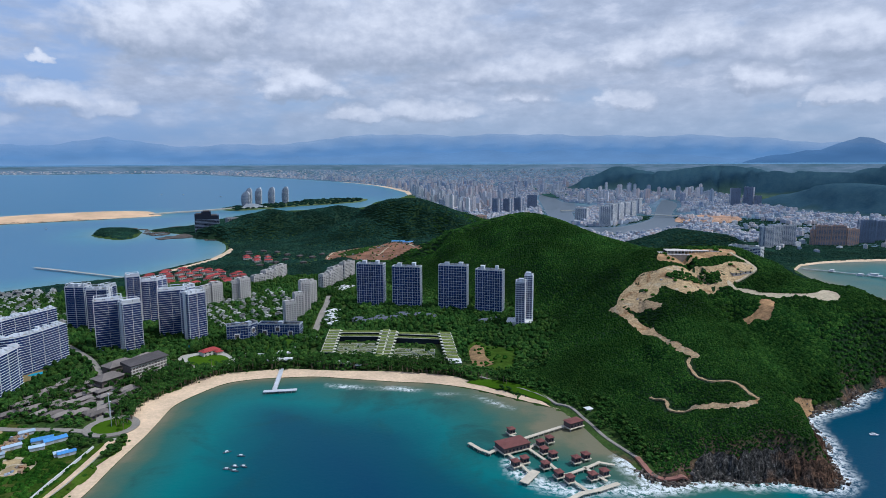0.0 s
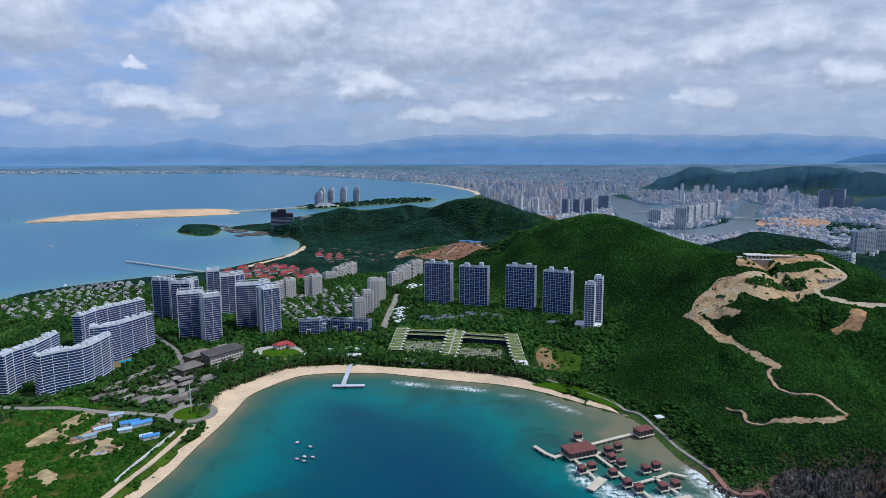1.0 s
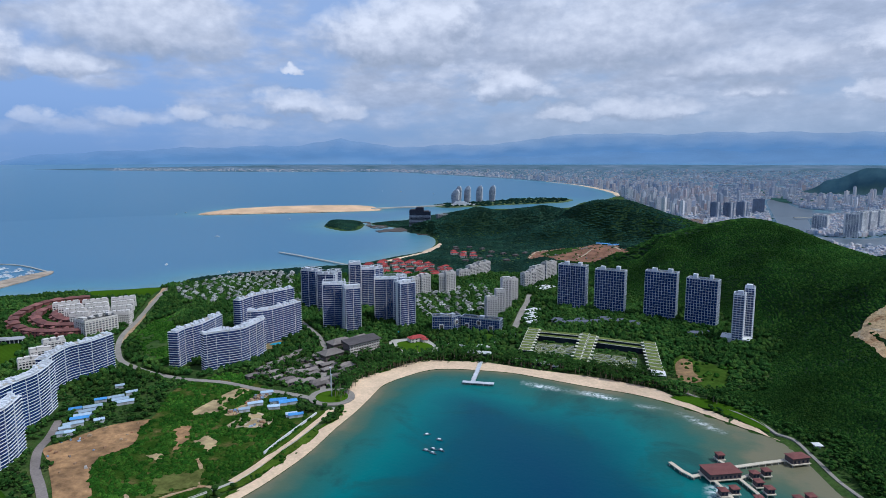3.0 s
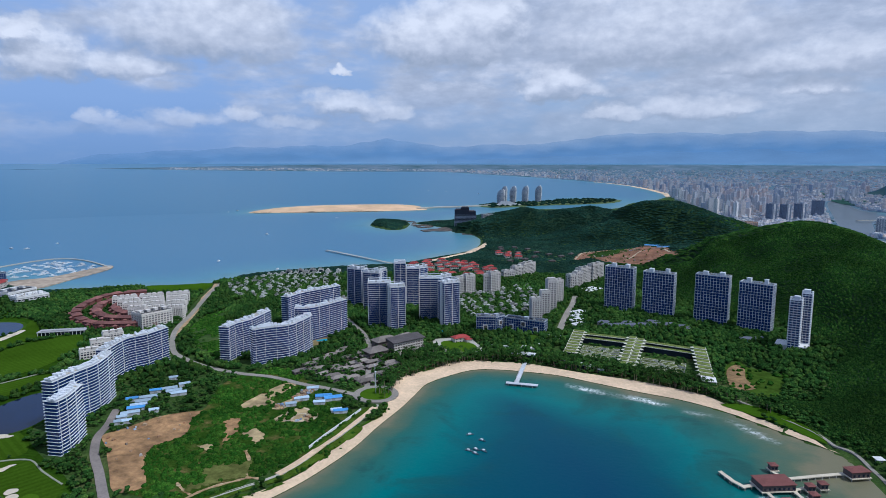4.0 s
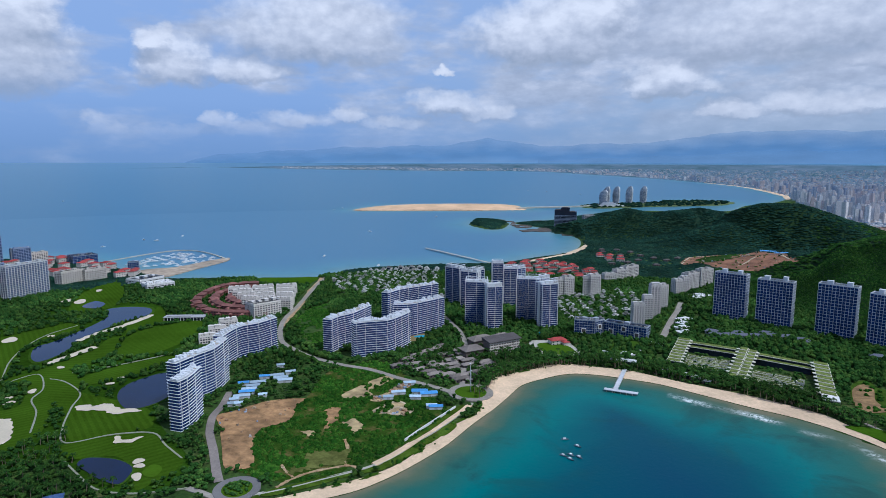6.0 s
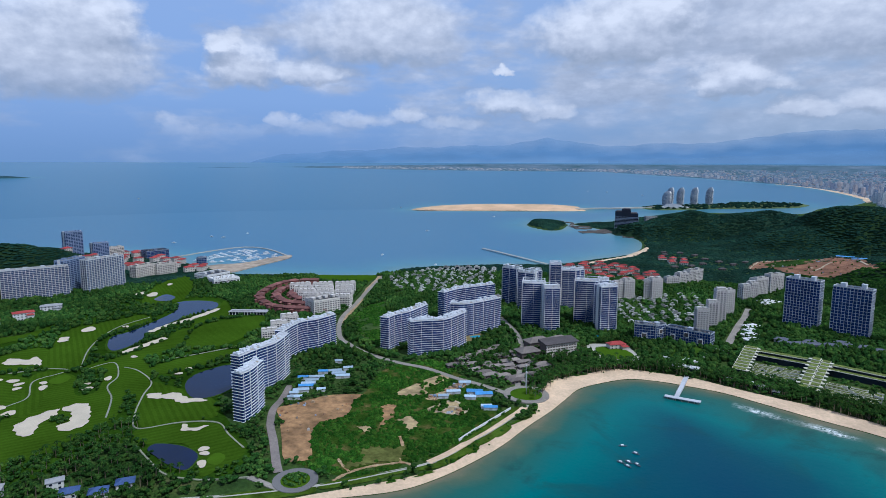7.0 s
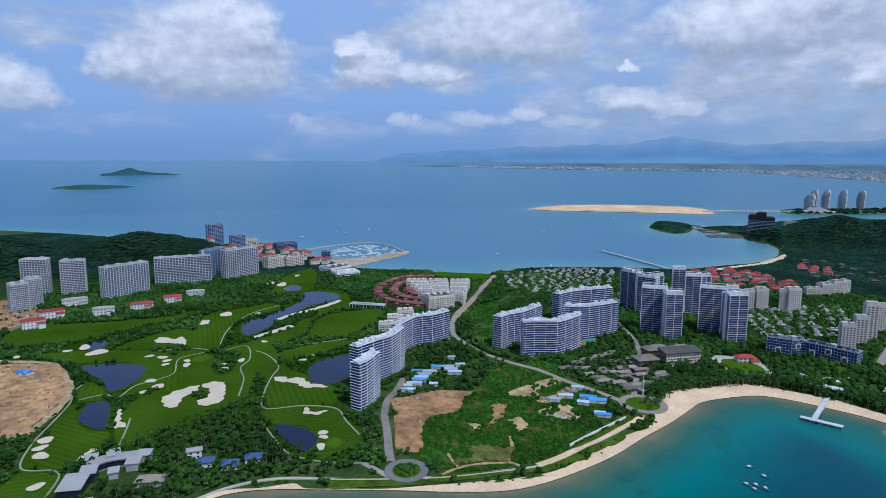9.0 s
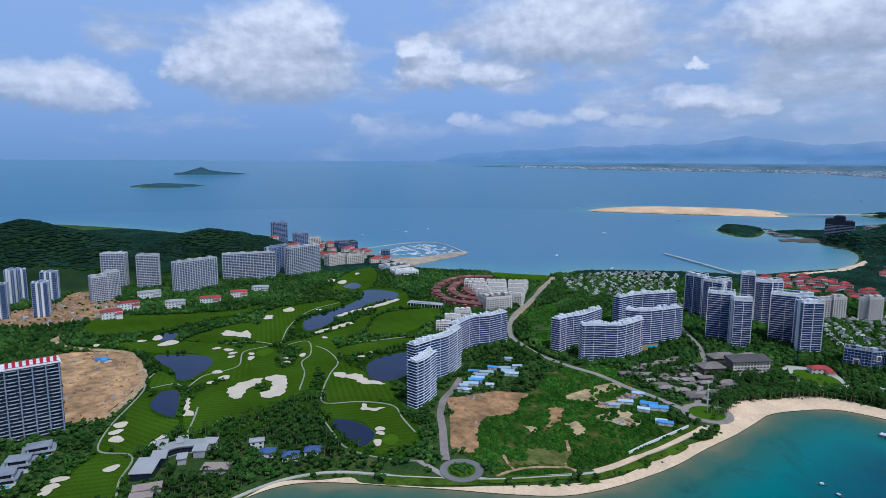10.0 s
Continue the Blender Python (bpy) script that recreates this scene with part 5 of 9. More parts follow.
laid("villa_lawn", smooth(OPEN_LAND), surface("villa_garden_grass", (0.028, 0.066, 0.009), 0.95, 0.4, 0.2, 0.5, 0.03, 0.4, spec=0.0), 0.22, "garden lawns between the mansions", 20)
laid("scrub_ground", smooth([(-400, 300), (-330, 300), (-285, 350), (-270, 420), (-285, 470), (-330, 500), (-395, 540), (-445, 560), (-470, 500), (-440, 440), (-420, 380)], 3), scrub_ground_material(), 0.2, "wild green grass under the bushes", 20)
laid("oval_lawn", smooth(LAWN_ROUND), LAWN, 0.9, "oval lawn in front of the hotel", 20)
laid("meadow_soil", smooth(MEADOW_SOIL), surface("brown_bare_earth", (0.24, 0.15, 0.07), 0.95, 0.35, 0.2, 0.4, 0.05, 0.5), 0.9, "brown bare patch in the meadow", 20)
thing("marina_quay", "tan paved quay of the marina", "quay", kind="structure", me=prism("marina_quay", smooth(MARINA_QUAY), -3, 1.8, surface("quay_paving", (0.36, 0.29, 0.22), 0.92, 0.3, 0.08, 0.35, 0.02)))

PALE_ROAD = surface("pale_road", (0.27, 0.245, 0.215), 0.92, 0.2, 0.5, 0.2, 0.04)
DIRT_ROAD = bare_earth("dirt_road", (0.42, 0.295, 0.17), (0.31, 0.175, 0.085), (0.45, 0.37, 0.26))
CUT_STONE = surface("sandy_concrete", (0.45, 0.375, 0.26), 0.92, 0.25, 0.4, 0.3, 0.05)
ROADS = [(MAIN_ROAD, 7, PALE_ROAD, "grey tree-lined shore road"), (SHORE_ROAD, 7, surface("worn_pinkish_asphalt", (0.22, 0.19, 0.175), 0.92, 0.2, 0.5, 0.25, 0.04), "worn pinkish asphalt road to the beach"), (RESORT_ROAD, 6, PALE_ROAD, "narrow road between the villas"),
         (VALLEY_ROAD, 9, PALE_ROAD, "straight pale road up the valley"), (PROMENADE_WEST, 3, CONCRETE, "pale promenade behind the beach"), (INNER_PATH, 5, PALE_ROAD, "short path to the beach"),
         (RUIN_RING, 2.6, CUT_STONE, "pale ring of old foundations"), (RUIN_CROSS, 2.2, CUT_STONE, "pale line of old foundations"), (TRACK_A, 2.5, DIRT_ROAD, "trodden track through the bushes"), (TRACK_B, 2.5, DIRT_ROAD, "trodden track through the bushes"), (TRACK_C, 2.2, DIRT_ROAD, "trodden track through the bushes"), (VALLEY_TRACK_A, 6, CUT_STONE, "pale haul track across the valley site"), (VALLEY_TRACK_B, 7, CUT_STONE, "pale cut bank along the valley site"), (SAND_WALK, 6, SAND, "sandy walk behind the beach"), (TOWN_ROAD, 8, DIRT_ROAD, "straight sandy road down to the far shore"), (PROMENADE_EAST, 3.2, PALE_ROAD, "pale path at the hill's foot"), (SITE_WEST_ROAD, 8, DIRT_ROAD, "sandy track round the building site"),
         (HILL_ROAD_B, 3.0, DIRT_ROAD, "narrow sandy track on the hill"), (HILL_ROAD_LOW, 2.8, DIRT_ROAD, "low sandy track on the hill"),
         (HILL_ROAD_E, 5.5, CUT_STONE, "pale road up to the hill top"), (STONE_STAIR, 4, surface("red_stone", (0.28, 0.13, 0.10), 0.9, 0.25, 0.5), "red stone stair by the rocks")]
for line, w, mat, lab in ROADS:
    band("road" if w > 5 else "path", line, w, mat, 0.7 if mat is not DIRT_ROAD and "EAST" not in lab and "foot" not in lab else 0.45, lab)
    a, b = ribbon_line(curve_points(line, False, 3), w + (14 if "far shore" in lab else 5))
    CLEAR.append([tuple(q) for q in np.concatenate([a, b[::-1]])])


for nm, f, mat, lift, lab in (("hill_track", HILL_ROAD_A, DIRT_ROAD, 0.7, "sandy track cut into the hill"), ("hill_track", HILL_ROAD_C, DIRT_ROAD, 0.7, "low sandy cutting on the hill"), ("hill_site", HILL_SITE_LOW, DIRT_ROAD, 0.8, "small sandy clearing below the building ground"), ("crest_road", HILL_ROAD_D, CUT_STONE, 1.0, "pale concrete road along the crest with a wide end")):
    rim = curve_points(f, True, 8)
    if mat is DIRT_ROAD:
        rim = [(px + 0.9 * math.sin(py * 0.9 + px * 0.35) + 0.5 * math.sin(py * 2.3), py + 0.9 * math.sin(px * 0.8 - py * 0.3)) for px, py in rim]
    laid(nm, rim, mat, lift, lab, 4)
    CLEAR.append(rim)
COVE = [(318, 531), (322, 546), (333, 559), (346, 567), (357, 571), (352, 560), (338, 547), (330, 528)]
laid("cove", smooth(COVE), TAN_SOIL, 0.9, "small sandy cove between the rocks", 4)
CLEAR.append(smooth(COVE))
CLEAR.append([(131, 555), (145, 555), (145, 569), (131, 569)])


def ring_road(x, y, r, w, planted=False):
    line = [(x + r * math.cos(k / 24 * 6.283), y + r * math.sin(k / 24 * 6.283)) for k in range(25)]
    band("roundabout", line, w, ASPHALT if planted else PALE_ROAD, 1.06, "round turning place at the end of the road", 1)
    CLEAR.append([(x + (r + 7) * math.cos(k), y + (r + 7) * math.sin(k)) for k in np.arange(0, 6.28, 0.4)])
    laid("roundabout_lawn", [(x + (r - w / 2) * math.cos(k), y + (r - w / 2) * math.sin(k)) for k in np.arange(0, 6.28, 0.3)], LAWN, 1.02, "round lawn inside the turning place", 20)
    if planted:
        RINGS.append((x, y, r - w / 2 - 2))


RINGS = []
ring_road(-302, 531, 20, 7)
ring_road(-352, 275, 14, 6, True)
wall_line = curve_points(GARDEN_WALL, False, 6)
wa, wb = ribbon_line(wall_line, 0.8)
thing("garden_wall", "low white wall along the beach path", "wall", kind="structure", me=prism("garden_wall", [tuple(q) for q in wa] + [tuple(q) for q in wb[::-1]], 1.5, 4.2, WHITE))

# ---- planting ----
FOOTPRINTS = []     # centre and radius of every building, kept free of trees
for rows in (GRID_BUILDINGS, POINT_BUILDINGS, RES_BUILDINGS, PALE_BUILDINGS, SLAB_BUILDINGS, BAND_BUILDINGS, BLUET_BUILDINGS, CREAM_BUILDINGS, STRIP_BUILDINGS, SIGN_BUILDINGS, VILLA_BUILDINGS,
             MODERN_BUILDINGS, BEACHHOTEL_BUILDINGS, HOLES_BUILDINGS, TOWNWHITE_BUILDINGS, CLUBWHITE_BUILDINGS, DARKCUBE_BUILDINGS, HOTELW_BUILDINGS, EASTPALE_BUILDINGS, EASTPINK_BUILDINGS):
    for x, y, turn, w, dp, h in rows:
        n = max(1, int(w / max(dp, 8)))
        for k in range(n):
            s = ((k + 0.5) / n - 0.5) * w
            FOOTPRINTS.append((x + s * math.cos(radians(turn)), y + s * math.sin(radians(turn)), dp * 0.72))
for x, y in GREY_VILLAS:
    FOOTPRINTS.append((x, y, 6.5))
for x, y in SHEDS_WEST + SHEDS_EAST:
    FOOTPRINTS.append((x, y, 8))
WAVES = [(WAVE_A, 46), (WAVE_B, 46), (WAVE_C, 40), (WAVE_D, 42), (WAVE_E, 43), (WAVE_F, 45), (WAVE_G, 46)]
for line, h in WAVES:
    c = curve_points(line, False, 3)
    a, b = ribbon_line(c, 0.1)
    d = np.gradient(np.array(c), axis=0)
    for (x, y), (dx, dy) in zip(c, d):
        k = math.hypot(dx, dy)
        FOOTPRINTS.append((x - dy / k * 9, y + dx / k * 9, 13))
TERRACES = [TERRACE_ONE, TERRACE_TWO]
CLEAR += TERRACES
CLEAR.append([(-200, 770), (-200, 800), (-212, 804), (-214, 790)])
FOOTPRINTS += [(-674, 492, 12), (-694, 523, 13), (-713, 556, 13), (-811, 556, 12), (-826, 545, 12), (-796, 566, 12), (-488, 76, 17), (-500, 90, 14), (-508, 104, 12), (-503, 118, 13), (-494, 112, 11), (-500, 128, 9), (-460, 121, 12), (-458, 72, 12), (-448, 66, 10), (-462, 162, 8), (-446, 175, 8), (-444, 193, 8), (-481, 160, 8), (-470, 108, 16), (-292, 742, 14), (-196, 712, 14), (13, 703, 12)]
FOOTPRINTS += [(x + 6 * math.sin(radians(a)), y - 6 * math.cos(radians(a)), 15) for x, y, a, w, d, h in VILLA_BUILDINGS]


def lump(seed, level):
    """A leafy mass: an uneven ball, flatter below."""
    bm = bmesh.new()
    bmesh.ops.create_icosphere(bm, subdivisions=level, radius=1)
    for v in bm.verts:
        n = v.co.normalized()
        k = 1 + 0.34 * noise.noise(n * 1.9 + Vector((seed * 7.1, seed, 0))) + 0.22 * noise.noise(n * 4.3 + Vector((0, seed * 3.3, seed)))
        v.co = Vector((n.x * k, n.y * k, n.z * k * (0.85 if n.z > 0 else 0.45)))
    v = np.array([tuple(q.co) for q in bm.verts])
    f = np.array([[q.index for q in face.verts] for face in bm.faces])
    bm.free()
    return v, f


LUMPS = {lv: [lump(s + 1, lv) for s in range(7)] for lv in (1, 2)}


def cap(seed):
    """A low bush: a domed five-sided mass, open below."""
    r = random.Random(seed + 90)
    v = [(math.cos(k * 1.2566) * r.uniform(0.8, 1.2), math.sin(k * 1.2566) * r.uniform(0.8, 1.2), -0.5) for k in range(5)]
    v += [(math.cos(k * 1.2566 + 0.63) * r.uniform(0.5, 0.85), math.sin(k * 1.2566 + 0.63) * r.uniform(0.5, 0.85), r.uniform(0.2, 0.6)) for k in range(5)]
    v.append((r.uniform(-0.2, 0.2), r.uniform(-0.2, 0.2), r.uniform(0.7, 1.0)))
    f = []
    for k in range(5):
        n = (k + 1) % 5
        f += [(k, n, 5 + k), (n, 5 + n, 5 + k), (5 + k, 5 + n, 10)]
    return np.array(v), np.array(f)


def shard(seed):
    """A split block of rock with skewed sides."""
    r = random.Random(seed)
    v = [(x * r.uniform(0.55, 1.25) * (0.75 if z > 0 else 1), y * r.uniform(0.55, 1.25) * (0.75 if z > 0 else 1), z * r.uniform(0.6, 1.3)) for z in (-1, 1) for x, y in ((-1, -1), (1, -1), (1, 1), (-1, 1))]
    return np.array(v), np.array([t for a, b, c, d in QUADS for t in ((a, b, c), (a, c, d))])


LUMPS["rock"] = [shard(s) for s in range(7)]
LUMPS["cap"] = [cap(s) for s in range(7)]


def scatter(name, label, x, y, size, tall, mat, level=1, seed=1, sink=0.25, raised=0.0):
    """One mesh of many tree crowns standing on the ground."""
    if len(x) == 0:
        return None
    r = np.random.default_rng(seed)
    z = seat(x, y) + raised
    vs, fs, base = [], [], 0
    kind = r.integers(0, 7, len(x))
    for k in range(7):
        m = np.where(kind == k)[0]
        if len(m) == 0:
            continue
        v, f = LUMPS[level][k]
        a = r.uniform(0, 6.283, len(m))
        s = size[m] * r.uniform(0.85, 1.2, len(m))
        px = x[m, None] + s[:, None] * (v[None, :, 0] * np.cos(a)[:, None] - v[None, :, 1] * np.sin(a)[:, None])
        py = y[m, None] + s[:, None] * (v[None, :, 0] * np.sin(a)[:, None] + v[None, :, 1] * np.cos(a)[:, None])
        pz = z[m, None] + tall[m, None] * (v[None, :, 2] * 0.75 + sink + 0.25)
        q = np.stack(fold(px, py, pz), -1).reshape(-1, 3)
        vs.append(q)
        fs.append((f[None] + (np.arange(len(m)) * len(v))[:, None, None]).reshape(-1, 3) + base)
        base += len(q)
    me = mesh_from(name, np.concatenate(vs), np.concatenate(fs), mat, level == "cap")
    return tagged(new(name, me), label, "trees", "", "stuff")


def jittered(x0, x1, y0, y1, step, seed):
    r = np.random.default_rng(seed)
    gx, gy = np.meshgrid(np.arange(x0, x1, step), np.arange(y0, y1, step))
    gx, gy = gx.ravel() + r.uniform(-0.5, 0.5, gx.size) * step, gy.ravel() + r.uniform(-0.5, 0.5, gy.size) * step
    return gx, gy


def in_sector(x, y, r0, r1):
    rr, aa = np.hypot(x, y), np.degrees(np.arctan2(-x, y))
    return (rr > r0) & (rr < r1) & (aa > -39) & (aa < 93)


def free_of_plots(x, y, margin=0.0):
    ok = np.ones(len(x), dtype=bool)
    for poly in CLEAR:
        p = np.array(poly)
        lo, hi = p.min(0), p.max(0)
        m = ok & (x > lo[0]) & (x < hi[0]) & (y > lo[1]) & (y < hi[1])
        if m.any():
            ok[m] &= ~inside(p, x[m], y[m])
    for cx, cy, rad in FOOTPRINTS:
        ok &= (x - cx) ** 2 + (y - cy) ** 2 > (rad + margin) ** 2
    return ok


SCRUB = smooth([(-400, 300), (-330, 300), (-285, 350), (-270, 420), (-285, 470), (-330, 500), (-395, 540), (-445, 560), (-470, 500), (-440, 440), (-420, 380)], 3)
x, y = jittered(-1300, 760, -60, 1300, 3.7, 11)
m = in_sector(x, y, 300, 1300)
x, y = x[m], y[m]
gap = shore_gap(x, y)
m = (gap > 6) & free_of_plots(x, y)
x, y, gap = x[m], y[m], gap[m]
up = hills(x, y)
rng = np.random.default_rng(3)
pick = rng.uniform(0, 1, len(x))
on_golf = inside(rough, x, y)
in_scrub = inside(SCRUB, x, y) | inside(OPEN_SCRUB, x, y)
in_villas = inside(VILLA_FIELD_NORTH, x, y) | inside(VILLA_FIELD_EAST, x, y) | inside(RED_ROOF_FIELD, x, y)
near_rock = gap_to(HEADLAND_SHORE[3:], x, y)[0] < np.where((x > 165) & (x < 340) & (y < 540), 20 + 14 * wave(x, y, 45, 0.8), 12 + 8 * wave(x, y, 60, 0.8))
hill = (up > 5) & ~near_rock
clump = wave(x, y, 95, 0.3) + 0.6 * wave(x, y, 37, 1.3)
golf_trees = on_golf & (clump > -0.75) & ~hill
scrub = in_scrub & ~hill & (wave(x, y, 70, 2.2) + wave(x, y, 23, 0.7) * 0.7 > -0.42 + 0.5 * (pick - 0.5))
park = ~on_golf & ~in_scrub & ~hill & ~near_rock & (pick < np.where(inside(OPEN_LAND, x, y), 0.48, np.where(in_villas, 0.5, 0.86))) & (clump > -1.05)
rr = np.hypot(x, y)
for nm, lab, mask, mat, lo, hi, tall, seed in (
        ("golf_trees", "dark clumps of trees between the fairways", golf_trees & (pick < 0.42), LEAF_PARK, 1.6, 3.6, 5.0, 2),
        ("shore_scrub", "bright green wild bushes on the empty plot", scrub, LEAF_SCRUB, 1.7, 3.1, 1.9, 3),
        ("park_trees", "dark green garden trees among the hotels", park & (pick < 0.46), LEAF_PARK, 1.8, 4.4, 6.5, 4)):
    close = (rr < 720) & (nm != "shore_scrub")
    for near, mm in ((True, mask & close), (False, mask & ~close)):
        cx, cy, n = x[mm], y[mm], mm.sum()
        size, high = lo + (hi - lo) * rng.uniform(0, 1, n), tall * (0.6 + 0.6 * rng.uniform(0, 1, n))
        if not near:
            scatter(nm, lab, cx, cy, size, high, mat, "cap" if nm == "shore_scrub" else 1, seed)
            continue
        # near trees are made of several leafy clumps each
        k = np.repeat(np.arange(n), 3)
        a, d = rng.uniform(0, 6.283, len(k)), rng.uniform(0.15, 0.8, len(k))
        part_size = size[k] * rng.uniform(0.42, 0.68, len(k))
        scatter(nm, lab, cx[k] + np.cos(a) * d * size[k], cy[k] + np.sin(a) * d * size[k], part_size, part_size * 1.2, mat, 1, seed, 0.25, high[k] * rng.uniform(0.15, 0.85, len(k)) * (1.15 - d))

x, y = jittered(-420, 760, 330, 1300, 2.6, 14)
near_x, near_y = jittered(60, 400, 420, 700, 2.1, 19)
x, y = np.append(x, near_x), np.append(y, near_y)
m = in_sector(x, y, 300, 1300)
x, y = x[m], y[m]
m = hills(x, y) > np.where((x > 60) & (y < 720), 0.9, 5.0)
x, y = x[m], y[m]
gap = shore_gap(x, y)
m = (gap > 6) & free_of_plots(x, y)
x, y = x[m], y[m]
front = (x > 165) & (x < 340) & (y < 540)
m = gap_to(HEADLAND_SHORE[3:], x, y)[0] > np.where(front, 8 + 8 * wave(x, y, 30, 0.8), 6 + 5 * wave(x, y, 60, 0.8))
x, y = x[m], y[m]
k = rng.uniform(0, 1, len(x))
spread = np.where(x > 320, 1.3, np.clip(np.hypot(x, y) / 850, 0.62, 1.0))
scatter("hill_forest", "dense low green scrub forest on the headland", x, y, (1.15 + 1.35 * k ** 2) * spread, (1.1 + 1.6 * k * rng.uniform(0.4, 1, len(x))) * spread, LEAF_HILL, "cap", 1)
p = jittered(150, 600, 500, 1000, 3.4, 15)
m = inside(HILL_SITE_GROVE, *p)
scatter("site_grove", "green grove left standing on the cleared hill", p[0][m], p[1][m], np.full(m.sum(), 2.2), np.full(m.sum(), 3.4), LEAF_HILL, 1, 16)
for i, (cx, cy, rad) in enumerate(RINGS):
    a, q = rng.uniform(0, 6.283, 60), rad * np.sqrt(rng.uniform(0, 1, 60))
    scatter("ring_shrubs", "dark shrubs planted inside the turning place", cx + q * np.cos(a), cy + q * np.sin(a), np.full(60, 1.3), np.full(60, 1.8), LEAF_PARK, 1, 17, 0.25, 1.0)
a, q = rng.uniform(0, 6.283, 26), 7 * np.sqrt(rng.uniform(0, 1, 26))
scatter("bunker_trees", "clump of trees between two sand bunkers", BUNKER_GROVE[0][0] + q * np.cos(a) * 1.4, BUNKER_GROVE[0][1] + q * np.sin(a), np.full(26, 1.8), np.full(26, 2.6), LEAF_PARK, 1, 18, 0.25, 0.8)


def in_sight(x, y, spare=14.0):
    """Places that no hill between them and the bay hides by more than spare metres."""
    z, ok = ground(x, y), np.ones(len(x), dtype=bool)
    for t in np.arange(0.35, 0.99, 0.035):
        ok &= hills(x * t, y * t) < 240 + (z - 240) * t + spare
    return ok


x, y = jittered(-2300, 1500, -200, 3000, 7.4, 12)
m = in_sector(x, y, 1300, 3000)
x, y = x[m], y[m]
gap = shore_gap(x, y)
m = (gap > 8) & free_of_plots(x, y, 3)
x, y = x[m], y[m]
m = in_sight(x, y)
x, y = x[m], y[m]
up, pick = hills(x, y), rng.uniform(0, 1, len(x))
town = inside(TOWN_EDGE, x, y) & (up < 9)
villas = inside(RED_ROOF_FIELD, x, y) | inside(WOOD_HUT_FIELD, x, y)
keep = ~((x > 600) & (np.hypot(x, y) > 2800)) & ((pick < np.where(town, np.where(x > 700, 0.5, 0.14), np.where(villas, 0.6, 0.97))) | (up > 9))
x, y, up = x[keep], y[keep], up[keep]
# hills drawn in cloud shade and haze by their darker leaf colour
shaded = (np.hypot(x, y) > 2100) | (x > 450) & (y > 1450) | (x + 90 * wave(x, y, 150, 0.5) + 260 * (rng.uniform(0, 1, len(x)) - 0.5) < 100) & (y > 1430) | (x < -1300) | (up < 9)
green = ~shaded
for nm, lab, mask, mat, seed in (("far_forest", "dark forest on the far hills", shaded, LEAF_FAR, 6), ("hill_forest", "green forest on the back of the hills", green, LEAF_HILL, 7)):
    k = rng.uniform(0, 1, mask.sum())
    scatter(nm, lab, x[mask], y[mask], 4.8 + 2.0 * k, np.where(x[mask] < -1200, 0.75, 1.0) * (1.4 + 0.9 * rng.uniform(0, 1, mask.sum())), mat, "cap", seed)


def palm_grove(name, label, x, y, seed):
    """Coconut palms: a bent trunk and a head of drooping fronds each, in one mesh."""
    r = np.random.default_rng(seed)
    v, f, mats = [], [], []
    z = ground(x, y)
    for px, py, pz in zip(x, y, z):
        h, lean, a0 = r.uniform(6, 10), r.uniform(0, 1.4), r.uniform(0, 6.28)
        tx, ty = px + lean * math.cos(a0), py + lean * math.sin(a0)
        b = len(v)
        for zz, cx, cy, rad in ((pz - 0.3, px, py, 0.32), (pz + h, tx, ty, 0.2)):
            v += [(cx + rad * math.cos(q), cy + rad * math.sin(q), zz) for q in (0, 2.1, 4.2)]
        for q in range(3):
            f.append((b + q, b + (q + 1) % 3, b + 3 + (q + 1) % 3, b + 3 + q))
            mats.append(0)
        for k in range(9):
            a = a0 + k * 0.698 + r.uniform(-0.2, 0.2)
            ln, rise = r.uniform(2.6, 3.8), r.uniform(0.1, 1.2)
            c, s = math.cos(a), math.sin(a)
            b = len(v)
            for d, zz, w in ((0.15, 0.1, 0.15), (ln * 0.5, rise, 0.75), (ln, rise - ln * 0.45, 0.12)):
                v += [(tx + c * d - s * w, ty + s * d + c * w, pz + h + zz - 0.25), (tx + c * d, ty + s * d, pz + h + zz), (tx + c * d + s * w, ty + s * d - c * w, pz + h + zz - 0.25)]
            for q in (0, 3):
                f += [(b + q, b + q + 1, b + q + 4, b + q + 3), (b + q + 1, b + q + 2, b + q + 5, b + q + 4)]
                mats += [1, 1]
    me = mesh_from(name, np.array(v), np.array(f))
    me.materials.append(surface("palm_trunk", (0.22, 0.17, 0.12), 0.9, 0.3, 2.0))
    me.materials.append(LEAF_PARK)
    me.polygons.foreach_set("material_index", np.array(mats, dtype=np.int32))
    return tagged(new(name, me), label, "palm trees", "", "stuff")


r = np.random.default_rng(21)
line = np.array(INNER_CURVE)
t = r.uniform(0, 1, 620) ** 0.9 * (len(line) - 70) + 62
i = t.astype(int)
p = line[np.clip(i, 0, len(line) - 1)] + r.normal(0, 1, (620, 2)) * 5 + (r.uniform(0, 1, (620, 1)) ** 2 * 26) * np.array([[-0.25, 0.97]])
g2 = shore_gap(p[:, 0], p[:, 1])
p = p[g2 > 23]
palm_grove("palm_grove", "tall coconut palms behind the beach", p[:, 0], p[:, 1], 22)
x, y = jittered(-420, -240, 560, 690, 7.5, 31)
m = free_of_plots(x, y) & (shore_gap(x, y) > 20)
palm_grove("palm_grove", "coconut palms in the hotel garden", x[m], y[m], 23)
x, y = jittered(-160, 20, 690, 725, 5, 32)
m = free_of_plots(x, y) & (shore_gap(x, y) > 18)
palm_grove("palm_grove", "coconut palms below the terraced hotel", x[m], y[m], 24)
x, y = jittered(-545, -420, 60, 260, 9, 33)
m = free_of_plots(x, y) & (shore_gap(x, y) > 14)
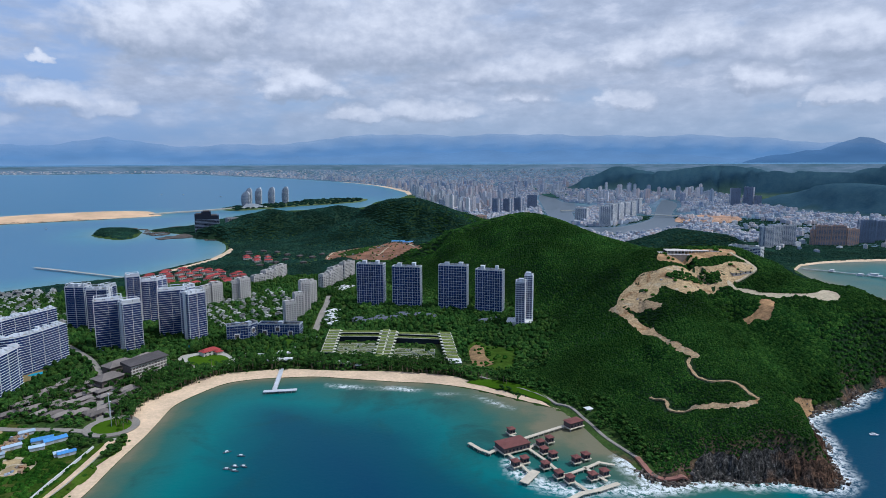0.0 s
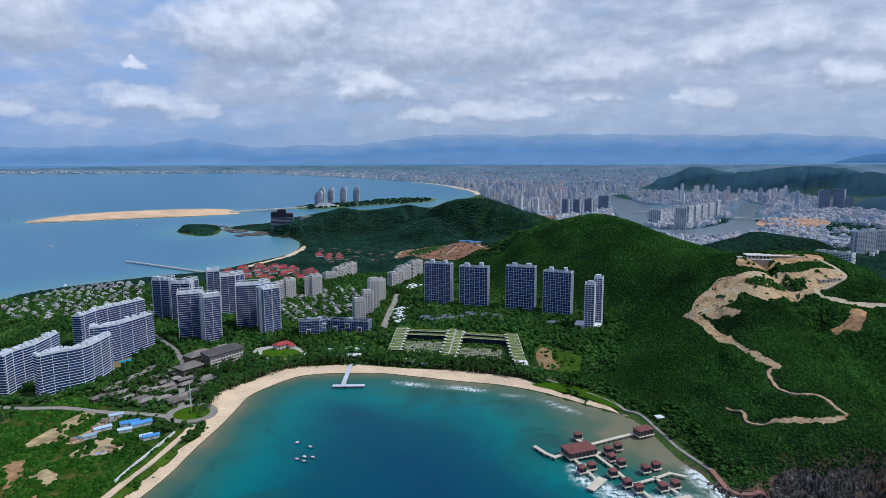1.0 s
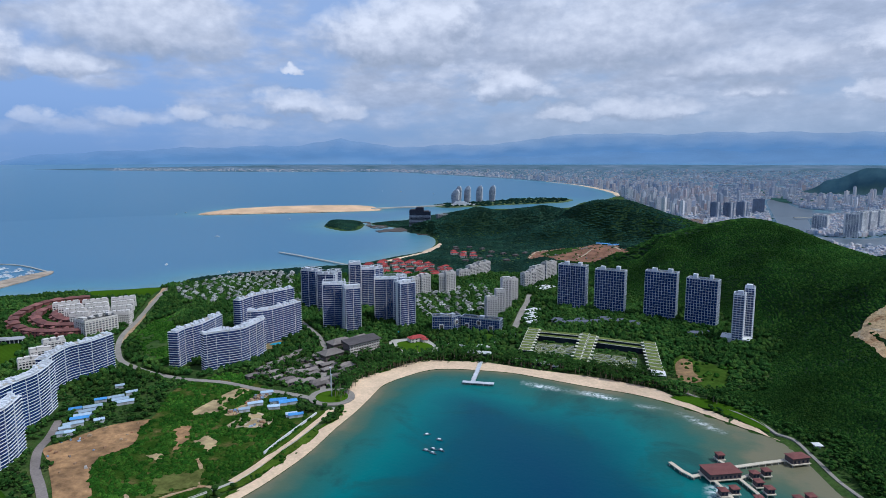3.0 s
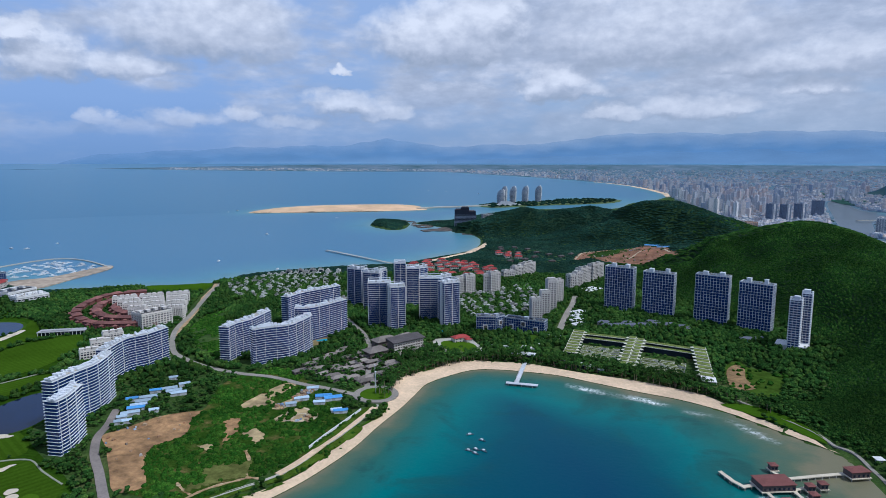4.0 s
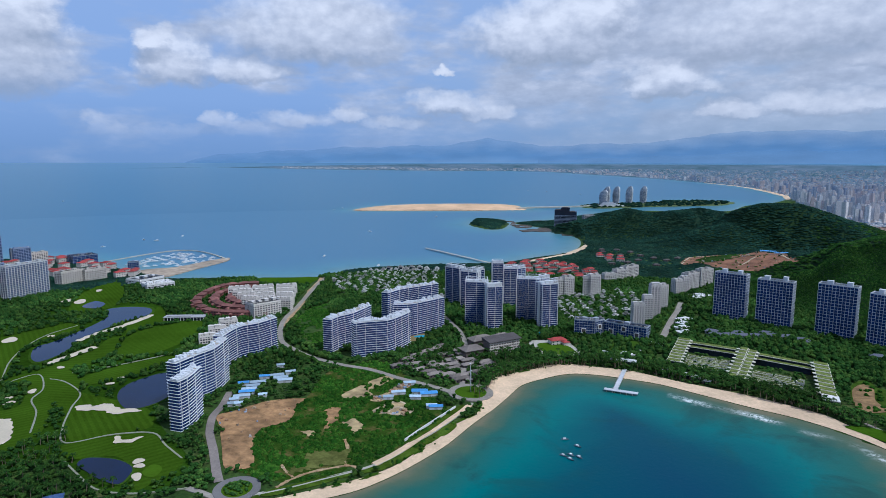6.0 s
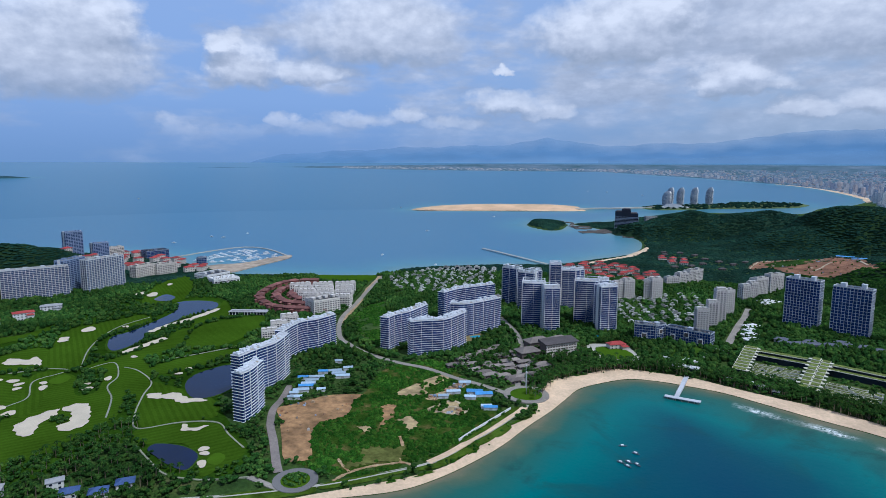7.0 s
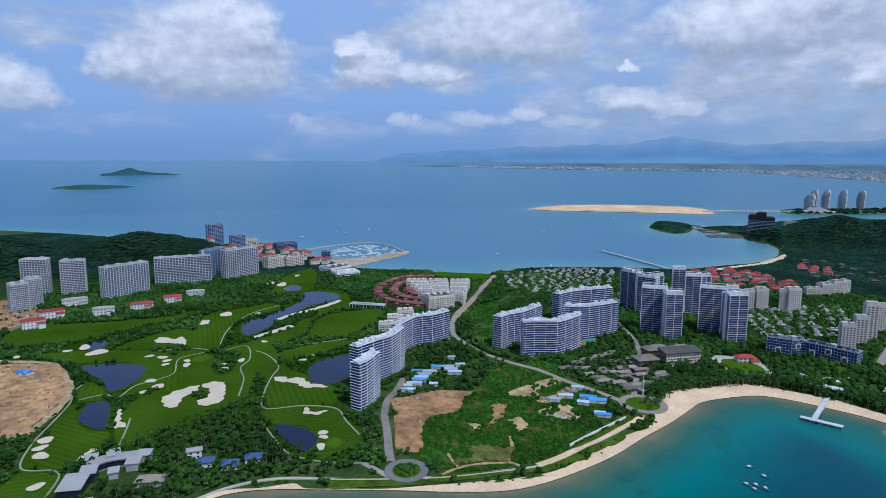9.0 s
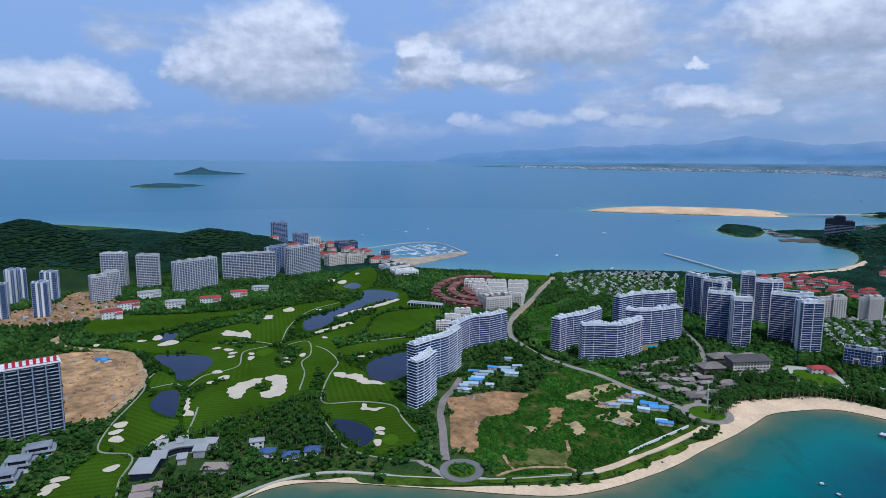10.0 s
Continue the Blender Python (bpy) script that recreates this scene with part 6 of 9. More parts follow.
palm_grove("palm_grove", "palms round the clubhouse garden", x[m], y[m], 25)

r = np.random.default_rng(27)
t = r.uniform(8, len(line) - 40, 240)
p = line[t.astype(int)] + r.normal(0, 1, (240, 2)) * 2.2
k = (shore_gap(p[:, 0], p[:, 1]) > 7) & (np.sin(t * 0.55) + np.sin(t * 1.31) > -0.1)
scatter("beach_scrub", "low green bushes and tufts creeping onto the sand", p[k, 0], p[k, 1], 0.8 + 1.5 * r.uniform(0, 1, k.sum()) ** 2, 0.7 + 1.2 * r.uniform(0, 1, k.sum()), LEAF_SCRUB, 1, 28, 0.25, 0.3)
for i in range(26):
    j = int(r.uniform(4, len(line) - 46))
    cx, cy = line[j] + r.normal(0, 1.2, 2)
    dx, dy = line[j + 2] - line[j]
    a0, ln = math.atan2(dy, dx), r.uniform(3, 9)
    blot = []
    for q in np.arange(0, 6.28, 0.42):
        m = 1 + 0.3 * math.sin(3 * q + i) + 0.2 * math.sin(5 * q)
        u, w = ln * m * math.cos(q), 1.7 * m * math.sin(q)
        blot.append((cx + u * math.cos(a0) - w * math.sin(a0), cy + u * math.sin(a0) + w * math.cos(a0)))
    if shore_gap(np.array([cx]), np.array([cy]))[0] > 7:
        laid("beach_grass", blot, GRASS, 0.62 + 0.006 * i, "ragged patch of beach grass on the sand", 5)

# boulders and cliff rock at the headland's foot
r = np.random.default_rng(41)
hs = np.array(curve_points(HEADLAND_SHORE, False, 8))
i = r.integers(40, len(hs) - 12, 900)
x, y = hs[i, 0] + r.normal(0, 3.3, 900), hs[i, 1] + r.normal(0, 3.3, 900)
m = shore_gap(x, y) > -7
cliff = r.integers(64, 150, 330)
off = r.uniform(0, 1, 330) ** 1.5 * 6 + 0.5
bx, by = hs[np.clip(cliff, 0, len(hs) - 1), 0], hs[np.clip(cliff, 0, len(hs) - 1), 1]
inland = np.array([300.0, 640.0]) - np.stack([bx, by], 1)
inland /= np.linalg.norm(inland, axis=1)[:, None]
bx, by = bx + inland[:, 0] * off, by + inland[:, 1] * off
k = shore_gap(bx, by) > 1
scatter("cliff_rock", "grey and rust-brown broken rock faces of the sea cliff", bx[k], by[k], 0.5 + 1.5 * r.uniform(0, 1, k.sum()) ** 2, 0.6 + 2.4 * r.uniform(0, 1, k.sum()) ** 2, ROCK, "rock", 10, -0.15)
for poly, n, sd in ((MEADOW, 42, 3), (VALLEY_SITE, 70, 4), (HILL_SITE, 12, 5), (PLOT_TERRACES, 30, 6), (PLOT_RUIN, 26, 7), (SITE_TOWERS, 50, 8), (HILL_TOP_SITE, 24, 9)):
    q = np.random.default_rng(sd)
    pp = np.array(poly)
    bx, by = q.uniform(*np.sort(pp[:, 0])[[0, -1]], n * 3), q.uniform(*np.sort(pp[:, 1])[[0, -1]], n * 3)
    k = inside(pp, bx, by) & (wave(bx, by, 40, sd * 0.3) > -0.1)
    scatter("loose_bushes", "scattered green bushes on open ground", bx[k], by[k], 1.4 + 1.8 * q.uniform(0, 1, k.sum()), 2 + 2 * q.uniform(0, 1, k.sum()), LEAF_SCRUB, 1, 20 + sd)
scatter("shore_boulders", "wet brown boulders at the foot of the cliff", x[m], y[m], 0.4 + 1.7 * r.uniform(0, 1, m.sum()) ** 3, 0.4 + 1.7 * r.uniform(0, 1, m.sum()) ** 3, ROCK, "rock", 9, 0.0)


def cliff_material():
    """Split coastal rock: rust and grey faces with dark upright clefts."""
    m = surface("cliff_rock_face", (1, 1, 1), 0.92, spec=0.1)
    nt = m.node_tree
    p = nt.nodes["Principled BSDF"]
    pos = nt.nodes.new("ShaderNodeNewGeometry").outputs["Position"]
    tall = node(nt, "ShaderNodeMapping")
    tall.inputs["Scale"].default_value = (1.0, 1.0, 0.5)
    nt.links.new(pos, tall.inputs[0])
    cleft, patch = fbm(nt, 0.42, 9, 0.78, tall.outputs[0]), fbm(nt, 0.05, 5, 0.6, pos)
    grey = ramp(nt, cleft, [(0.38, (0.006, 0.007, 0.007)), (0.50, (0.040, 0.038, 0.035)), (0.60, (0.13, 0.12, 0.11)), (0.70, (0.32, 0.30, 0.28))])
    rust = ramp(nt, cleft, [(0.38, (0.010, 0.008, 0.006)), (0.50, (0.075, 0.045, 0.030)), (0.62, (0.19, 0.105, 0.065)), (0.75, (0.32, 0.22, 0.15))])
    where = nt.nodes.new("ShaderNodeSeparateXYZ")
    nt.links.new(pos, where.inputs[0])
    eastward = maths(nt, "MULTIPLY", maths(nt, "SUBTRACT", where.outputs["X"], 245.0), 0.006)
    nt.links.new(mixed(nt, ramp(nt, maths(nt, "ADD", patch, eastward), [(0.50, 0.0), (0.66, 1.0)]), grey, rust), p.inputs["Base Color"])
    b = node(nt, "ShaderNodeBump", Strength=1.0, Distance=1.6)
    nt.links.new(cleft, b.inputs["Height"])
    nt.links.new(b.outputs[0], p.inputs["Normal"])
    return m


def sea_cliff(line, deep, rows=15):
    """A broken rock face over the steep shore: upright ribs and clefts, ragged along its top."""
    p = np.array(line)
    d = np.concatenate([[0], np.cumsum(np.linalg.norm(np.diff(p, axis=0), axis=1))])
    s = np.arange(0, d[-1], 1.1)
    base = np.stack([np.interp(s, d, p[:, 0]), np.interp(s, d, p[:, 1])], 1)
    into = np.array([300.0, 640.0]) - base
    into /= np.linalg.norm(into, axis=1)[:, None]
    side = np.stack([into[:, 1], -into[:, 0]], 1)
    v = []
    for i in range(rows):
        t = i / (rows - 1)
        rib = np.array([abs(noise.noise(Vector((q * 0.11, t * 0.9, 1.0)))) * 1.7 + 0.9 * abs(noise.noise(Vector((q * 0.34, t * 2.6, 5.0)))) for q in s])
        fine = np.array([noise.noise(Vector((q * 0.9, t * 7.0, 9.0))) for q in s])
        top = np.array([1 + 0.5 * noise.noise(Vector((q * 0.05, 2.0, 3.0))) + 0.2 * noise.noise(Vector((q * 0.21, 7.0, 3.0))) for q in s])
        bulge = math.sin(math.pi * min(1.0, t * 0.9 + 0.1)) ** 0.6
        q = base + into * (-1.5 + deep * t * top - 2.6 * rib * bulge)[:, None] + side * (0.5 * fine)[:, None]
        z = seat(*(base + into * (deep * t * top)[:, None]).T)
        v.append(np.stack([q[:, 0], q[:, 1], np.where(i == 0, -1.0, z + (1.2 * rib + 0.8 * fine) * bulge - (1.5 if i == rows - 1 else -0.5))], 1))
    n = len(s)
    idx = np.arange(rows * n).reshape(rows, n)
    f = np.stack([idx[:-1, :-1], idx[:-1, 1:], idx[1:, 1:], idx[1:, :-1]], -1).reshape(-1, 4)
    thing("sea_cliff", "grey and rust-brown broken sea cliff with dark clefts", "cliff", kind="structure", me=mesh_from("sea_cliff", np.concatenate(v), f, cliff_material()))


sea_cliff(hs[64:150], 15.0)


# ---- buildings ----
def place(x, y, turn=0, lift=0.0):
    """The pose of a thing that stands on the ground at x, y, drawn in with the distance."""
    z = float(seat(np.array([x]), np.array([y]))[0]) + lift
    fx, fy, fz = (float(q) for q in fold(np.array(x, dtype=float), np.array(y, dtype=float), np.array(z)))
    k = math.hypot(fx, fy) / max(math.hypot(x, y), 1e-6)
    return Matrix.Translation((fx, fy, fz)) @ Matrix.Rotation(radians(turn), 4, "Z") @ Matrix.Diagonal((k, k, k, 1))


def ring(name, w, d, z0, z1, out=0.0, mat=None):
    return boxes(name, [(-w / 2 - out, w / 2 + out, -d / 2 - out, d / 2 + out, z0, z1)], mat)


def roof_rooms(b, w, d, h, seed, mat, tall=3.5, n=3):
    """Parapet, lift houses and small roof plant."""
    r = random.Random(seed)
    t = 0.5
    part("parapet", boxes("parapet", [(-w / 2, w / 2, -d / 2, -d / 2 + t, h, h + 1.3), (-w / 2, w / 2, d / 2 - t, d / 2, h, h + 1.3),
                                      (-w / 2, -w / 2 + t, -d / 2 + t, d / 2 - t, h, h + 1.3), (w / 2 - t, w / 2, -d / 2 + t, d / 2 - t, h, h + 1.3)]), mat, b)
    for k in range(n):
        cx = -w / 2 + w * (k + 0.5) / n + r.uniform(-1, 1)
        a, c, q = r.uniform(2.2, 3.6), min(r.uniform(2.4, 4), d * 0.35), r.uniform(0.6, 1.0) * tall
        part("lift_house", boxes("lift_house", [(cx - a, cx + a, -c, c, h, h + q), (cx - a - 0.3, cx + a + 0.3, -c - 0.3, c + 0.3, h + q, h + q + 0.35)]), mat, b)
    small = [(r.uniform(-w / 2 + 1, w / 2 - 2.5), r.uniform(-d / 2 + 1, d / 2 - 2.5)) for _ in range(int(w / 4))]
    part("roof_plant", boxes("roof_plant", [(px, px + r.uniform(0.8, 2), py, py + r.uniform(0.8, 2), h, h + r.uniform(0.8, 2.2)) for px, py in small]), CONCRETE, b, "grey tanks and air units")["kind"] = "stuff"


def frame_block(name, label, category, at, w, d, h, wall, glass, floor=3.1, band_h=0.6, out=0.5, bays=10, pier=0.6, side_bays=3, group="", ends=0.0, crown=3, seed=1, tall=3.5, pier_out=0.35, split=True, crown_frame=False):
    """A framed tower: a glazed core, a slab edge at every floor, piers between the bays, a roof with its rooms."""
    b = thing(name, label, category, at, group)
    n = max(2, int(round(h / floor)))
    floor = h / n
    part("glazing", ring("glazing", w - 1.2, d - 1.2, -4, h), glass, b, "blue-grey window glass")
    if split:
        me = ring("floor_band", w, d, 0, band_h, out)
        me.materials.append(wall)
        for i in range(n + 1):
            part("floor_band", me, None, b, at=(0, 0, i * floor - (band_h if i == n else 0)))
    else:
        part("slab_edge", boxes("slab_edge", [(-w / 2 - out, w / 2 + out, -d / 2 - out, d / 2 + out, i * floor, i * floor + band_h) for i in range(n)] + [(-w / 2 - out, w / 2 + out, -d / 2 - out, d / 2 + out, h - band_h, h)]), wall, b)["kind"] = "stuff"
    if pier:
        front = boxes("pier", [(-pier / 2, pier / 2, -0.7, 0.1 + pier_out, -3, h)], wall)
        rows = []
        for i in range(bays + 1):
            px = -w / 2 + pier / 2 + (w - pier) * i / bays
            rows += [(px, d / 2, 0), (px, -d / 2, 180)]
        for i in range(1, side_bays):
            py = -d / 2 + d * i / side_bays
            rows += [(w / 2, py, -90), (-w / 2, py, 90)]
        if split:
            for px, py, a in rows:
                part("pier", front, None, b, at=pose(px, py, 0, 0, 0, a))
        else:
            part("pier_rank", boxes("pier_rank", [(px - pier / 2, px + pier / 2, py - 0.5, py + 0.5, -3, h) if a in (0, 180) else (px - 0.5, px + 0.5, py - pier / 2, py + pier / 2, -3, h) for px, py, a in rows]), wall, b)["kind"] = "stuff"
    if ends:
        for s in (-1, 1):
            x0, x1 = sorted((s * (w / 2 + out + 0.05), s * (w / 2 - ends)))
            part("end_wall", boxes("end_wall", [(x0, x1, -d / 2 * 0.3, d / 2 * 0.3, -3, h + 2.2)]), WHITE, b, "plain white end wall")
    if crown:
        roof_rooms(b, w, d, h, seed, wall, tall, crown)
    if crown_frame:
        post = boxes("crown_post", [(-0.3, 0.3, -0.3, 0.3, h, h + 4.4)], wall)
        for px, py in ((-w / 2 + 1, -d / 2 + 1), (0, -d / 2 + 1), (w / 2 - 1, -d / 2 + 1), (w / 2 - 1, d / 2 - 1), (0, d / 2 - 1), (-w / 2 + 1, d / 2 - 1)):
            part("crown_post", post, None, b, at=(px, py, 0))
        part("crown_beam", boxes("crown_beam", [(-w / 2 + 0.5, w / 2 - 0.5, -d / 2 + 0.5, -d / 2 + 1.6, h + 4.4, h + 5.0), (-w / 2 + 0.5, w / 2 - 0.5, d / 2 - 1.6, d / 2 - 0.5, h + 4.4, h + 5.0), (-w / 2 + 0.5, -w / 2 + 1.6, -d / 2 + 1.6, d / 2 - 1.6, h + 4.4, h + 5.0), (w / 2 - 1.6, w / 2 - 0.5, -d / 2 + 1.6, d / 2 - 1.6, h + 4.4, h + 5.0)]), wall, b, "white roof-top beam")
    return b


GRID_WHITE = surface("white_grid_frame", (0.64, 0.66, 0.70), 0.7, 0.08, 0.4, 0.1, 0.03)
STEEL_GREY = surface("grey_steel_frame", (0.36, 0.40, 0.46), 0.7, 0.08, 0.4, 0.1, 0.03)
PALE_WALL = surface("pale_tower_wall", (0.55, 0.52, 0.50), 0.85, 0.1, 0.4, 0.12, 0.03)
STONE_GREY = surface("grey_cladding", (0.36, 0.36, 0.38), 0.8, 0.12, 0.5, 0.15, 0.05)
PINK_WALL = surface("pinkish_tower_wall", (0.48, 0.33, 0.27), 0.85, 0.12, 0.3, 0.12, 0.03)
BLUE_GREY = surface("blue_grey_tower_wall", (0.20, 0.25, 0.34), 0.8, 0.12, 0.3, 0.12, 0.03)
# a white with the blue of distance haze mixed into the paint
HAZE_WHITE = surface("haze_white_paint", (0.52, 0.54, 0.58), 0.85, 0.12, 0.2, 0.12, 0.03)
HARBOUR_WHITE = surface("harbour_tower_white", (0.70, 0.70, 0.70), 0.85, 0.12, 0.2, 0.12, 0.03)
BROWN_WALL = surface("brown_hotel_wall", (0.13, 0.105, 0.095), 0.85, 0.2, 0.5, 0.2, 0.05)
for i, (x, y, a, w, d, h) in enumerate(GRID_BUILDINGS):
    frame_block("apartment_tower", "blue-glazed apartment tower with a white grid of slabs and piers", "tower", place(x, y, a), w, d, h + 1.5, GRID_WHITE, GLASS_BLUE, 4.1, 0.34, 0.0, 11, 0.32, 4, "row of grid-fronted towers", 0, 2, i, pier_out=0.0, tall=7.0)
for i, (x, y, a, w, d, h) in enumerate(POINT_BUILDINGS):
    frame_block("point_tower", "slim white tower with balcony bands at the hill's foot", "tower", place(x, y, a), w, d, h, GRID_WHITE, GLASS_BLUE, 3.2, 0.8, 0.8, 3, 0.6, 3, "slim towers by the hill", 0.8, 1, i, tall=5.0)
part("podium", boxes("podium", [(-18, 16, -13, 12, -1, 6), (-19, 17, -14, 13, 6, 6.5)]), WHITE, thing("tower_podium", "white low podium at the foot of the slim tower", "building", place(112, 882, -12)))
for i, (x, y, a, w, d, h) in enumerate(RES_BUILDINGS):
    frame_block("residence_tower", "dark blue residence tower with white balcony lines and ends", "tower", place(x, y, a), w, d, h + 4, GRID_WHITE, GLASS_BLUE, 3.0, 0.26, 0.3, 2, 0.35, 2, "cluster of dark residence towers", 1.3 if w > 20 else 0.8, 3, 20 + i, pier_out=0.5, tall=3.6, crown_frame=True)
for i, (x, y, a, w, d, h) in enumerate(PALE_BUILDINGS):
    frame_block("apartment_block", "pale cream apartment block with small recessed windows", "building", place(x, y, a), w, d, h + 3, PALE_WALL, GLASS_DARK, 3.0, 1.25, 0.25, max(3, int(w / 4)), 1.3, 3, "pale apartment blocks", 0, 2, 40 + i, pier_out=0.28)
for i, (x, y, a, w, d, h) in enumerate(SLAB_BUILDINGS):
    frame_block("hotel_slab", "long pale grey hotel slab with a close grid of balconies", "building", place(x, y, a), w, d, h + 3, HAZE_WHITE, GLASS_PALE, 3.1, 0.6, 0.4, int(w / 5), 0.7, 3, "pale slabs by the golf course", 0, 4, 60 + i)
for i, (x, y, a, w, d, h) in enumerate(BAND_BUILDINGS):
    frame_block("banded_tower", "pale tower ringed by thick white balcony bands", "tower", place(x, y, a), w, d, h + 3, HAZE_WHITE, GLASS_PALE, 3.1, 0.8, 0.7, 9, 0.5, 3, "banded towers under the hill", 0, 2, 70 + i)
BLUE_STEEL = surface("blue_steel_cladding", (0.24, 0.31, 0.46), 0.6, 0.1, 0.3, 0.12, 0.03)
for i, (x, y, a, w, d, h) in enumerate(BLUET_BUILDINGS):
    frame_block("glass_tower", "deep blue glass tower with slim white edges", "tower", place(x, y, a), w, d, h + 2, BLUE_STEEL, GLASS_PALE, 3.4, 0.9, 0.3, 7, 0.7, 3, "", 0.9, 2, 80 + i)
for i, (x, y, a, w, d, h) in enumerate(CREAM_BUILDINGS):
    frame_block("harbour_building", "cream building with arcaded windows by the marina", "building", place(x, y, a), w, d, h, CREAM, GLASS_DARK, 3.4, 1.4, 0.2, int(w / 5), 1.6, 3, "cream buildings by the marina", 0, 2, 90 + i)
for i, (x, y, a, w, d, h) in enumerate(STRIP_BUILDINGS):
    b = frame_block("new_tower", "unfinished white tower with dark vertical window strips", "tower", place(x, y, a), w, d, h + 3, BLUE_STEEL, GLASS_PALE, 3.0, 0.5, 0.2, 4, 0.4, 2, "white towers on the building site", 2.6, 1, 100 + i)
    for s in (-0.16, 0.16):
        part("white_strip", boxes("white_strip", [(w * s - 1.4, w * s + 1.4, -d / 2 - 0.9, d / 2 + 0.9, -2, h + 4)]), WHITE, b)
CREAM_WHITE = surface("cream_white_render", (0.66, 0.62, 0.58), 0.85, 0.08, 0.4, 0.12, 0.03)
for i, (x, y, a, w, d, h) in enumerate(TOWNWHITE_BUILDINGS):
    frame_block("court_block", "white apartment court block above the road", "building", place(x, y, a), w, d, h, CREAM_WHITE, GLASS_DARK, 3.1, 1.3, 0.3, 10, 1.2, 6, "", 0, 4, 110 + i)
for i, (x, y, a, w, d, h) in enumerate(CLUBWHITE_BUILDINGS):
    frame_block("low_hall", "low white hall with a broad flat roof", "building", place(x, y, a), w, d, h * 0.6, WHITE, GLASS_DARK, 3.6, 1.6, 0.6, 8, 0.8, 5, "", 0, 3, 120 + i)
for i, (x, y, a, w, d, h) in enumerate(DARKCUBE_BUILDINGS):
    frame_block("dark_block", "dark blue cubic building beside the marina", "building", place(x, y, a), w, d, h, BLUE_GREY, GLASS_BLUE, 3.6, 0.5, 0.2, 6, 0.5, 4, "", 0, 1, 130 + i)
for i, (x, y, a, w, d, h) in enumerate(HOTELW_BUILDINGS):
    frame_block("white_hotel", "white hotel with deep balconies behind the hill", "building", place(x, y, a), w, d, h, WHITE, GLASS_BLUE, 3.2, 1.3, 0.6, 12, 0.6, 3, "", 0, 3, 140 + i)
for rows, mat, glass, lab, grp in ((EASTPALE_BUILDINGS, HAZE_WHITE, GLASS_FAR, "haze-tinted white apartment tower in the eastern town", "pale eastern towers"), (EASTPINK_BUILDINGS, PINK_WALL, GLASS_FAR, "pinkish apartment tower in the eastern town", "pink eastern towers"),
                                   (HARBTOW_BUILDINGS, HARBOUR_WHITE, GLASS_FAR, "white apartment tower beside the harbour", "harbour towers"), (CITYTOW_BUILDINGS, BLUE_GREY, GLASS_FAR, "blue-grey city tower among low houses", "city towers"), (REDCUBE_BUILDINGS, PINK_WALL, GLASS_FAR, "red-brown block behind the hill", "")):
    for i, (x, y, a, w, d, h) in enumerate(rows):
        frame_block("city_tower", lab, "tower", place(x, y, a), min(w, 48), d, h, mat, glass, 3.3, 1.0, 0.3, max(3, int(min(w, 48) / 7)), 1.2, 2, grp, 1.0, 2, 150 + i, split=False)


for i, (x, y, a, w, d, h) in enumerate(((-674, 492, 58, 20, 12, 13), (-694, 523, 58, 22, 13, 13.5), (-713, 556, 58, 24, 14, 14))):
    frame_block("stepped_block", "cream terraced apartment block with roof gardens", "building", place(x, y, a), w, d, h, CREAM_WHITE, GLASS_DARK, 3.1, 1.1, 0.4, 6, 1.0, 4, "cream stepped blocks", 0, 3, 440 + i)
b = thing("golf_pavilion", "long dark glass pavilion with a flat roof by the fairway", "building", place(-811, 556, 36))
part("glazing", boxes("glazing", [(-28, 28, -6, 6, -2, 5)]), GLASS_DARK, b)
part("roof", boxes("roof", [(-30, 30, -8, 8, 5, 5.8), (-26, 10, -4, 4, 5.8, 7)]), STONE_GREY, b, "grey flat roof")
col = boxes("column", [(-0.3, 0.3, -0.3, 0.3, -2, 5)], WHITE)
for k in range(13):
    part("column", col, None, b, at=(-28.8 + 4.8 * k, -7.2, 0))


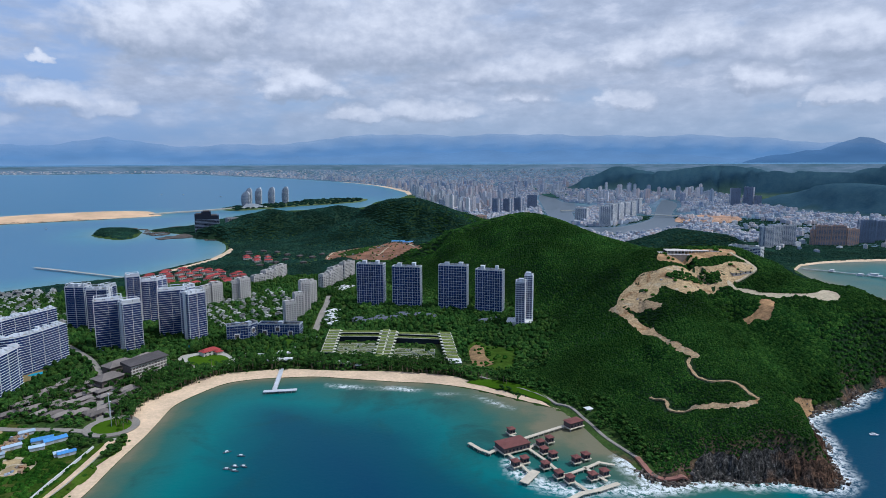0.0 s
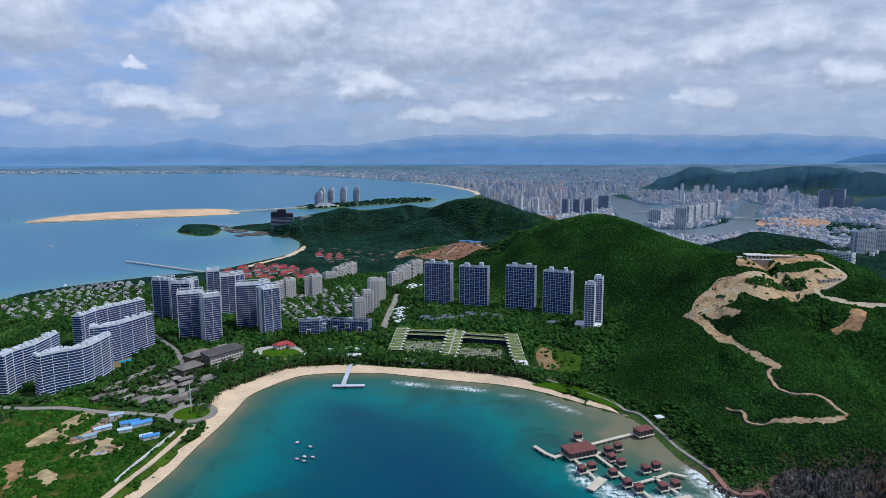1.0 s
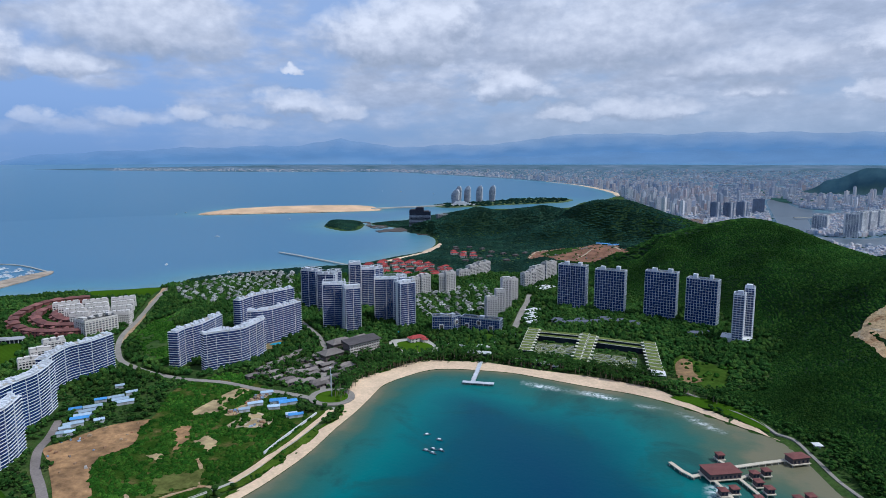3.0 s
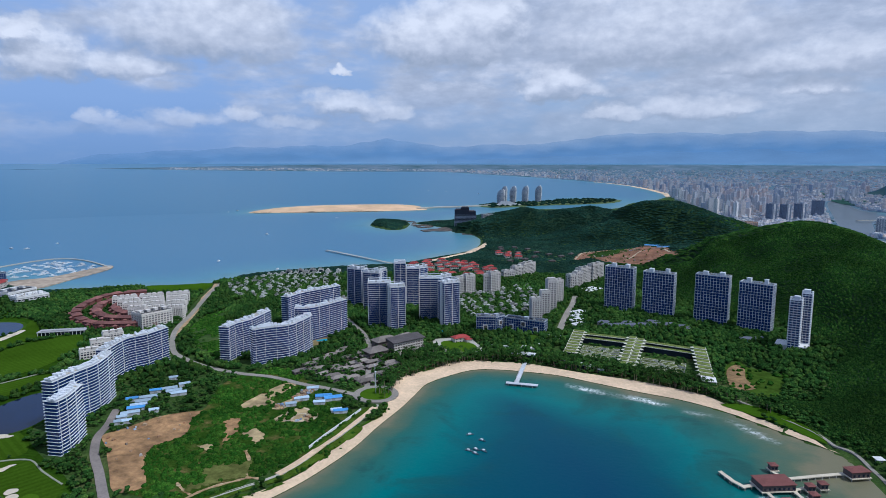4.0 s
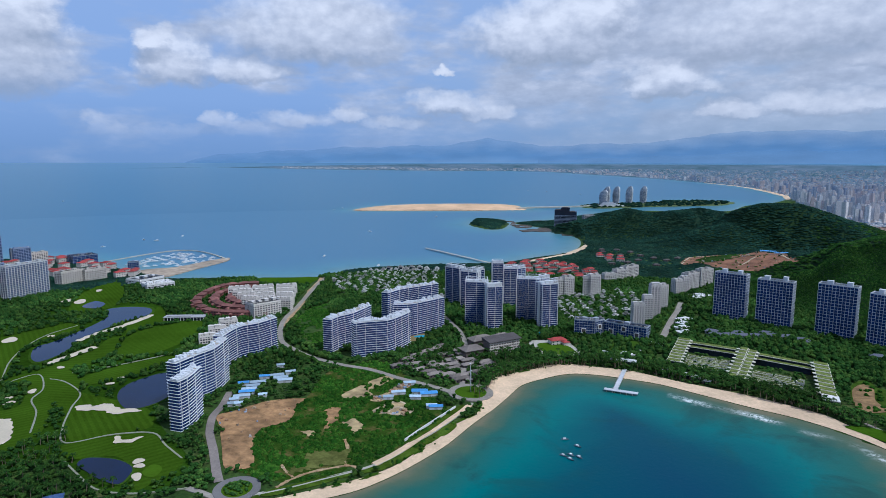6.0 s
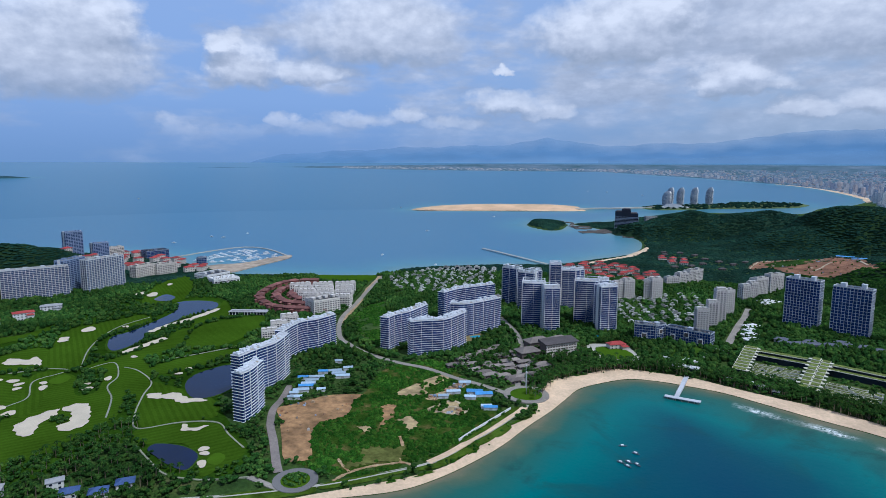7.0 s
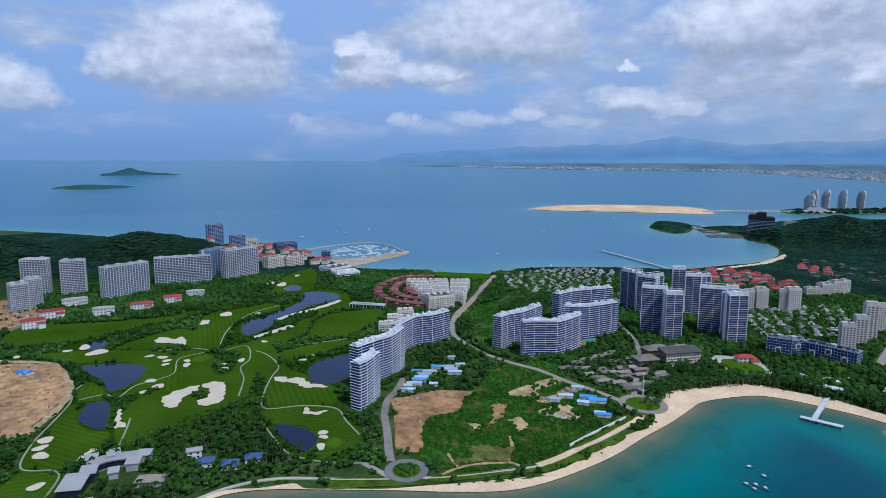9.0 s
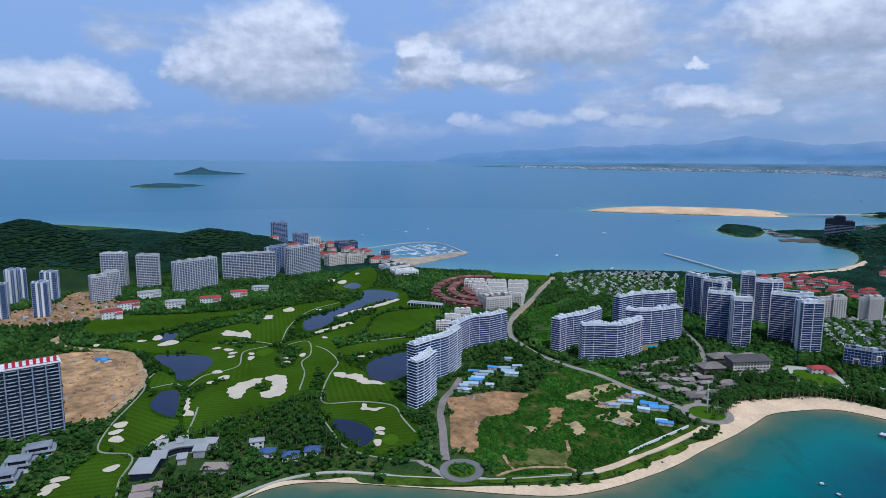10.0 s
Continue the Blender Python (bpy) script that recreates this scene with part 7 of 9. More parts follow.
# ---- wavy hotels ----
def wave_hotel(line, h, seed, depth=12.5):
    """A long slab on a curved plan: set-back glass, a white balcony edge on every floor, party walls and a cluttered stepped roof."""
    r = random.Random(seed)
    c = np.array(curve_points(line, False, 7))
    d = np.gradient(c, axis=0)
    nrm = np.stack([-d[:, 1], d[:, 0]], 1) / np.linalg.norm(d, axis=1)[:, None]
    o = c.mean(0)
    z = float(ground(np.array([o[0]]), np.array([o[1]]))[0])
    b = thing("wave_hotel", "long wavy hotel slab with white balcony edges and dark glass", "hotel", Matrix.Translation((o[0], o[1], z)), "wavy hotels")
    f = c - o

    def strip(near, far, cut=0.0):
        a0, a1 = f + nrm * near, f + nrm * far
        e = d[0] / np.linalg.norm(d[0]) * cut
        a0, a1 = a0.copy(), a1.copy()
        for q in (a0, a1):
            q[0] += e
            q[-1] -= d[-1] / np.linalg.norm(d[-1]) * cut
        return [tuple(q) for q in a0] + [tuple(q) for q in a1[::-1]]
    n = int(round(h / 2.8))
    fl = h / n
    part("glazing", prism("glazing", strip(0.75, depth - 0.75, 0.8), -2, h), GLASS_BLUE, b, "dark blue window glass")
    me = prism("balcony", strip(0, depth), 0, 0.36, WAVE_WHITE)
    for i in range(n + 1):
        part("balcony", me, None, b, "white balcony edge" if i == 0 else "", at=(0, 0, i * fl - 0.2))
    wall = boxes("party_wall", [(-0.12, 0.12, 0.12, 1.0, -2, h)], WAVE_WHITE)
    for i in range(2, len(f) - 1, 4):
        a = math.degrees(math.atan2(d[i][1], d[i][0]))
        part("party_wall", wall, None, b, at=pose(f[i][0], f[i][1], 0, 0, 0, a))
    part("roof_deck", prism("roof_deck", strip(2.5, depth - 2.5, 2), h + 0.6, h + 1.2), CONCRETE, b)
    for i in range(1, len(f) - 1):
        for lane in (0.32, 0.62):
            if r.random() > 0.8:
                continue
            a = math.degrees(math.atan2(d[i][1], d[i][0]))
            w, q, k, mid = r.uniform(0.8, 1.9), r.uniform(1.0, 2.2), r.uniform(1.0, 3.4), depth * lane
            part("roof_room", boxes("roof_room", [(-w, w, mid - q, mid + q, h + 1.1, h + 1.1 + k), (-w - 0.5, w + 0.5, mid - q - 1.2, mid - q + 0.2, h + 1.1, h + 1.1 + k * 0.45)]), WAVE_WHITE, b, at=pose(f[i][0], f[i][1], 0, 0, 0, a))
    return b


WAVE_WHITE = surface("hotel_white", (0.64, 0.67, 0.72), 0.8, 0.06, 0.5, 0.1, 0.04)
for i, (line, h) in enumerate(WAVES):
    wave_hotel(line, h, 7 + i)


# ---- houses ----
def hip_roof(name, w, d, z, rise, over=0.8, mat=None):
    """A hipped roof with eaves and a ridge along its longer side."""
    if w < d:
        v, f = hip_roof_data(d, w, z, rise, over)
        v = [(-y, x, q) for x, y, q in v]
    else:
        v, f = hip_roof_data(w, d, z, rise, over)
    return mesh_from(name, v, f, mat)


def hip_roof_data(w, d, z, rise, over):
    a, b, k = w / 2 + over, d / 2 + over, max(w / 2 - d / 2, 0.05)
    v = [(-a, -b, z), (a, -b, z), (a, b, z), (-a, b, z), (-a, -b, z + 0.25), (a, -b, z + 0.25), (a, b, z + 0.25), (-a, b, z + 0.25), (-k, 0, z + rise), (k, 0, z + rise)]
    return v, [(3, 2, 1, 0), (0, 1, 5, 4), (1, 2, 6, 5), (2, 3, 7, 6), (3, 0, 4, 7), (4, 5, 9, 8), (6, 7, 8, 9), (5, 6, 9), (7, 4, 8)]


def house(name, label, category, at, w, d, h, wall, roof, rise, group="", wing=0.0, seed=0, storeys=2):
    """A house: walls with set-in windows, a hipped roof, sometimes a wing with its own roof."""
    r = random.Random(seed)
    b = thing(name, label, category, at, group)
    part("wall", boxes("wall", [(-w / 2, w / 2, -d / 2, d / 2, -2, h)]), wall, b)
    win = boxes("window", [(-0.9, 0.9, -0.12, 0.12, 0, 1.4)], GLASS_DARK)
    for k in range(storeys):
        for i in range(max(2, int(w / 4.5))):
            px = -w / 2 + w * (i + 0.5) / max(2, int(w / 4.5))
            part("window", win, None, b, at=(px, -d / 2 - 0.06, 0.9 + k * (h / storeys)))
    part("roof", hip_roof("roof", w, d, h, rise), roof, b)
    if wing:
        part("wing_wall", boxes("wing_wall", [(w * 0.15, w * 0.15 + wing, -d / 2 - wing * 0.8, -d / 2 + 0.4, -2, h * 0.75)]), wall, b)
        part("wing_roof", hip_roof("wing_roof", wing, wing * 0.9, h * 0.75, rise * 0.7), roof, b, at=(w * 0.15 + wing / 2, -d / 2 - wing * 0.4, 0))
    return b


r = random.Random(9)
grey = [house("villa", "low resort villa with a grey hipped tile roof among trees", "villa", Matrix.Identity(4), 15 + 2 * k, 7.0, 3.4, BROWN_WALL, SLATE, 2.4, "grey-roofed resort villas", 4.5 + k, k, 1) for k in range(3)]
used = set()
for i, (x, y) in enumerate(GREY_VILLAS):
    m = place(x, y, 62 + r.uniform(-9, 9))
    k = i % 3
    if k in used:
        copy_thing(grey[k], m)
    else:
        used.add(k)
        grey[k].matrix_basis = m
TIN_ROOF = surface("pale_grey_roof", (0.30, 0.305, 0.315), 0.8, 0.12, 0.8, 0.15, 0.06)
for i, (x, y, a, w, d, h) in enumerate(VILLA_BUILDINGS):
    house("mansion", "white mansion with a red hipped roof beside the golf course" if i not in (2, 3, 6) else "white mansion with a grey roof beside the golf course", "house", place(x, y, a), w, d, h, WHITE, TERRACOTTA if i not in (2, 3, 6) else TIN_ROOF, 2.6, "mansions by the golf course", w * 0.3, 30 + i, 3)


def fill(poly, n, seed, apart):
    """Places inside an outline, none nearer to another than apart."""
    q = random.Random(seed)
    p = np.array(poly)
    lo, hi = p.min(0), p.max(0)
    out = []
    for _ in range(n * 30):
        x, y = q.uniform(lo[0], hi[0]), q.uniform(lo[1], hi[1])
        if inside(p, np.array([x]), np.array([y]))[0] and all((x - a) ** 2 + (y - b) ** 2 > apart ** 2 for a, b in out) and all((x - cx) ** 2 + (y - cy) ** 2 > (rad + 6) ** 2 for cx, cy, rad in FOOTPRINTS):
            out.append((x, y))
            if len(out) == n:
                break
    return out


VILLA_ROOF = surface("weathered_villa_roof", (0.31, 0.31, 0.30), 0.85, 0.25, 0.4, 0.2, 0.05, each=0.4)


def flat_villa(w, d, h, seed):
    b = thing("white_villa", "small white flat-roofed villa half hidden by trees", "villa", Matrix.Identity(4), "white garden villas")
    part("wall", boxes("wall", [(-w / 2, w / 2, -d / 2, d / 2, -2, h)]), CREAM, b)
    part("roof", boxes("roof", [(-w / 2 - 0.5, w / 2 + 0.5, -d / 2 - 0.5, d / 2 + 0.5, h, h + 0.5), (-w * 0.3, w * 0.15, -d * 0.3, d * 0.2, h + 0.5, h + 3.2)]), VILLA_ROOF, b)
    part("window", boxes("window", [(-w * 0.35, w * 0.3, -d / 2 - 0.1, -d / 2 + 0.2, 1, h - 1)]), GLASS_DARK, b)
    return b


white = [flat_villa(10, 7, 5, 1), flat_villa(12, 8, 5.5, 2), flat_villa(8, 8, 5, 3)]
spots = fill(VILLA_FIELD_NORTH, 95, 3, 17) + fill(VILLA_FIELD_EAST, 75, 4, 18) + fill([(-560, 860), (-500, 960), (-470, 1000), (-520, 1040), (-620, 940)], 25, 5, 16)
for i, (x, y) in enumerate(spots):
    m = place(x, y, r.choice((20, 35, 65, 110)) + r.uniform(-6, 6))
    if i < 3:
        white[i].matrix_basis = m
    else:
        copy_thing(white[i % 3], m)
red = [house("red_roof_house", "garden house with a bright terracotta hipped roof", "house", Matrix.Identity(4), 14 + 4 * k, 9, 6, CREAM, TERRACOTTA, 3.0, "terracotta-roofed houses", 0, 50 + k, 2) for k in range(2)]
spots = fill(RED_ROOF_FIELD, 50, 6, 21) + fill(RED_ROOF_FIELD_TWO, 10, 7, 24)
for i, (x, y) in enumerate(spots):
    m = place(x, y, r.uniform(10, 70))
    if i < 2:
        red[i].matrix_basis = m
    else:
        copy_thing(red[i % 2], m)
hut = house("grey_cabin", "small dark-roofed house in the wooded valley", "house", Matrix.Identity(4), 14, 9, 4, BROWN_WALL, DARK, 2.5, "grey houses in the valley", 0, 60, 2)
for i, (x, y) in enumerate(fill(WOOD_HUT_FIELD, 16, 8, 38)):
    m = place(x, y, r.uniform(0, 90))
    if i == 0:
        hut.matrix_basis = m
    else:
        copy_thing(hut, m)
MAROON = surface("maroon_house_wall", (0.20, 0.075, 0.065), 0.85, 0.15, 0.4)
MAROON_ROOF = surface("maroon_tile_roof", (0.20, 0.085, 0.075), 0.85, 0.25, 0.8, 0.2, 0.05, 0.2, each=0.25)
row_house = house("terrace_house", "maroon terraced house with a red tile roof", "house", Matrix.Identity(4), 19, 12, 10, MAROON, MAROON_ROOF, 3.0, "maroon terraced houses", 5, 61, 3)
first = True
for line in (RED_TERRACE, RED_TERRACE_INNER, [(-870, 724), (-871, 700), (-845, 668), (-806, 653), (-780, 664)]):
    c = curve_points(line, False, 5)
    for i in range(0, len(c) - 1, 2):
        a = math.degrees(math.atan2(c[i + 1][1] - c[i][1], c[i + 1][0] - c[i][0]))
        m = place(c[i][0], c[i][1], a)
        if first:
            row_house.matrix_basis, first = m, False
        else:
            copy_thing(row_house, m)
lb, rb, rf, lf = (Vector(q) for q in TOWN_QUAD)
long = (rb - lb).length / 3
slab = frame_block("town_block", "long cream-white apartment block in close parallel rows", "building", Matrix.Identity(4), long * 0.9, 12, 19, CREAM_WHITE, GLASS_DARK, 3.1, 1.3, 0.25, 9, 1.2, 3, "white town blocks", 0, 4, 200, split=False)
first = True
for i in range(4):
    for k in range(3):
        p, q = lb.lerp(lf, (i + 0.1) / 3.6), rb.lerp(rf, (i + 0.1) / 3.6)
        c, v2 = p.lerp(q, (k + 0.5) / 3), q - p
        m = place(c.x, c.y, math.degrees(math.atan2(v2.y, v2.x))) @ Matrix.Diagonal((v2.length / (rb - lb).length, 1, 1, 1))
        if first:
            slab.matrix_basis, first = m, False
        else:
            copy_thing(slab, m)


# ---- other hotels and halls ----
def skew(name, pts, z0, z1, mat):
    return prism(name, [tuple(p) for p in pts], z0, z1, mat)


GREEN_ROOF = surface("planted_roof", (0.13, 0.165, 0.035), 0.95, 0.6, 0.6, 0.5, 0.12, 0.5)
IVORY = surface("ivory_slab_edge", (0.62, 0.60, 0.50), 0.85, 0.08, 0.5, 0.1, 0.05)


def terrace_wing(b, back, front, inward, width, steps=9, high=13.0, low=4.6):
    """A side wing that steps down towards the beach, every step a planted roof with an ivory edge and a rounded inner lip."""
    back, front, n = Vector(back), Vector(front), Vector(inward).normalized()
    run = front - back
    u = run.normalized()
    for k in range(steps):
        p, q = back + run * k / steps, back + run * (k + 1) / steps
        z = high + (low - high) * k / (steps - 1)
        lip = [q + n * width, q + n * (width + 2.6) - u * 0.6, q + n * (width + 3.6) - u * 2.6, q + n * (width + 2.4) - u * 4.6, q + n * width - u * 5.4]
        part("room", skew("room", [p + n * 0.6, q + n * 0.6 - u * 1.0, q + n * (width - 1.2) - u * 1.0, p + n * (width - 1.2)], -3, z - 0.6, GLASS_DARK), None, b, "dark glazed rooms")
        slab = part("terrace", skew("terrace", [p, q] + lip + [p + n * width], z - 0.6, z, IVORY), None, b, "ivory terrace slab")
        part("planting", skew("planting", [p + n * 0.9, q + n * 0.9 - u * 1.3, q + n * (width - 0.4) - u * 1.3, p + n * (width - 0.4)], z, z + 0.45, GREEN_ROOF), None, slab, "planted terrace roof")


for i, (fl, bl, br, fr) in enumerate(TERRACES):
    b = thing("terrace_hotel", "stepped hotel wing with ivory slabs and planted terraces", "hotel", Matrix.Translation((0, 0, 2)), "terraced beach hotel")
    fl, bl, br, fr = (Vector(q) for q in (fl, bl, br, fr))
    side_in, back_in = (br - bl).normalized(), (fl - bl).normalized()
    wl, wr = (15, 9) if i == 0 else (9, 15)
    terrace_wing(b, bl, fl, side_in, wl)
    terrace_wing(b, br, fr, -side_in, wr)
    p, q = bl + side_in * (wl + 0.2), br - side_in * (wr + 0.2)
    for k, (deep, z) in enumerate(((15, 7.5), (9, 11.0))):
        part("room", skew("room", [p, q, q + back_in * (deep - 1.5), p + back_in * (deep - 1.5)], -3 if k == 0 else 7.0, z - 0.6, GLASS_DARK), None, b)
        slab = part("terrace", skew("terrace", [p, q, q + back_in * deep, p + back_in * deep], z - 0.6, z, IVORY), None, b)
        part("planting", skew("planting", [p + back_in, q + back_in, q + back_in * (deep - 1), p + back_in * (deep - 1)], z, z + 0.4, GREEN_ROOF), None, slab)
    rr = random.Random(i)
    inner = (q - p).length
    for k in range(9):
        z, along = 2.2 + k * 0.4, 2 + rr.uniform(0, 4)
        while along < inner - 8:
            ln = min(rr.uniform(7, 24), inner - 3 - along)
            o = fl + side_in * (wl + along) - back_in * (2 + k * 3.9 + rr.uniform(-1.2, 1.2))
            s = part("garden_terrace", skew("garden_terrace", [o, o + side_in * ln, o + side_in * ln - back_in * 2.2, o - back_in * 2.2], -1, z, IVORY), None, b, "low ivory garden terrace")
            part("planting", skew("planting", [o + side_in * 0.8 - back_in * 0.7, o + side_in * (ln - 0.8) - back_in * 0.7, o + side_in * (ln - 0.8) - back_in * 2.2, o + side_in * 0.8 - back_in * 2.2], z, z + 0.6, GREEN_ROOF), None, s)
            along += ln + rr.uniform(1.5, 9)
    cx = [(fl + side_in * (wl + rr.uniform(4, inner - 4)) - back_in * rr.uniform(1, (fl - bl).length - 18)) for _ in range(150)]
    xs, ys = np.array([q.x for q in cx]), np.array([q.y for q in cx])
    scatter("court_trees", "garden trees in the hotel's court", xs, ys, np.full(150, 1.9), np.full(150, 3.0), LEAF_PARK, 1, 60 + i)

for i, (x, y, a, w, d, h) in enumerate(HOLES_BUILDINGS):
    b = frame_block("long_hotel", "long glass-fronted hotel wing with square openings and a white frame", "hotel", place(x, y, a), w, d, h + 2, STEEL_GREY, GLASS_BLUE, 3.3, 0.3, 0.0, int(w / 3.4), 0.25, 3, "folded glass hotel", 0, 1, 300 + i, pier_out=0.0)
    for k in range(1 if w < 30 else 3):
        px, pz = -w / 2 + w * (k + 0.6) / (1.3 if w < 30 else 3.3), 3.5 + 5.5 * ((k + i) % 2)
        s = 3.2
        hole = part("opening_frame", boxes("opening_frame", [(px - s, px + s, -d / 2 - 1.2, -d / 2 + 0.4, pz, pz + 0.7), (px - s, px + s, -d / 2 - 1.2, -d / 2 + 0.4, pz + 5.8, pz + 6.5), (px - s, px - s + 0.7, -d / 2 - 1.2, -d / 2 + 0.4, pz + 0.7, pz + 5.8), (px + s - 0.7, px + s, -d / 2 - 1.2, -d / 2 + 0.4, pz + 0.7, pz + 5.8)]), WHITE, b, "white frame round a square opening")
        # a dark panel fills the frame and stands in for the hole's shade
        part("opening", boxes("opening", [(px - s + 0.7, px + s - 0.7, -d / 2 - 1.0, -d / 2 - 0.4, pz + 0.7, pz + 5.8)]), DARK, hole, "dark panel in place of the opening's shade")
edge = curve_points([(-245, 735), (-215, 736), (-188, 741), (-191, 769), (-193, 808), (-178, 807), (-162, 811)], False, 1)
ea, eb = ribbon_line(edge, 2.2)
thing("podium_edge", "white parapet round the raised hotel garden", "wall", kind="structure", me=prism("podium_edge", [tuple(q) for q in ea] + [tuple(q) for q in eb[::-1]], 1.0, 5.5, WHITE))
laid("podium_lawn", [(-244, 738), (-215, 739), (-191, 744), (-195, 800), (-215, 806), (-250, 790)], GRASS, 1.6, "raised garden in front of the glass hotel", 10)

x, y, a, w, d, h = BEACHHOTEL_BUILDINGS[0]
b = thing("beach_hotel", "brown slab hotel with deep window rows and dark sloping roofs", "hotel", place(x, y, a))
part("wall", boxes("wall", [(-w / 2, w / 2, -d / 2, d / 2, -2, h)]), BROWN_WALL, b)
me = boxes("floor_band", [(-w / 2 - 0.4, w / 2 + 0.4, -d / 2 - 0.6, -d / 2 + 0.2, 0, 1.3)], CREAM)
for k in range(5):
    part("floor_band", me, None, b, "cream balcony band" if k == 0 else "", at=(0, 0, 1 + k * 3.3))
me = boxes("pier", [(-0.4, 0.4, -d / 2 - 0.7, -d / 2 + 0.1, 0, h)], CREAM)
for k in range(12):
    part("pier", me, None, b, at=(-w / 2 + 1 + (w - 2) * k / 11, 0, 0))
part("roof", mesh_from("roof", [(-w / 2 - 2, -d / 2 - 2.5, h), (w / 2 + 2, -d / 2 - 2.5, h), (w / 2 + 2, d / 2 + 1, h), (-w / 2 - 2, d / 2 + 1, h), (-w / 2 - 2, d / 2 + 1, h + 3.5), (w / 2 + 2, d / 2 + 1, h + 3.5), (-w / 2 - 2, -d / 2 - 2.5, h + 0.6), (w / 2 + 2, -d / 2 - 2.5, h + 0.6)], [(3, 2, 1, 0), (0, 1, 7, 6), (6, 7, 5, 4), (2, 3, 4, 5), (1, 2, 5, 7), (3, 0, 6, 4)]), DARK, b, "dark brown sloping roof")
for k, (ox, oy, ww, dd, hh) in enumerate(((-40, 6, 26, 18, 9), (-14, 26, 30, 16, 13), (16, 24, 24, 14, 12))):
    part("wing", boxes("wing", [(ox - ww / 2, ox + ww / 2, oy - dd / 2, oy + dd / 2, -2, hh)]), BROWN_WALL, b)
    part("wing_roof", hip_roof("wing_roof", ww, dd, hh, 5.0, 1.6), SLATE, b, at=(ox, oy, 0))

x, y, a, w, d, h = SIGN_BUILDINGS[0]
SLAB_EDGE = surface("blue_grey_slab_edge", (0.30, 0.34, 0.41), 0.8, 0.12, 0.4, 0.15, 0.05)
b = thing("big_slab_tower", "tall dark glass slab with white balconies and red roof sign", "tower", place(x, y, a))
part("glazing", boxes("glazing", [(-w / 2, w / 2, -d / 2, d / 2, -2, h)]), GLASS_DARK, b)
rr = random.Random(77)
for k in range(20):
    z = 1.5 + k * (h - 3) / 19
    part("floor_band", boxes("floor_band", [(-w / 2 - 0.2, w / 2 + 0.2, -d / 2 - 0.4, d / 2 + 0.4, z, z + 0.35)]), SLAB_EDGE, b)
    for j in range(7):
        x0 = -w / 2 + w * j / 7 + rr.uniform(0, 3)
        part("balcony", boxes("balcony", [(x0, x0 + rr.uniform(4, 7.5), -d / 2 - 1.5, -d / 2, z - 0.1, z + 0.4)]), SLAB_EDGE, b)
for j in range(8):
    px = -w / 2 + 1 + (w - 2) * j / 7
    part("pier", boxes("pier", [(px - 0.5, px + 0.5, -d / 2 - 0.9, -d / 2 + 0.2, -2, h)]), BLUE_GREY, b)
part("roof", boxes("roof", [(-w / 2 - 0.8, w / 2 + 0.8, -d / 2 - 1.4, d / 2 + 0.8, h, h + 0.8)]), WHITE, b)
RED_SIGN = surface("red_sign", (0.50, 0.03, 0.06), 0.6, 0.1, 1.0)
sign = part("sign_frame", boxes("sign_frame", [(w / 2 - 40, w / 2 - 0.5, -d / 2 + 0.9, -d / 2 + 1.1, h + 0.8, h + 1.5), (w / 2 - 40, w / 2 - 0.5, -d / 2 + 0.9, -d / 2 + 1.1, h + 4, h + 4.3)]), STONE_GREY, b, "grey steel sign frame")
for j in range(8):
    px = w / 2 - 39 + j * 4.9
    part("sign_bar", boxes("sign_bar", [(px, px + 2.5, -d / 2 + 0.5, -d / 2 + 0.85, h + 1.3, h + 6.6)]), RED_SIGN, sign, "plain red sign bar")


ZINC = surface("grey_blue_zinc_roof", (0.23, 0.25, 0.29), 0.6, 0.12, 0.6, 0.2, 0.08)


def modern_villa(at, w, d, seed):
    """Two stacked white volumes under broad flat roofs with wide glass."""
    b = thing("modern_villa", "modern white villa with stacked flat roofs and wide glass", "villa", at, "modern villas by the fairway")
    for k, (s, z) in enumerate(((1.0, 0.0), (0.72, 3.6))):
        part("wall", boxes("wall", [(-w / 2 * s, w / 2 * s, -d / 2 * s, d / 2 * s, z - (2 if k == 0 else 0), z + 3.2)]), WHITE, b)
        part("window", boxes("window", [(-w / 2 * s * 0.85, w / 2 * s * 0.8, -d / 2 * s - 0.15, -d / 2 * s + 0.2, z + 0.4, z + 2.9)]), GLASS_DARK, b)
        part("roof", boxes("roof", [(-w / 2 * s - 1.2, w / 2 * s + 1.2, -d / 2 * s - 1.6, d / 2 * s + 1, z + 3.2, z + 3.75)]), ZINC, b, "grey-blue flat roof slab")
    part("terrace", boxes("terrace", [(-w / 2, w / 2, -d / 2 - 7, -d / 2, -2, 0.4)]), CONCRETE, b)
    part("pool", boxes("pool", [(-w * 0.3, w * 0.3, -d / 2 - 6.3, -d / 2 - 3, 0.4, 0.55)]), POOL, b, "blue swimming pool")
    return b


for i, (x, y, a, w, d, h) in enumerate(MODERN_BUILDINGS):
    modern_villa(place(x, y, a + 5), w * 0.95, d * 0.8, i)

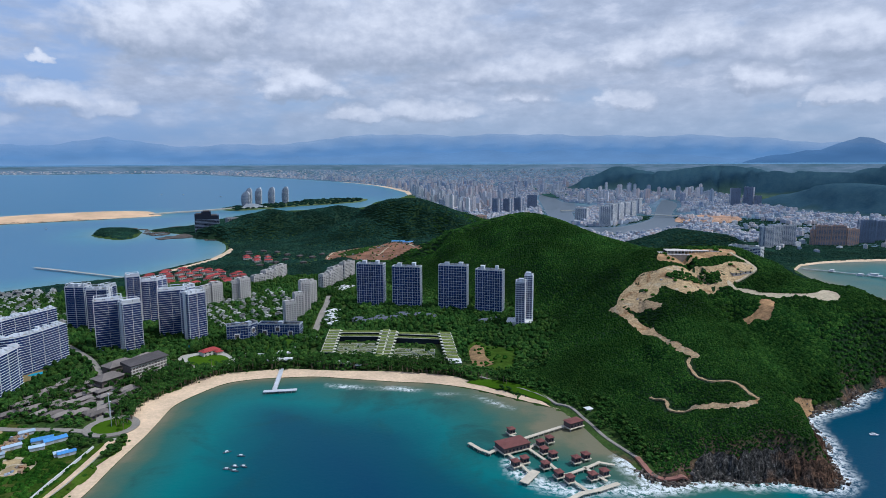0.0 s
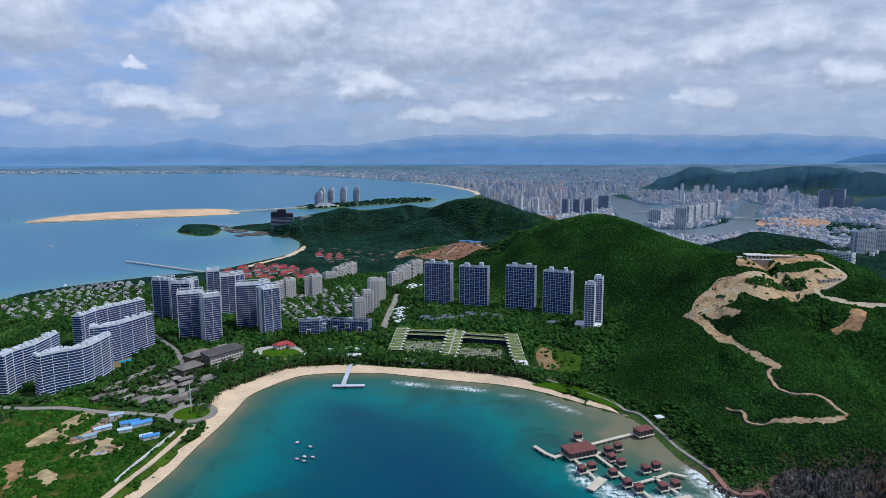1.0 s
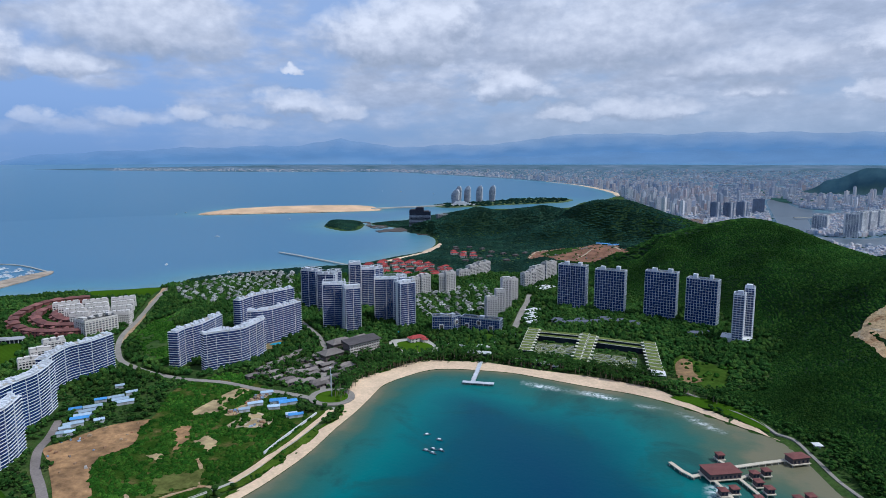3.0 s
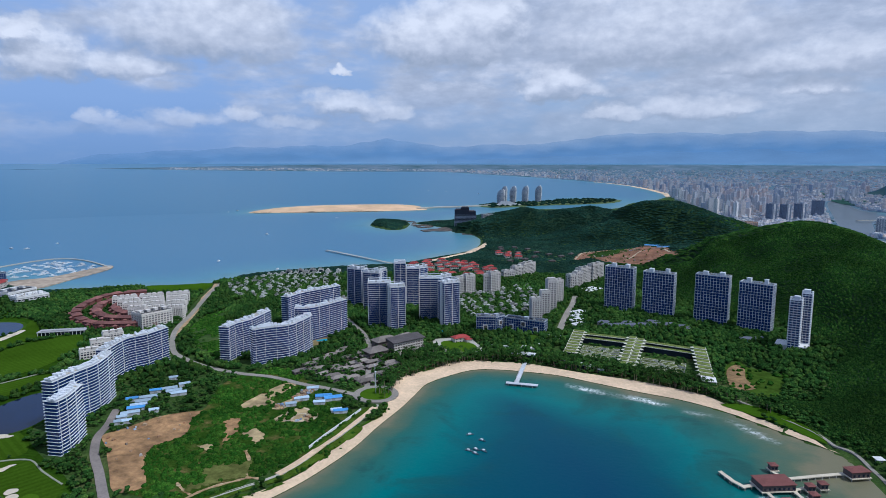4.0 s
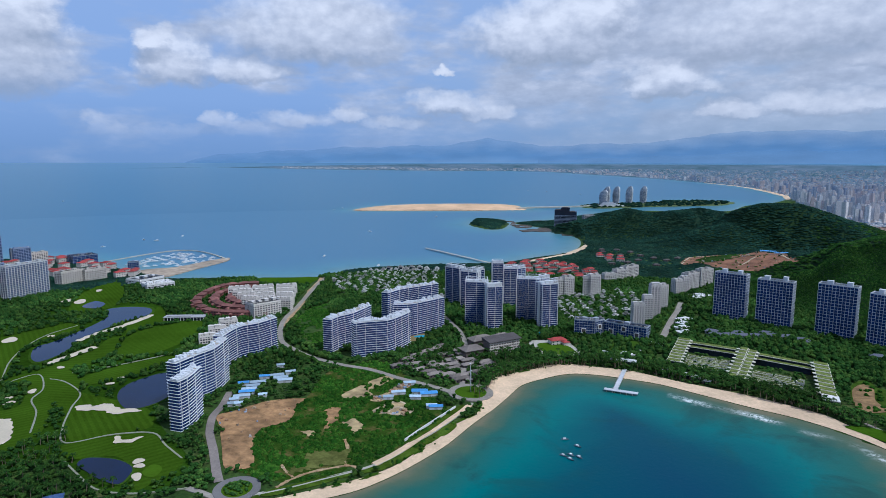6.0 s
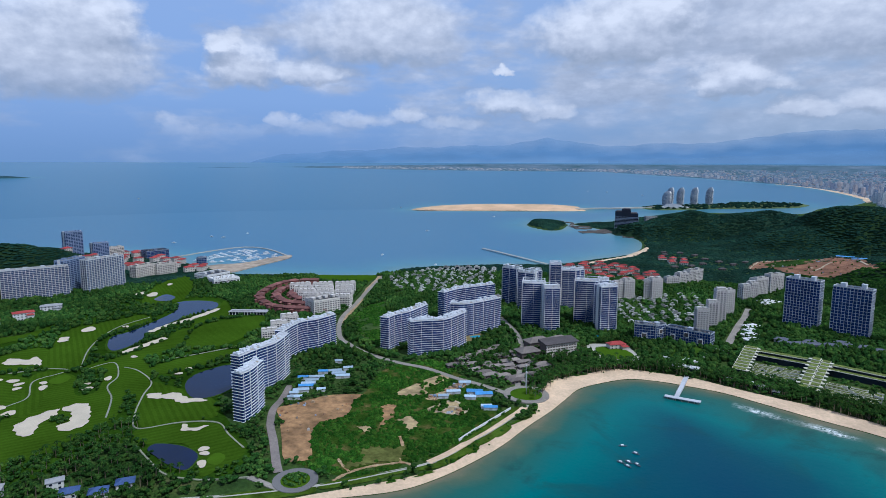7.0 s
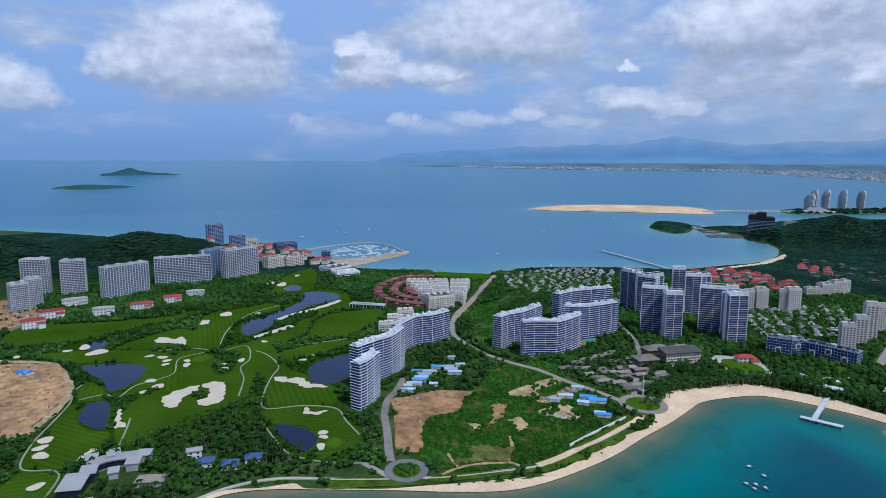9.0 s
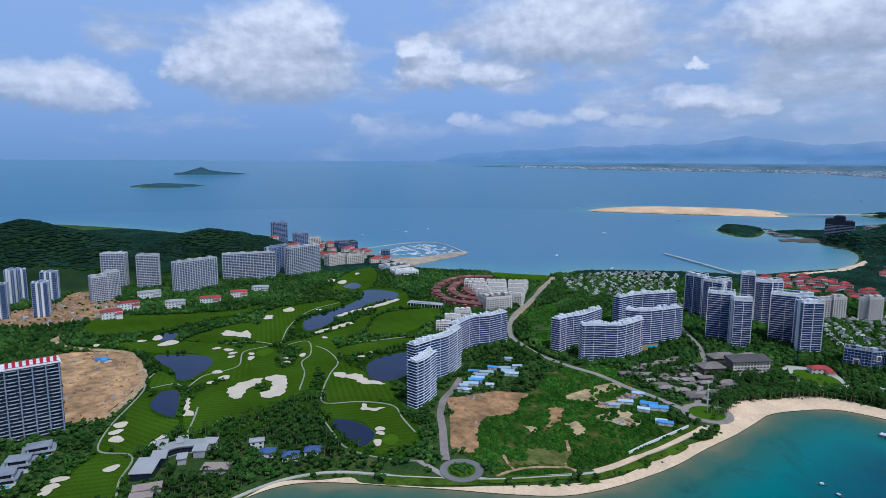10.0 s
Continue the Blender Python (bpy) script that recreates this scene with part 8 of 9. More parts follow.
# clubhouse: a fan of pale roofs round a long curved hall
b = thing("clubhouse", "golf clubhouse with pale sloping roofs round a curved hall", "building", Matrix.Translation((0, 0, 2)))
arc = curve_points([(-508, 92), (-510, 103), (-506, 115), (-501, 125)], False, 6)
a1, a2 = ribbon_line(arc, 9)
part("hall", prism("hall", [tuple(q) for q in a1] + [tuple(q) for q in a2[::-1]], -2, 6.5), STONE_GREY, b)
part("hall_glass", prism("hall_glass", [tuple(q) for q in ribbon_line(arc, 9.6)[0]] + [tuple(q) for q in ribbon_line(arc, 9.6)[1][::-1]], 1.2, 4.8), GLASS_DARK, b)
part("hall_roof", prism("hall_roof", [tuple(q) for q in ribbon_line(arc, 12.5)[0]] + [tuple(q) for q in ribbon_line(arc, 12.5)[1][::-1]], 6.5, 7.2), TIN_ROOF, b, "long curved pale roof")


def tilted_roof(w, d, z0, z1):
    return mesh_from("roof", [(-w / 2, -d / 2, z0), (w / 2, -d / 2, z0), (w / 2, d / 2, z1), (-w / 2, d / 2, z1), (-w / 2, -d / 2, z0 + 0.5), (w / 2, -d / 2, z0 + 0.5), (w / 2, d / 2, z1 + 0.5), (-w / 2, d / 2, z1 + 0.5)], QUADS)


TIN_GREY = surface("pale_metal_roof", (0.33, 0.33, 0.34), 0.55, 0.08, 0.8, 0.12, 0.06)
for k, (px, py, tn, w, d, z0, z1) in enumerate(((-486, 76, 60, 17, 22, 6, 8), (-496, 88, 66, 12, 12, 7.5, 9), (-519, 95, 70, 9, 8, 6.5, 8), (-517, 111, 80, 8, 7, 6.5, 8), (-489, 103, 70, 8, 9, 5, 6), (-493, 118, 60, 11, 10, 6, 7.5), (-500, 128, 55, 11, 9, 6.5, 8), (-513, 107, 80, 6, 8, 7.5, 8.4))):
    m = pose(px, py, 0, 0, 0, tn)
    part("roof", tilted_roof(w, d, z0, z1), TIN_GREY, b, "pale sloping metal roof", at=m)
    part("wall", boxes("wall", [(-w / 2 + 0.8, w / 2 - 0.8, -d / 2 + 0.8, d / 2 - 0.8, -2, z0)]), GLASS_DARK if k < 2 else STONE_GREY, b, at=m)
for k, (px, py, tn, w, d) in enumerate(((-460, 121, 55, 19, 10), (-458, 72, 75, 18, 8), (-448, 66, 70, 14, 7))):
    b = thing("service_building", "low brown-roofed service building near the clubhouse", "building", place(px, py, tn), "clubhouse outbuildings")
    part("wall", boxes("wall", [(-w / 2, w / 2, -d / 2, d / 2, -2, 4)]), STONE_GREY, b)
    part("roof", boxes("roof", [(-w / 2 - 1, w / 2 + 1, -d / 2 - 1, d / 2 + 1, 4, 4.6)]), surface("taupe_roof", (0.30, 0.24, 0.21), 0.85, 0.15, 0.5), b)
BLUE_TILE = surface("blue_tile_roof", (0.05, 0.09, 0.22), 0.7, 0.2, 0.8, 0.15, 0.1)
for px, py in ((-462, 162), (-446, 175), (-444, 193)):
    house("blue_roof_house", "white garden house with a deep blue hipped roof", "house", place(px, py, 60), 12, 9, 4, WHITE, BLUE_TILE, 3.0, "blue-roofed garden houses", 0, 70, 1)
house("gatehouse", "white two-storey house beside the garden track", "house", place(-481, 160, 70), 11, 7, 6.5, WHITE, TIN_GREY, 1.2, "", 0, 71, 2)


def shed(at, w, d, mat, label, seed=0):
    """A ribbed metal shed with a low gable."""
    b = thing("work_shed", label, "shed", at, "metal-roofed work sheds")
    part("wall", boxes("wall", [(-w / 2, w / 2, -d / 2, d / 2, -1.5, 3.2)]), HAZE_WHITE, b)
    v, f = [], []
    n = 10
    for i in range(n + 1):
        px = -w / 2 - 0.5 + (w + 1) * i / n
        v += [(px, -d / 2 - 0.5, 3.1 + 0.1 * (i % 2)), (px, 0, 4.5 + 0.1 * (i % 2)), (px, d / 2 + 0.5, 3.1 + 0.1 * (i % 2))]
        if i < n:
            f += [(3 * i, 3 * i + 3, 3 * i + 4, 3 * i + 1), (3 * i + 1, 3 * i + 4, 3 * i + 5, 3 * i + 2)]
    part("roof", mesh_from("roof", v, f), mat, b)
    part("door", boxes("door", [(-1.5, 1.5, -d / 2 - 0.1, -d / 2 + 0.1, -1, 2.6)]), STONE_GREY, b)
    return b


rr = random.Random(5)
for i, (x, y) in enumerate(SHEDS_WEST):
    shed(place(x, y, 47 + rr.uniform(-4, 4)), (15 if i < 8 else 9) + rr.uniform(-1, 2), 6.6 if i < 8 else 5.2, BLUE_TIN if i in (3, 9, 13) else PALE_TIN, "white work shed with a blue sheet roof" if i in (3, 9, 13) else "white work shed with a pale blue roof", i)
for i, (x, y) in enumerate(SHEDS_EAST):
    shed(place(x, y, 36 + rr.uniform(-8, 8)), (16, 17, 13, 10, 11, 14, 12, 10)[i], 8 if i < 2 else 5.5, BLUE_TIN if i in (0, 1, 2) else PALE_TIN, "white work shed with a bright blue roof" if i in (0, 1, 2) else "white work shed with a pale blue roof", i)
for i, (x, y) in enumerate(VALLEY_SHEDS):
    shed(place(x, y, 12 * i), 18, 9, BLUE_TIN, "blue work shed beside the red earth site", i)
shed(place(-796, 90, 20), 12, 9, BLUE_TIN, "bright blue site cabin on bare soil", 1)
shed(place(-802, 84, 20), 9, 7, BLUE_TIN, "bright blue site cabin on bare soil", 2)

# hill-top building and its retaining walls
b = thing("hilltop_terrace", "pale unfinished terrace building with a long colonnade on the hill", "building", place(350, 862, -4, -6))
part("base_wall", boxes("base_wall", [(-42, 42, -13, 13, -14, 2)]), surface("tan_masonry", (0.40, 0.33, 0.26), 0.9, 0.2, 0.5, 0.2, 0.05), b, "tan masonry base")
part("deck", boxes("deck", [(-43, 43, -14, 14, 2, 2.8)]), CREAM, b)
part("roof", boxes("roof", [(-36, 22, -9, 11, 6.6, 7.4)]), CREAM, b)
col = boxes("column", [(-0.5, 0.5, -0.5, 0.5, 2.8, 6.6)], CREAM)
for k in range(13):
    part("column", col, None, b, at=(-35 + k * 4.7, -8.4, 0))
part("back_wall", boxes("back_wall", [(-36, 22, 9.5, 10.5, 2.8, 6.6)]), DARK, b)
part("side_hall", boxes("side_hall", [(24, 40, -8, 10, 2.8, 7)]), CREAM, b)
for px, py, tn in ((399, 800, 10), (385, 797, 10)):
    house("site_house", "pale half-built house on the cleared hill", "house", place(px, py, tn), 13, 7, 3, CREAM, DRY_PLOT, 0.6, "half-built hill houses", 0, 80, 2)

# white pavilions behind the beach and up the valley
for px, py, w, d, tn in ((-176, 950, 22, 12, 60), (-172, 925, 16, 14, 60), (-168, 900, 20, 12, 55), (-160, 878, 22, 10, 50), (-186, 1138, 30, 22, 60), (-186, 1120, 18, 10, 60)):
    b = thing("valley_pavilion", "low white flat-roofed pavilion beside the valley road", "building", place(px, py, tn), "white valley pavilions")
    part("wall", boxes("wall", [(-w / 2, w / 2, -d / 2, d / 2, -1, 4.5)]), CREAM, b)
    part("window", boxes("window", [(-w / 2 + 1, w / 2 - 1, -d / 2 - 0.15, -d / 2 + 0.2, 1, 3.6)]), GLASS_DARK, b)
    part("roof", boxes("roof", [(-w / 2 - 1, w / 2 + 1, -d / 2 - 1, d / 2 + 1, 4.5, 5.2), (-w / 4, w / 4, -d / 4, d / 4, 5.2, 6.6)]), WHITE, b)
for px, py, w, d, tn in ((13, 703, 15, 17, 5), (-144, 699, 11, 8, 0), (-124, 699, 14, 8, 0), (-112, 696, 10, 6, 0), (-196, 712, 30, 11, 5), (-100, 690, 8, 5, 0), (-200, 738, 14, 8, 5)):
    b = thing("beach_pavilion", "white beach pavilion with a flat roof behind the palms", "building", place(px, py, tn), "beach pavilions")
    part("wall", boxes("wall", [(-w / 2 + 1, w / 2 - 1, -d / 2 + 1, d / 2 - 1, -1, 3.6)]), GLASS_DARK, b)
    part("roof", boxes("roof", [(-w / 2, w / 2, -d / 2, d / 2, 3.6, 4.3), (-w / 2 + 2, w / 6, -d / 3, d / 4, 4.3, 5.6)]), WHITE, b)
    col = boxes("post", [(-0.2, 0.2, -0.2, 0.2, -1, 3.6)], WHITE)
    for s, q in ((-1, -1), (1, -1), (1, 1), (-1, 1)):
        part("post", col, None, b, at=(s * (w / 2 - 0.4), q * (d / 2 - 0.4), 0))
for i, (px, py) in enumerate(((-122, 893), (-106, 898), (-90, 905), (-73, 914), (-57, 925), (-40, 930), (-20, 925), (-130, 905), (-98, 915), (-64, 935), (60, 893), (75, 900))):
    house("slate_villa", "long slate-roofed villa in the trees below the towers", "villa", place(px, py, 15 * (i % 3)), 17, 9, 4, STONE_GREY, surface("blue_slate", (0.11, 0.12, 0.16), 0.8, 0.2, 0.6) if i == 0 else bpy.data.materials["blue_slate"], 2.6, "slate-roofed villas", 5, 90 + i, 1)
house("lawn_house", "white house with a red roof beside the oval lawn", "house", place(-292, 742, 50), 22, 11, 6, CREAM, TERRACOTTA, 3.5, "", 8, 99, 2)
for px, py, w, d in ((62, 885, 14, 8), (-460, 673, 22, 9), (-372, 748, 16, 9), (-330, 777, 12, 8), (-520, 640, 22, 9), (-452, 600, 10, 6)):
    thing("swimming_pool", "bright blue swimming pool between the towers", "pool", place(px, py, 40), "garden pools", me=prism("swimming_pool", [(w / 2 * math.cos(q) * (1 + 0.15 * math.sin(2 * q)), d / 2 * math.sin(q)) for q in np.arange(0, 6.28, 0.4)], -0.5, 0.9, POOL))

# ---- on the water ----
TIMBER_DECK = surface("bleached_deck", (0.58, 0.51, 0.40), 0.85, 0.15, 1.2, 0.15, 0.1)
HUT_ROOF = surface("maroon_hut_roof", (0.17, 0.062, 0.055), 0.8, 0.25, 1.2, 0.2, 0.1, 0.3)
HUT_WALL = surface("dark_hut_boards", (0.10, 0.075, 0.075), 0.8, 0.3, 1.5, 0.15, 0.2)


def deck(name, label, line, width, z, mat, group="", cat="walkway", step=1, posts=6.0, thick=0.6, rail=0.0):
    """A walkway on posts over the water."""
    line = curve_points(line, False, step) if step > 1 else [tuple(q) for q in line]
    b = thing(name, label, cat, None, group)
    for k in range(len(line) - 1):
        p, q = Vector(line[k]), Vector(line[k + 1])
        ln, a = (q - p).length, math.degrees(math.atan2(q.y - p.y, q.x - p.x))
        m = pose(p.x, p.y, 0, 0, 0, a)
        part("deck", boxes("deck", [(-width / 2, ln + width / 2, -width / 2, width / 2, z - thick + 0.004 * k, z + 0.004 * k)]), mat, b, at=m)
        if rail:
            for s in (-1, 1):
                part("rail", boxes("rail", [(0, ln, s * width / 2 - 0.08, s * width / 2 + 0.08, z + 0.9, z + 1.05)]), WHITE, b, at=m)
        pile = boxes("post", [(-0.25, 0.25, -0.25, 0.25, -5, z - thick)], CONCRETE)
        for j in range(int(ln / posts) + 1):
            for s in (-1, 1):
                part("post", pile, None, b, at=m @ Matrix.Translation((j * posts, s * (width / 2 - 0.4), 0)))
    return b


for line, w in ((DECK_A, 3.4), (DECK_B, 2.6), (DECK_C, 3.4), (DECK_D, 2.8), (DECK_E, 2.8), (DECK_F, 7), (DECK_G, 4), (DECK_H, 2.6), (DECK_I, 2.6)):
    deck("boardwalk", "bleached timber boardwalk on posts over the water", line, w, 2.6, TIMBER_DECK, "boardwalks between the huts")


def water_hut(at, w, d, h, group="huts on stilts", name="stilt_hut", label="dark boarded hut with a maroon roof on stilts"):
    b = thing(name, label, "hut", at, group)
    part("platform", boxes("platform", [(-w / 2 - 1, w / 2 + 1, -d / 2 - 1, d / 2 + 1, 2.1, 2.75)]), TIMBER_DECK, b, "bleached timber platform")
    part("wall", boxes("wall", [(-w / 2, w / 2, -d / 2, d / 2, 2.7, 2.7 + h)]), HUT_WALL, b)
    part("roof", hip_roof("roof", w, d, 2.7 + h, 1.3, 0.7), HUT_ROOF, b)
    win = boxes("window", [(-0.8, 0.8, -0.1, 0.1, 0, 1.7)], GLASS_DARK)
    for k in range(max(2, int(w / 3.5))):
        part("window", win, None, b, at=(-w / 2 + w * (k + 0.5) / max(2, int(w / 3.5)), -d / 2 - 0.05, 3.6))
    pile = boxes("post", [(-0.25, 0.25, -0.25, 0.25, -6, 2.1)], CONCRETE)
    for s, q in ((-1, -1), (1, -1), (1, 1), (-1, 1)):
        part("post", pile, None, b, at=(s * w / 2, q * d / 2, 0))
    return b


hut = None
for i, (x, y) in enumerate(HUTS):
    m = pose(x, y + 2.5, 0, 0, 0, 24)
    hut = water_hut(m, 5.2, 5.2, 3.8) if hut is None else (copy_thing(hut, m) and hut)
water_hut(pose(57, 487, 0, 0, 0, 27), 25, 15, 4.6, "", "water_pavilion", "large dark pavilion with a maroon roof over the water")
water_hut(pose(117, 530, 0, 0, 0, 30), 15, 9, 4.6, "", "shore_pavilion", "dark pavilion with a maroon roof where the boardwalk lands")
b = thing("kiosk", "small white kiosk with a square roof on the hill path", "kiosk", place(138, 562, 20))
part("wall", boxes("wall", [(-2, 2, -2, 2, -2, 2.6)]), STONE_GREY, b)
part("roof", hip_roof("roof", 6, 6, 2.6, 0.9, 0.6), WHITE, b, "white square roof")
deck("pier", "pale concrete pier with railings running out from the beach", PIER, 4.5, 2.6, HAZE_WHITE, "", "pier", rail=1)
deck("landing_stage", "cross platform at the end of the pier", PIER_HEAD, 6, 2.6, HAZE_WHITE, "", "pier")
deck("long_jetty", "long straight jetty on posts in the open sea", LONG_JETTY, 7, 3.5, CONCRETE, "", "jetty", 2, 25.0)
line = curve_points(CAUSEWAY, False, 5)
a, b = ribbon_line(line, 30)
rim = np.concatenate([a, b[::-1]])
n = len(rim)
v = np.concatenate([np.stack(fold(rim[:, 0], rim[:, 1], np.full(n, z)), 1) for z in (-3.0, 6.0)])
side_faces = [(i, (i + 1) % n, n + (i + 1) % n, n + i) for i in range(n)]
top_faces = [(n + i, n + i + 1, 2 * n - 2 - i, 2 * n - 1 - i) for i in range(n // 2 - 1)]
thing("causeway", "low pale concrete causeway from the sandbar to the island", "causeway", kind="structure", me=mesh_from("causeway", v, side_faces + top_faces, CONCRETE))
deck("marina_breakwater", "curved stone breakwater round the marina", MARINA_WALL, 5, 2, CONCRETE, "", "breakwater", 3, 60.0, 5.0)
deck("east_jetty", "dark jetty with platforms in the eastern bay", [(792, 1336), (828, 1307), (862, 1273), (897, 1229), (960, 1160)], 5, 3, STONE_GREY, "", "jetty", 1, 25.0)
for px, py, ln in ((839, 1311, 12), (869, 1264, 13), (897, 1262, 26)):
    b = thing("jetty_platform", "pale floating platform beside the eastern jetty", "platform", pose(px, py, 0, 0, 0, -48), "jetty platforms")
    part("deck", boxes("deck", [(-ln / 2, ln / 2, -5, 5, -0.5, 2.4)]), HAZE_WHITE, b)
    part("shelter", boxes("shelter", [(-ln / 4, ln / 4, -3, 3, 2.4, 4.6), (-ln / 4 - 1, ln / 4 + 1, -4, 4, 4.6, 5)]), WHITE, b)

HULL = surface("boat_hull", (0.70, 0.72, 0.74), 0.4, 0.06, 1.0, each=0.15)


def boat(at, ln, label, group, mat=None):
    """A motor boat: pointed hull, cabin and screen."""
    b = thing("motor_boat", label, "boat", at, group)
    w = ln * 0.16
    pts = [(-ln / 2, -w), (ln * 0.15, -w), (ln / 2, 0), (ln * 0.15, w), (-ln / 2, w)]
    n = len(pts)
    v = [(x * 0.92, y * 0.7, -0.4) for x, y in pts] + [(x, y, ln * 0.09) for x, y in pts]
    part("hull", mesh_from("hull", v, [tuple(range(n))[::-1], tuple(range(n, 2 * n))] + [(i, (i + 1) % n, n + (i + 1) % n, n + i) for i in range(n)]), mat or HULL, b)
    cab = part("cabin", boxes("cabin", [(-ln * 0.25, ln * 0.12, -w * 0.6, w * 0.6, ln * 0.09, ln * 0.2)]), WHITE, b, "white cabin")
    part("windscreen", boxes("windscreen", [(ln * 0.12, ln * 0.14, -w * 0.55, w * 0.55, ln * 0.12, ln * 0.19)]), GLASS_DARK, cab)
    part("cabin_roof", boxes("cabin_roof", [(-ln * 0.27, ln * 0.1, -w * 0.68, w * 0.68, ln * 0.2, ln * 0.22)]), HULL, cab)
    return b


DARK_HULL = surface("dark_boat_hull", (0.07, 0.10, 0.13), 0.6, 0.2, 1.0)
one = None
for x, y in BAY_BOATS:
    m = pose(x, y, 0, 0, 0, rr.uniform(-30, 40))
    one = boat(m, 7, "small dark fishing boat moored in the bay", "moored fishing boats", DARK_HULL) if one is None else (copy_thing(one, m) and one)
one = None
for x, y in SEA_BOATS:
    fx, fy, fz = (float(q) for q in fold(np.array(float(x)), np.array(float(y)), np.array(0.0)))
    m = pose(fx, fy, fz + 0.3, 0, 0, rr.uniform(0, 360))
    m = m @ Matrix.Scale(0.5 if math.hypot(x, y) < 900 else 1.0, 4)
    one = boat(m, 15, "white motor boat under way offshore", "boats offshore") if one is None else (copy_thing(one, m) and one)
one = None
for i, (x, y) in enumerate(fill(MARINA_BASIN, 60, 12, 9)):
    m = pose(x, y, 0, 0, 0, 60 + (180 if i % 2 else 0) + rr.uniform(-6, 6))
    one = boat(m, 16, "white yacht moored in the marina", "marina yachts") if one is None else (copy_thing(one, m) and one)

# ---- towers on the cruise island ----
EGG_GLASS = glazing("grey_blue_tower_glass", (0.16, 0.20, 0.26), 0.25)


def egg_tower(at, h, rad, label):
    """A tall bulging tower: an elliptic plan that swells and closes to a leaning crown, with a white outer shell."""
    b = thing("bulging_tower", label, "tower", at, "bulging island towers")
    v, f, n, m = [], [], 16, 20
    rings = []
    for i in range(m + 1):
        t = i / m
        k = (0.80 + 0.75 * t - 0.75 * t * t) * math.sqrt(max(1 - max((t - 0.72) / 0.30, 0) ** 2, 0.02))
        lean = rad * 0.28 * max(t - 0.6, 0) / 0.4
        rings.append((t * h, rad * k, lean))
        v += [(lean + rad * k * math.cos(q), 0.72 * rad * k * math.sin(q), t * h) for q in np.arange(n) / n * 6.2832]
    for i in range(m):
        f += [(i * n + j, i * n + (j + 1) % n, (i + 1) * n + (j + 1) % n, (i + 1) * n + j) for j in range(n)]
    f.append(tuple(range(m * n, m * n + n)))
    part("glazing", mesh_from("glazing", v, f, None, True), EGG_GLASS, b)
    for i in range(1, m, 1):
        z, k, lean = rings[i]
        part("floor_band", prism("floor_band", [(lean + (k + 0.5) * math.cos(q), 0.72 * (k + 0.5) * math.sin(q)) for q in np.arange(n) / n * 6.2832], z, z + 1.3), HAZE_WHITE, b)
    v, f = [], []
    for i, (z, k, lean) in enumerate(rings):
        for q in (-0.55, 0.55):
            for e in (0.7, 2.2):
                v.append((lean + (k + e) * math.cos(q), (k + e) * 0.8 * math.sin(q), z + (2.0 if i == m else 0)))
        if i:
            o = 4 * i
            f += [(o - 4, o - 2, o + 2, o), (o - 3, o + 1, o + 3, o - 1), (o - 4, o, o + 1, o - 3), (o - 2, o - 1, o + 3, o + 2)]
    part("shell", mesh_from("shell", v, f), WHITE, b, "white curved shell rib")
    return b


for i, (x, y) in enumerate(PHOENIX):
    egg_tower(place(x, y + (40 if i == 0 else 0), 0), 80 if i == 0 else 97, 24 if i == 0 else 20, "tall bulging tower with a white shell on the island")
b = thing("cruise_ship", "white cruise ship moored beside the island", "ship", pose(*[float(q) for q in fold(np.array(-985.0), np.array(3210.0), np.array(0.0))], 0, 0, 25))
part("hull", prism("hull", [(-60, -9), (40, -9), (68, 0), (40, 9), (-60, 9)], -1, 9), WHITE, b)
for k in range(4):
    part("deck_house", boxes("deck_house", [(-52 + 4 * k, 40 - 10 * k, -8 + k, 8 - k, 9 + 3.5 * k, 12.2 + 3.5 * k)]), HAZE_WHITE, b)
part("funnel", boxes("funnel", [(-30, -22, -3, 3, 22, 29)]), BLUE_GREY, b)
x, y = jittered(-1130, -480, 3050, 4000, 34, 71)
m = inside(CRUISE_ISLAND, x, y)
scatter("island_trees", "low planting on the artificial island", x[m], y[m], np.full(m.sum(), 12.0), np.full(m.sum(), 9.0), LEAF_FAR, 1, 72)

# reefs and low spits between the rock island and the point
REEF_STONE = surface("weathered_reef", (0.085, 0.070, 0.060), 0.9, 0.5, 0.05, 0.5, 0.02, 0.6)
SPIT_A = [(-1005, 2215), (-1003, 2292), (-950, 2290), (-898, 2249), (-861, 2120), (-886, 2087), (-942, 2140)]
SPIT_B = [(-905, 1919), (-893, 1992), (-863, 2054), (-811, 2069), (-751, 2034), (-702, 1913), (-719, 1873), (-806, 1960), (-860, 1918)]
for nm, poly in (("reef_spit", SPIT_A), ("reef_spit", SPIT_B)):
    ragged = [(px + 9 * math.sin(py * 0.11), py + 12 * math.sin(px * 0.13)) for px, py in smooth(poly, 5)]
    thing(nm, "low dark reef spit at the foot of the point", "reef", kind="structure", me=prism(nm, ragged, -3, 1.6, REEF_STONE))
q = random.Random(61)
for px, py in ((-1141, 2238), (-1081, 2199), (-1010, 2091), (-959, 2025), (-968, 2090), (-932, 2040), (-943, 2106), (-1019, 2178), (-985, 2060), (-1040, 2150)):
    v, f = LUMPS["rock"][q.randrange(7)]
    b = thing("reef_rock", "dark rock standing out of the shallow sea", "rock", pose(px, py, 0, 0, 0, q.uniform(0, 360)), "reef rocks")
    part("rock", mesh_from("rock", v * np.array([q.uniform(9, 17), q.uniform(14, 30), q.uniform(1.5, 4)]), f), REEF_STONE, b)

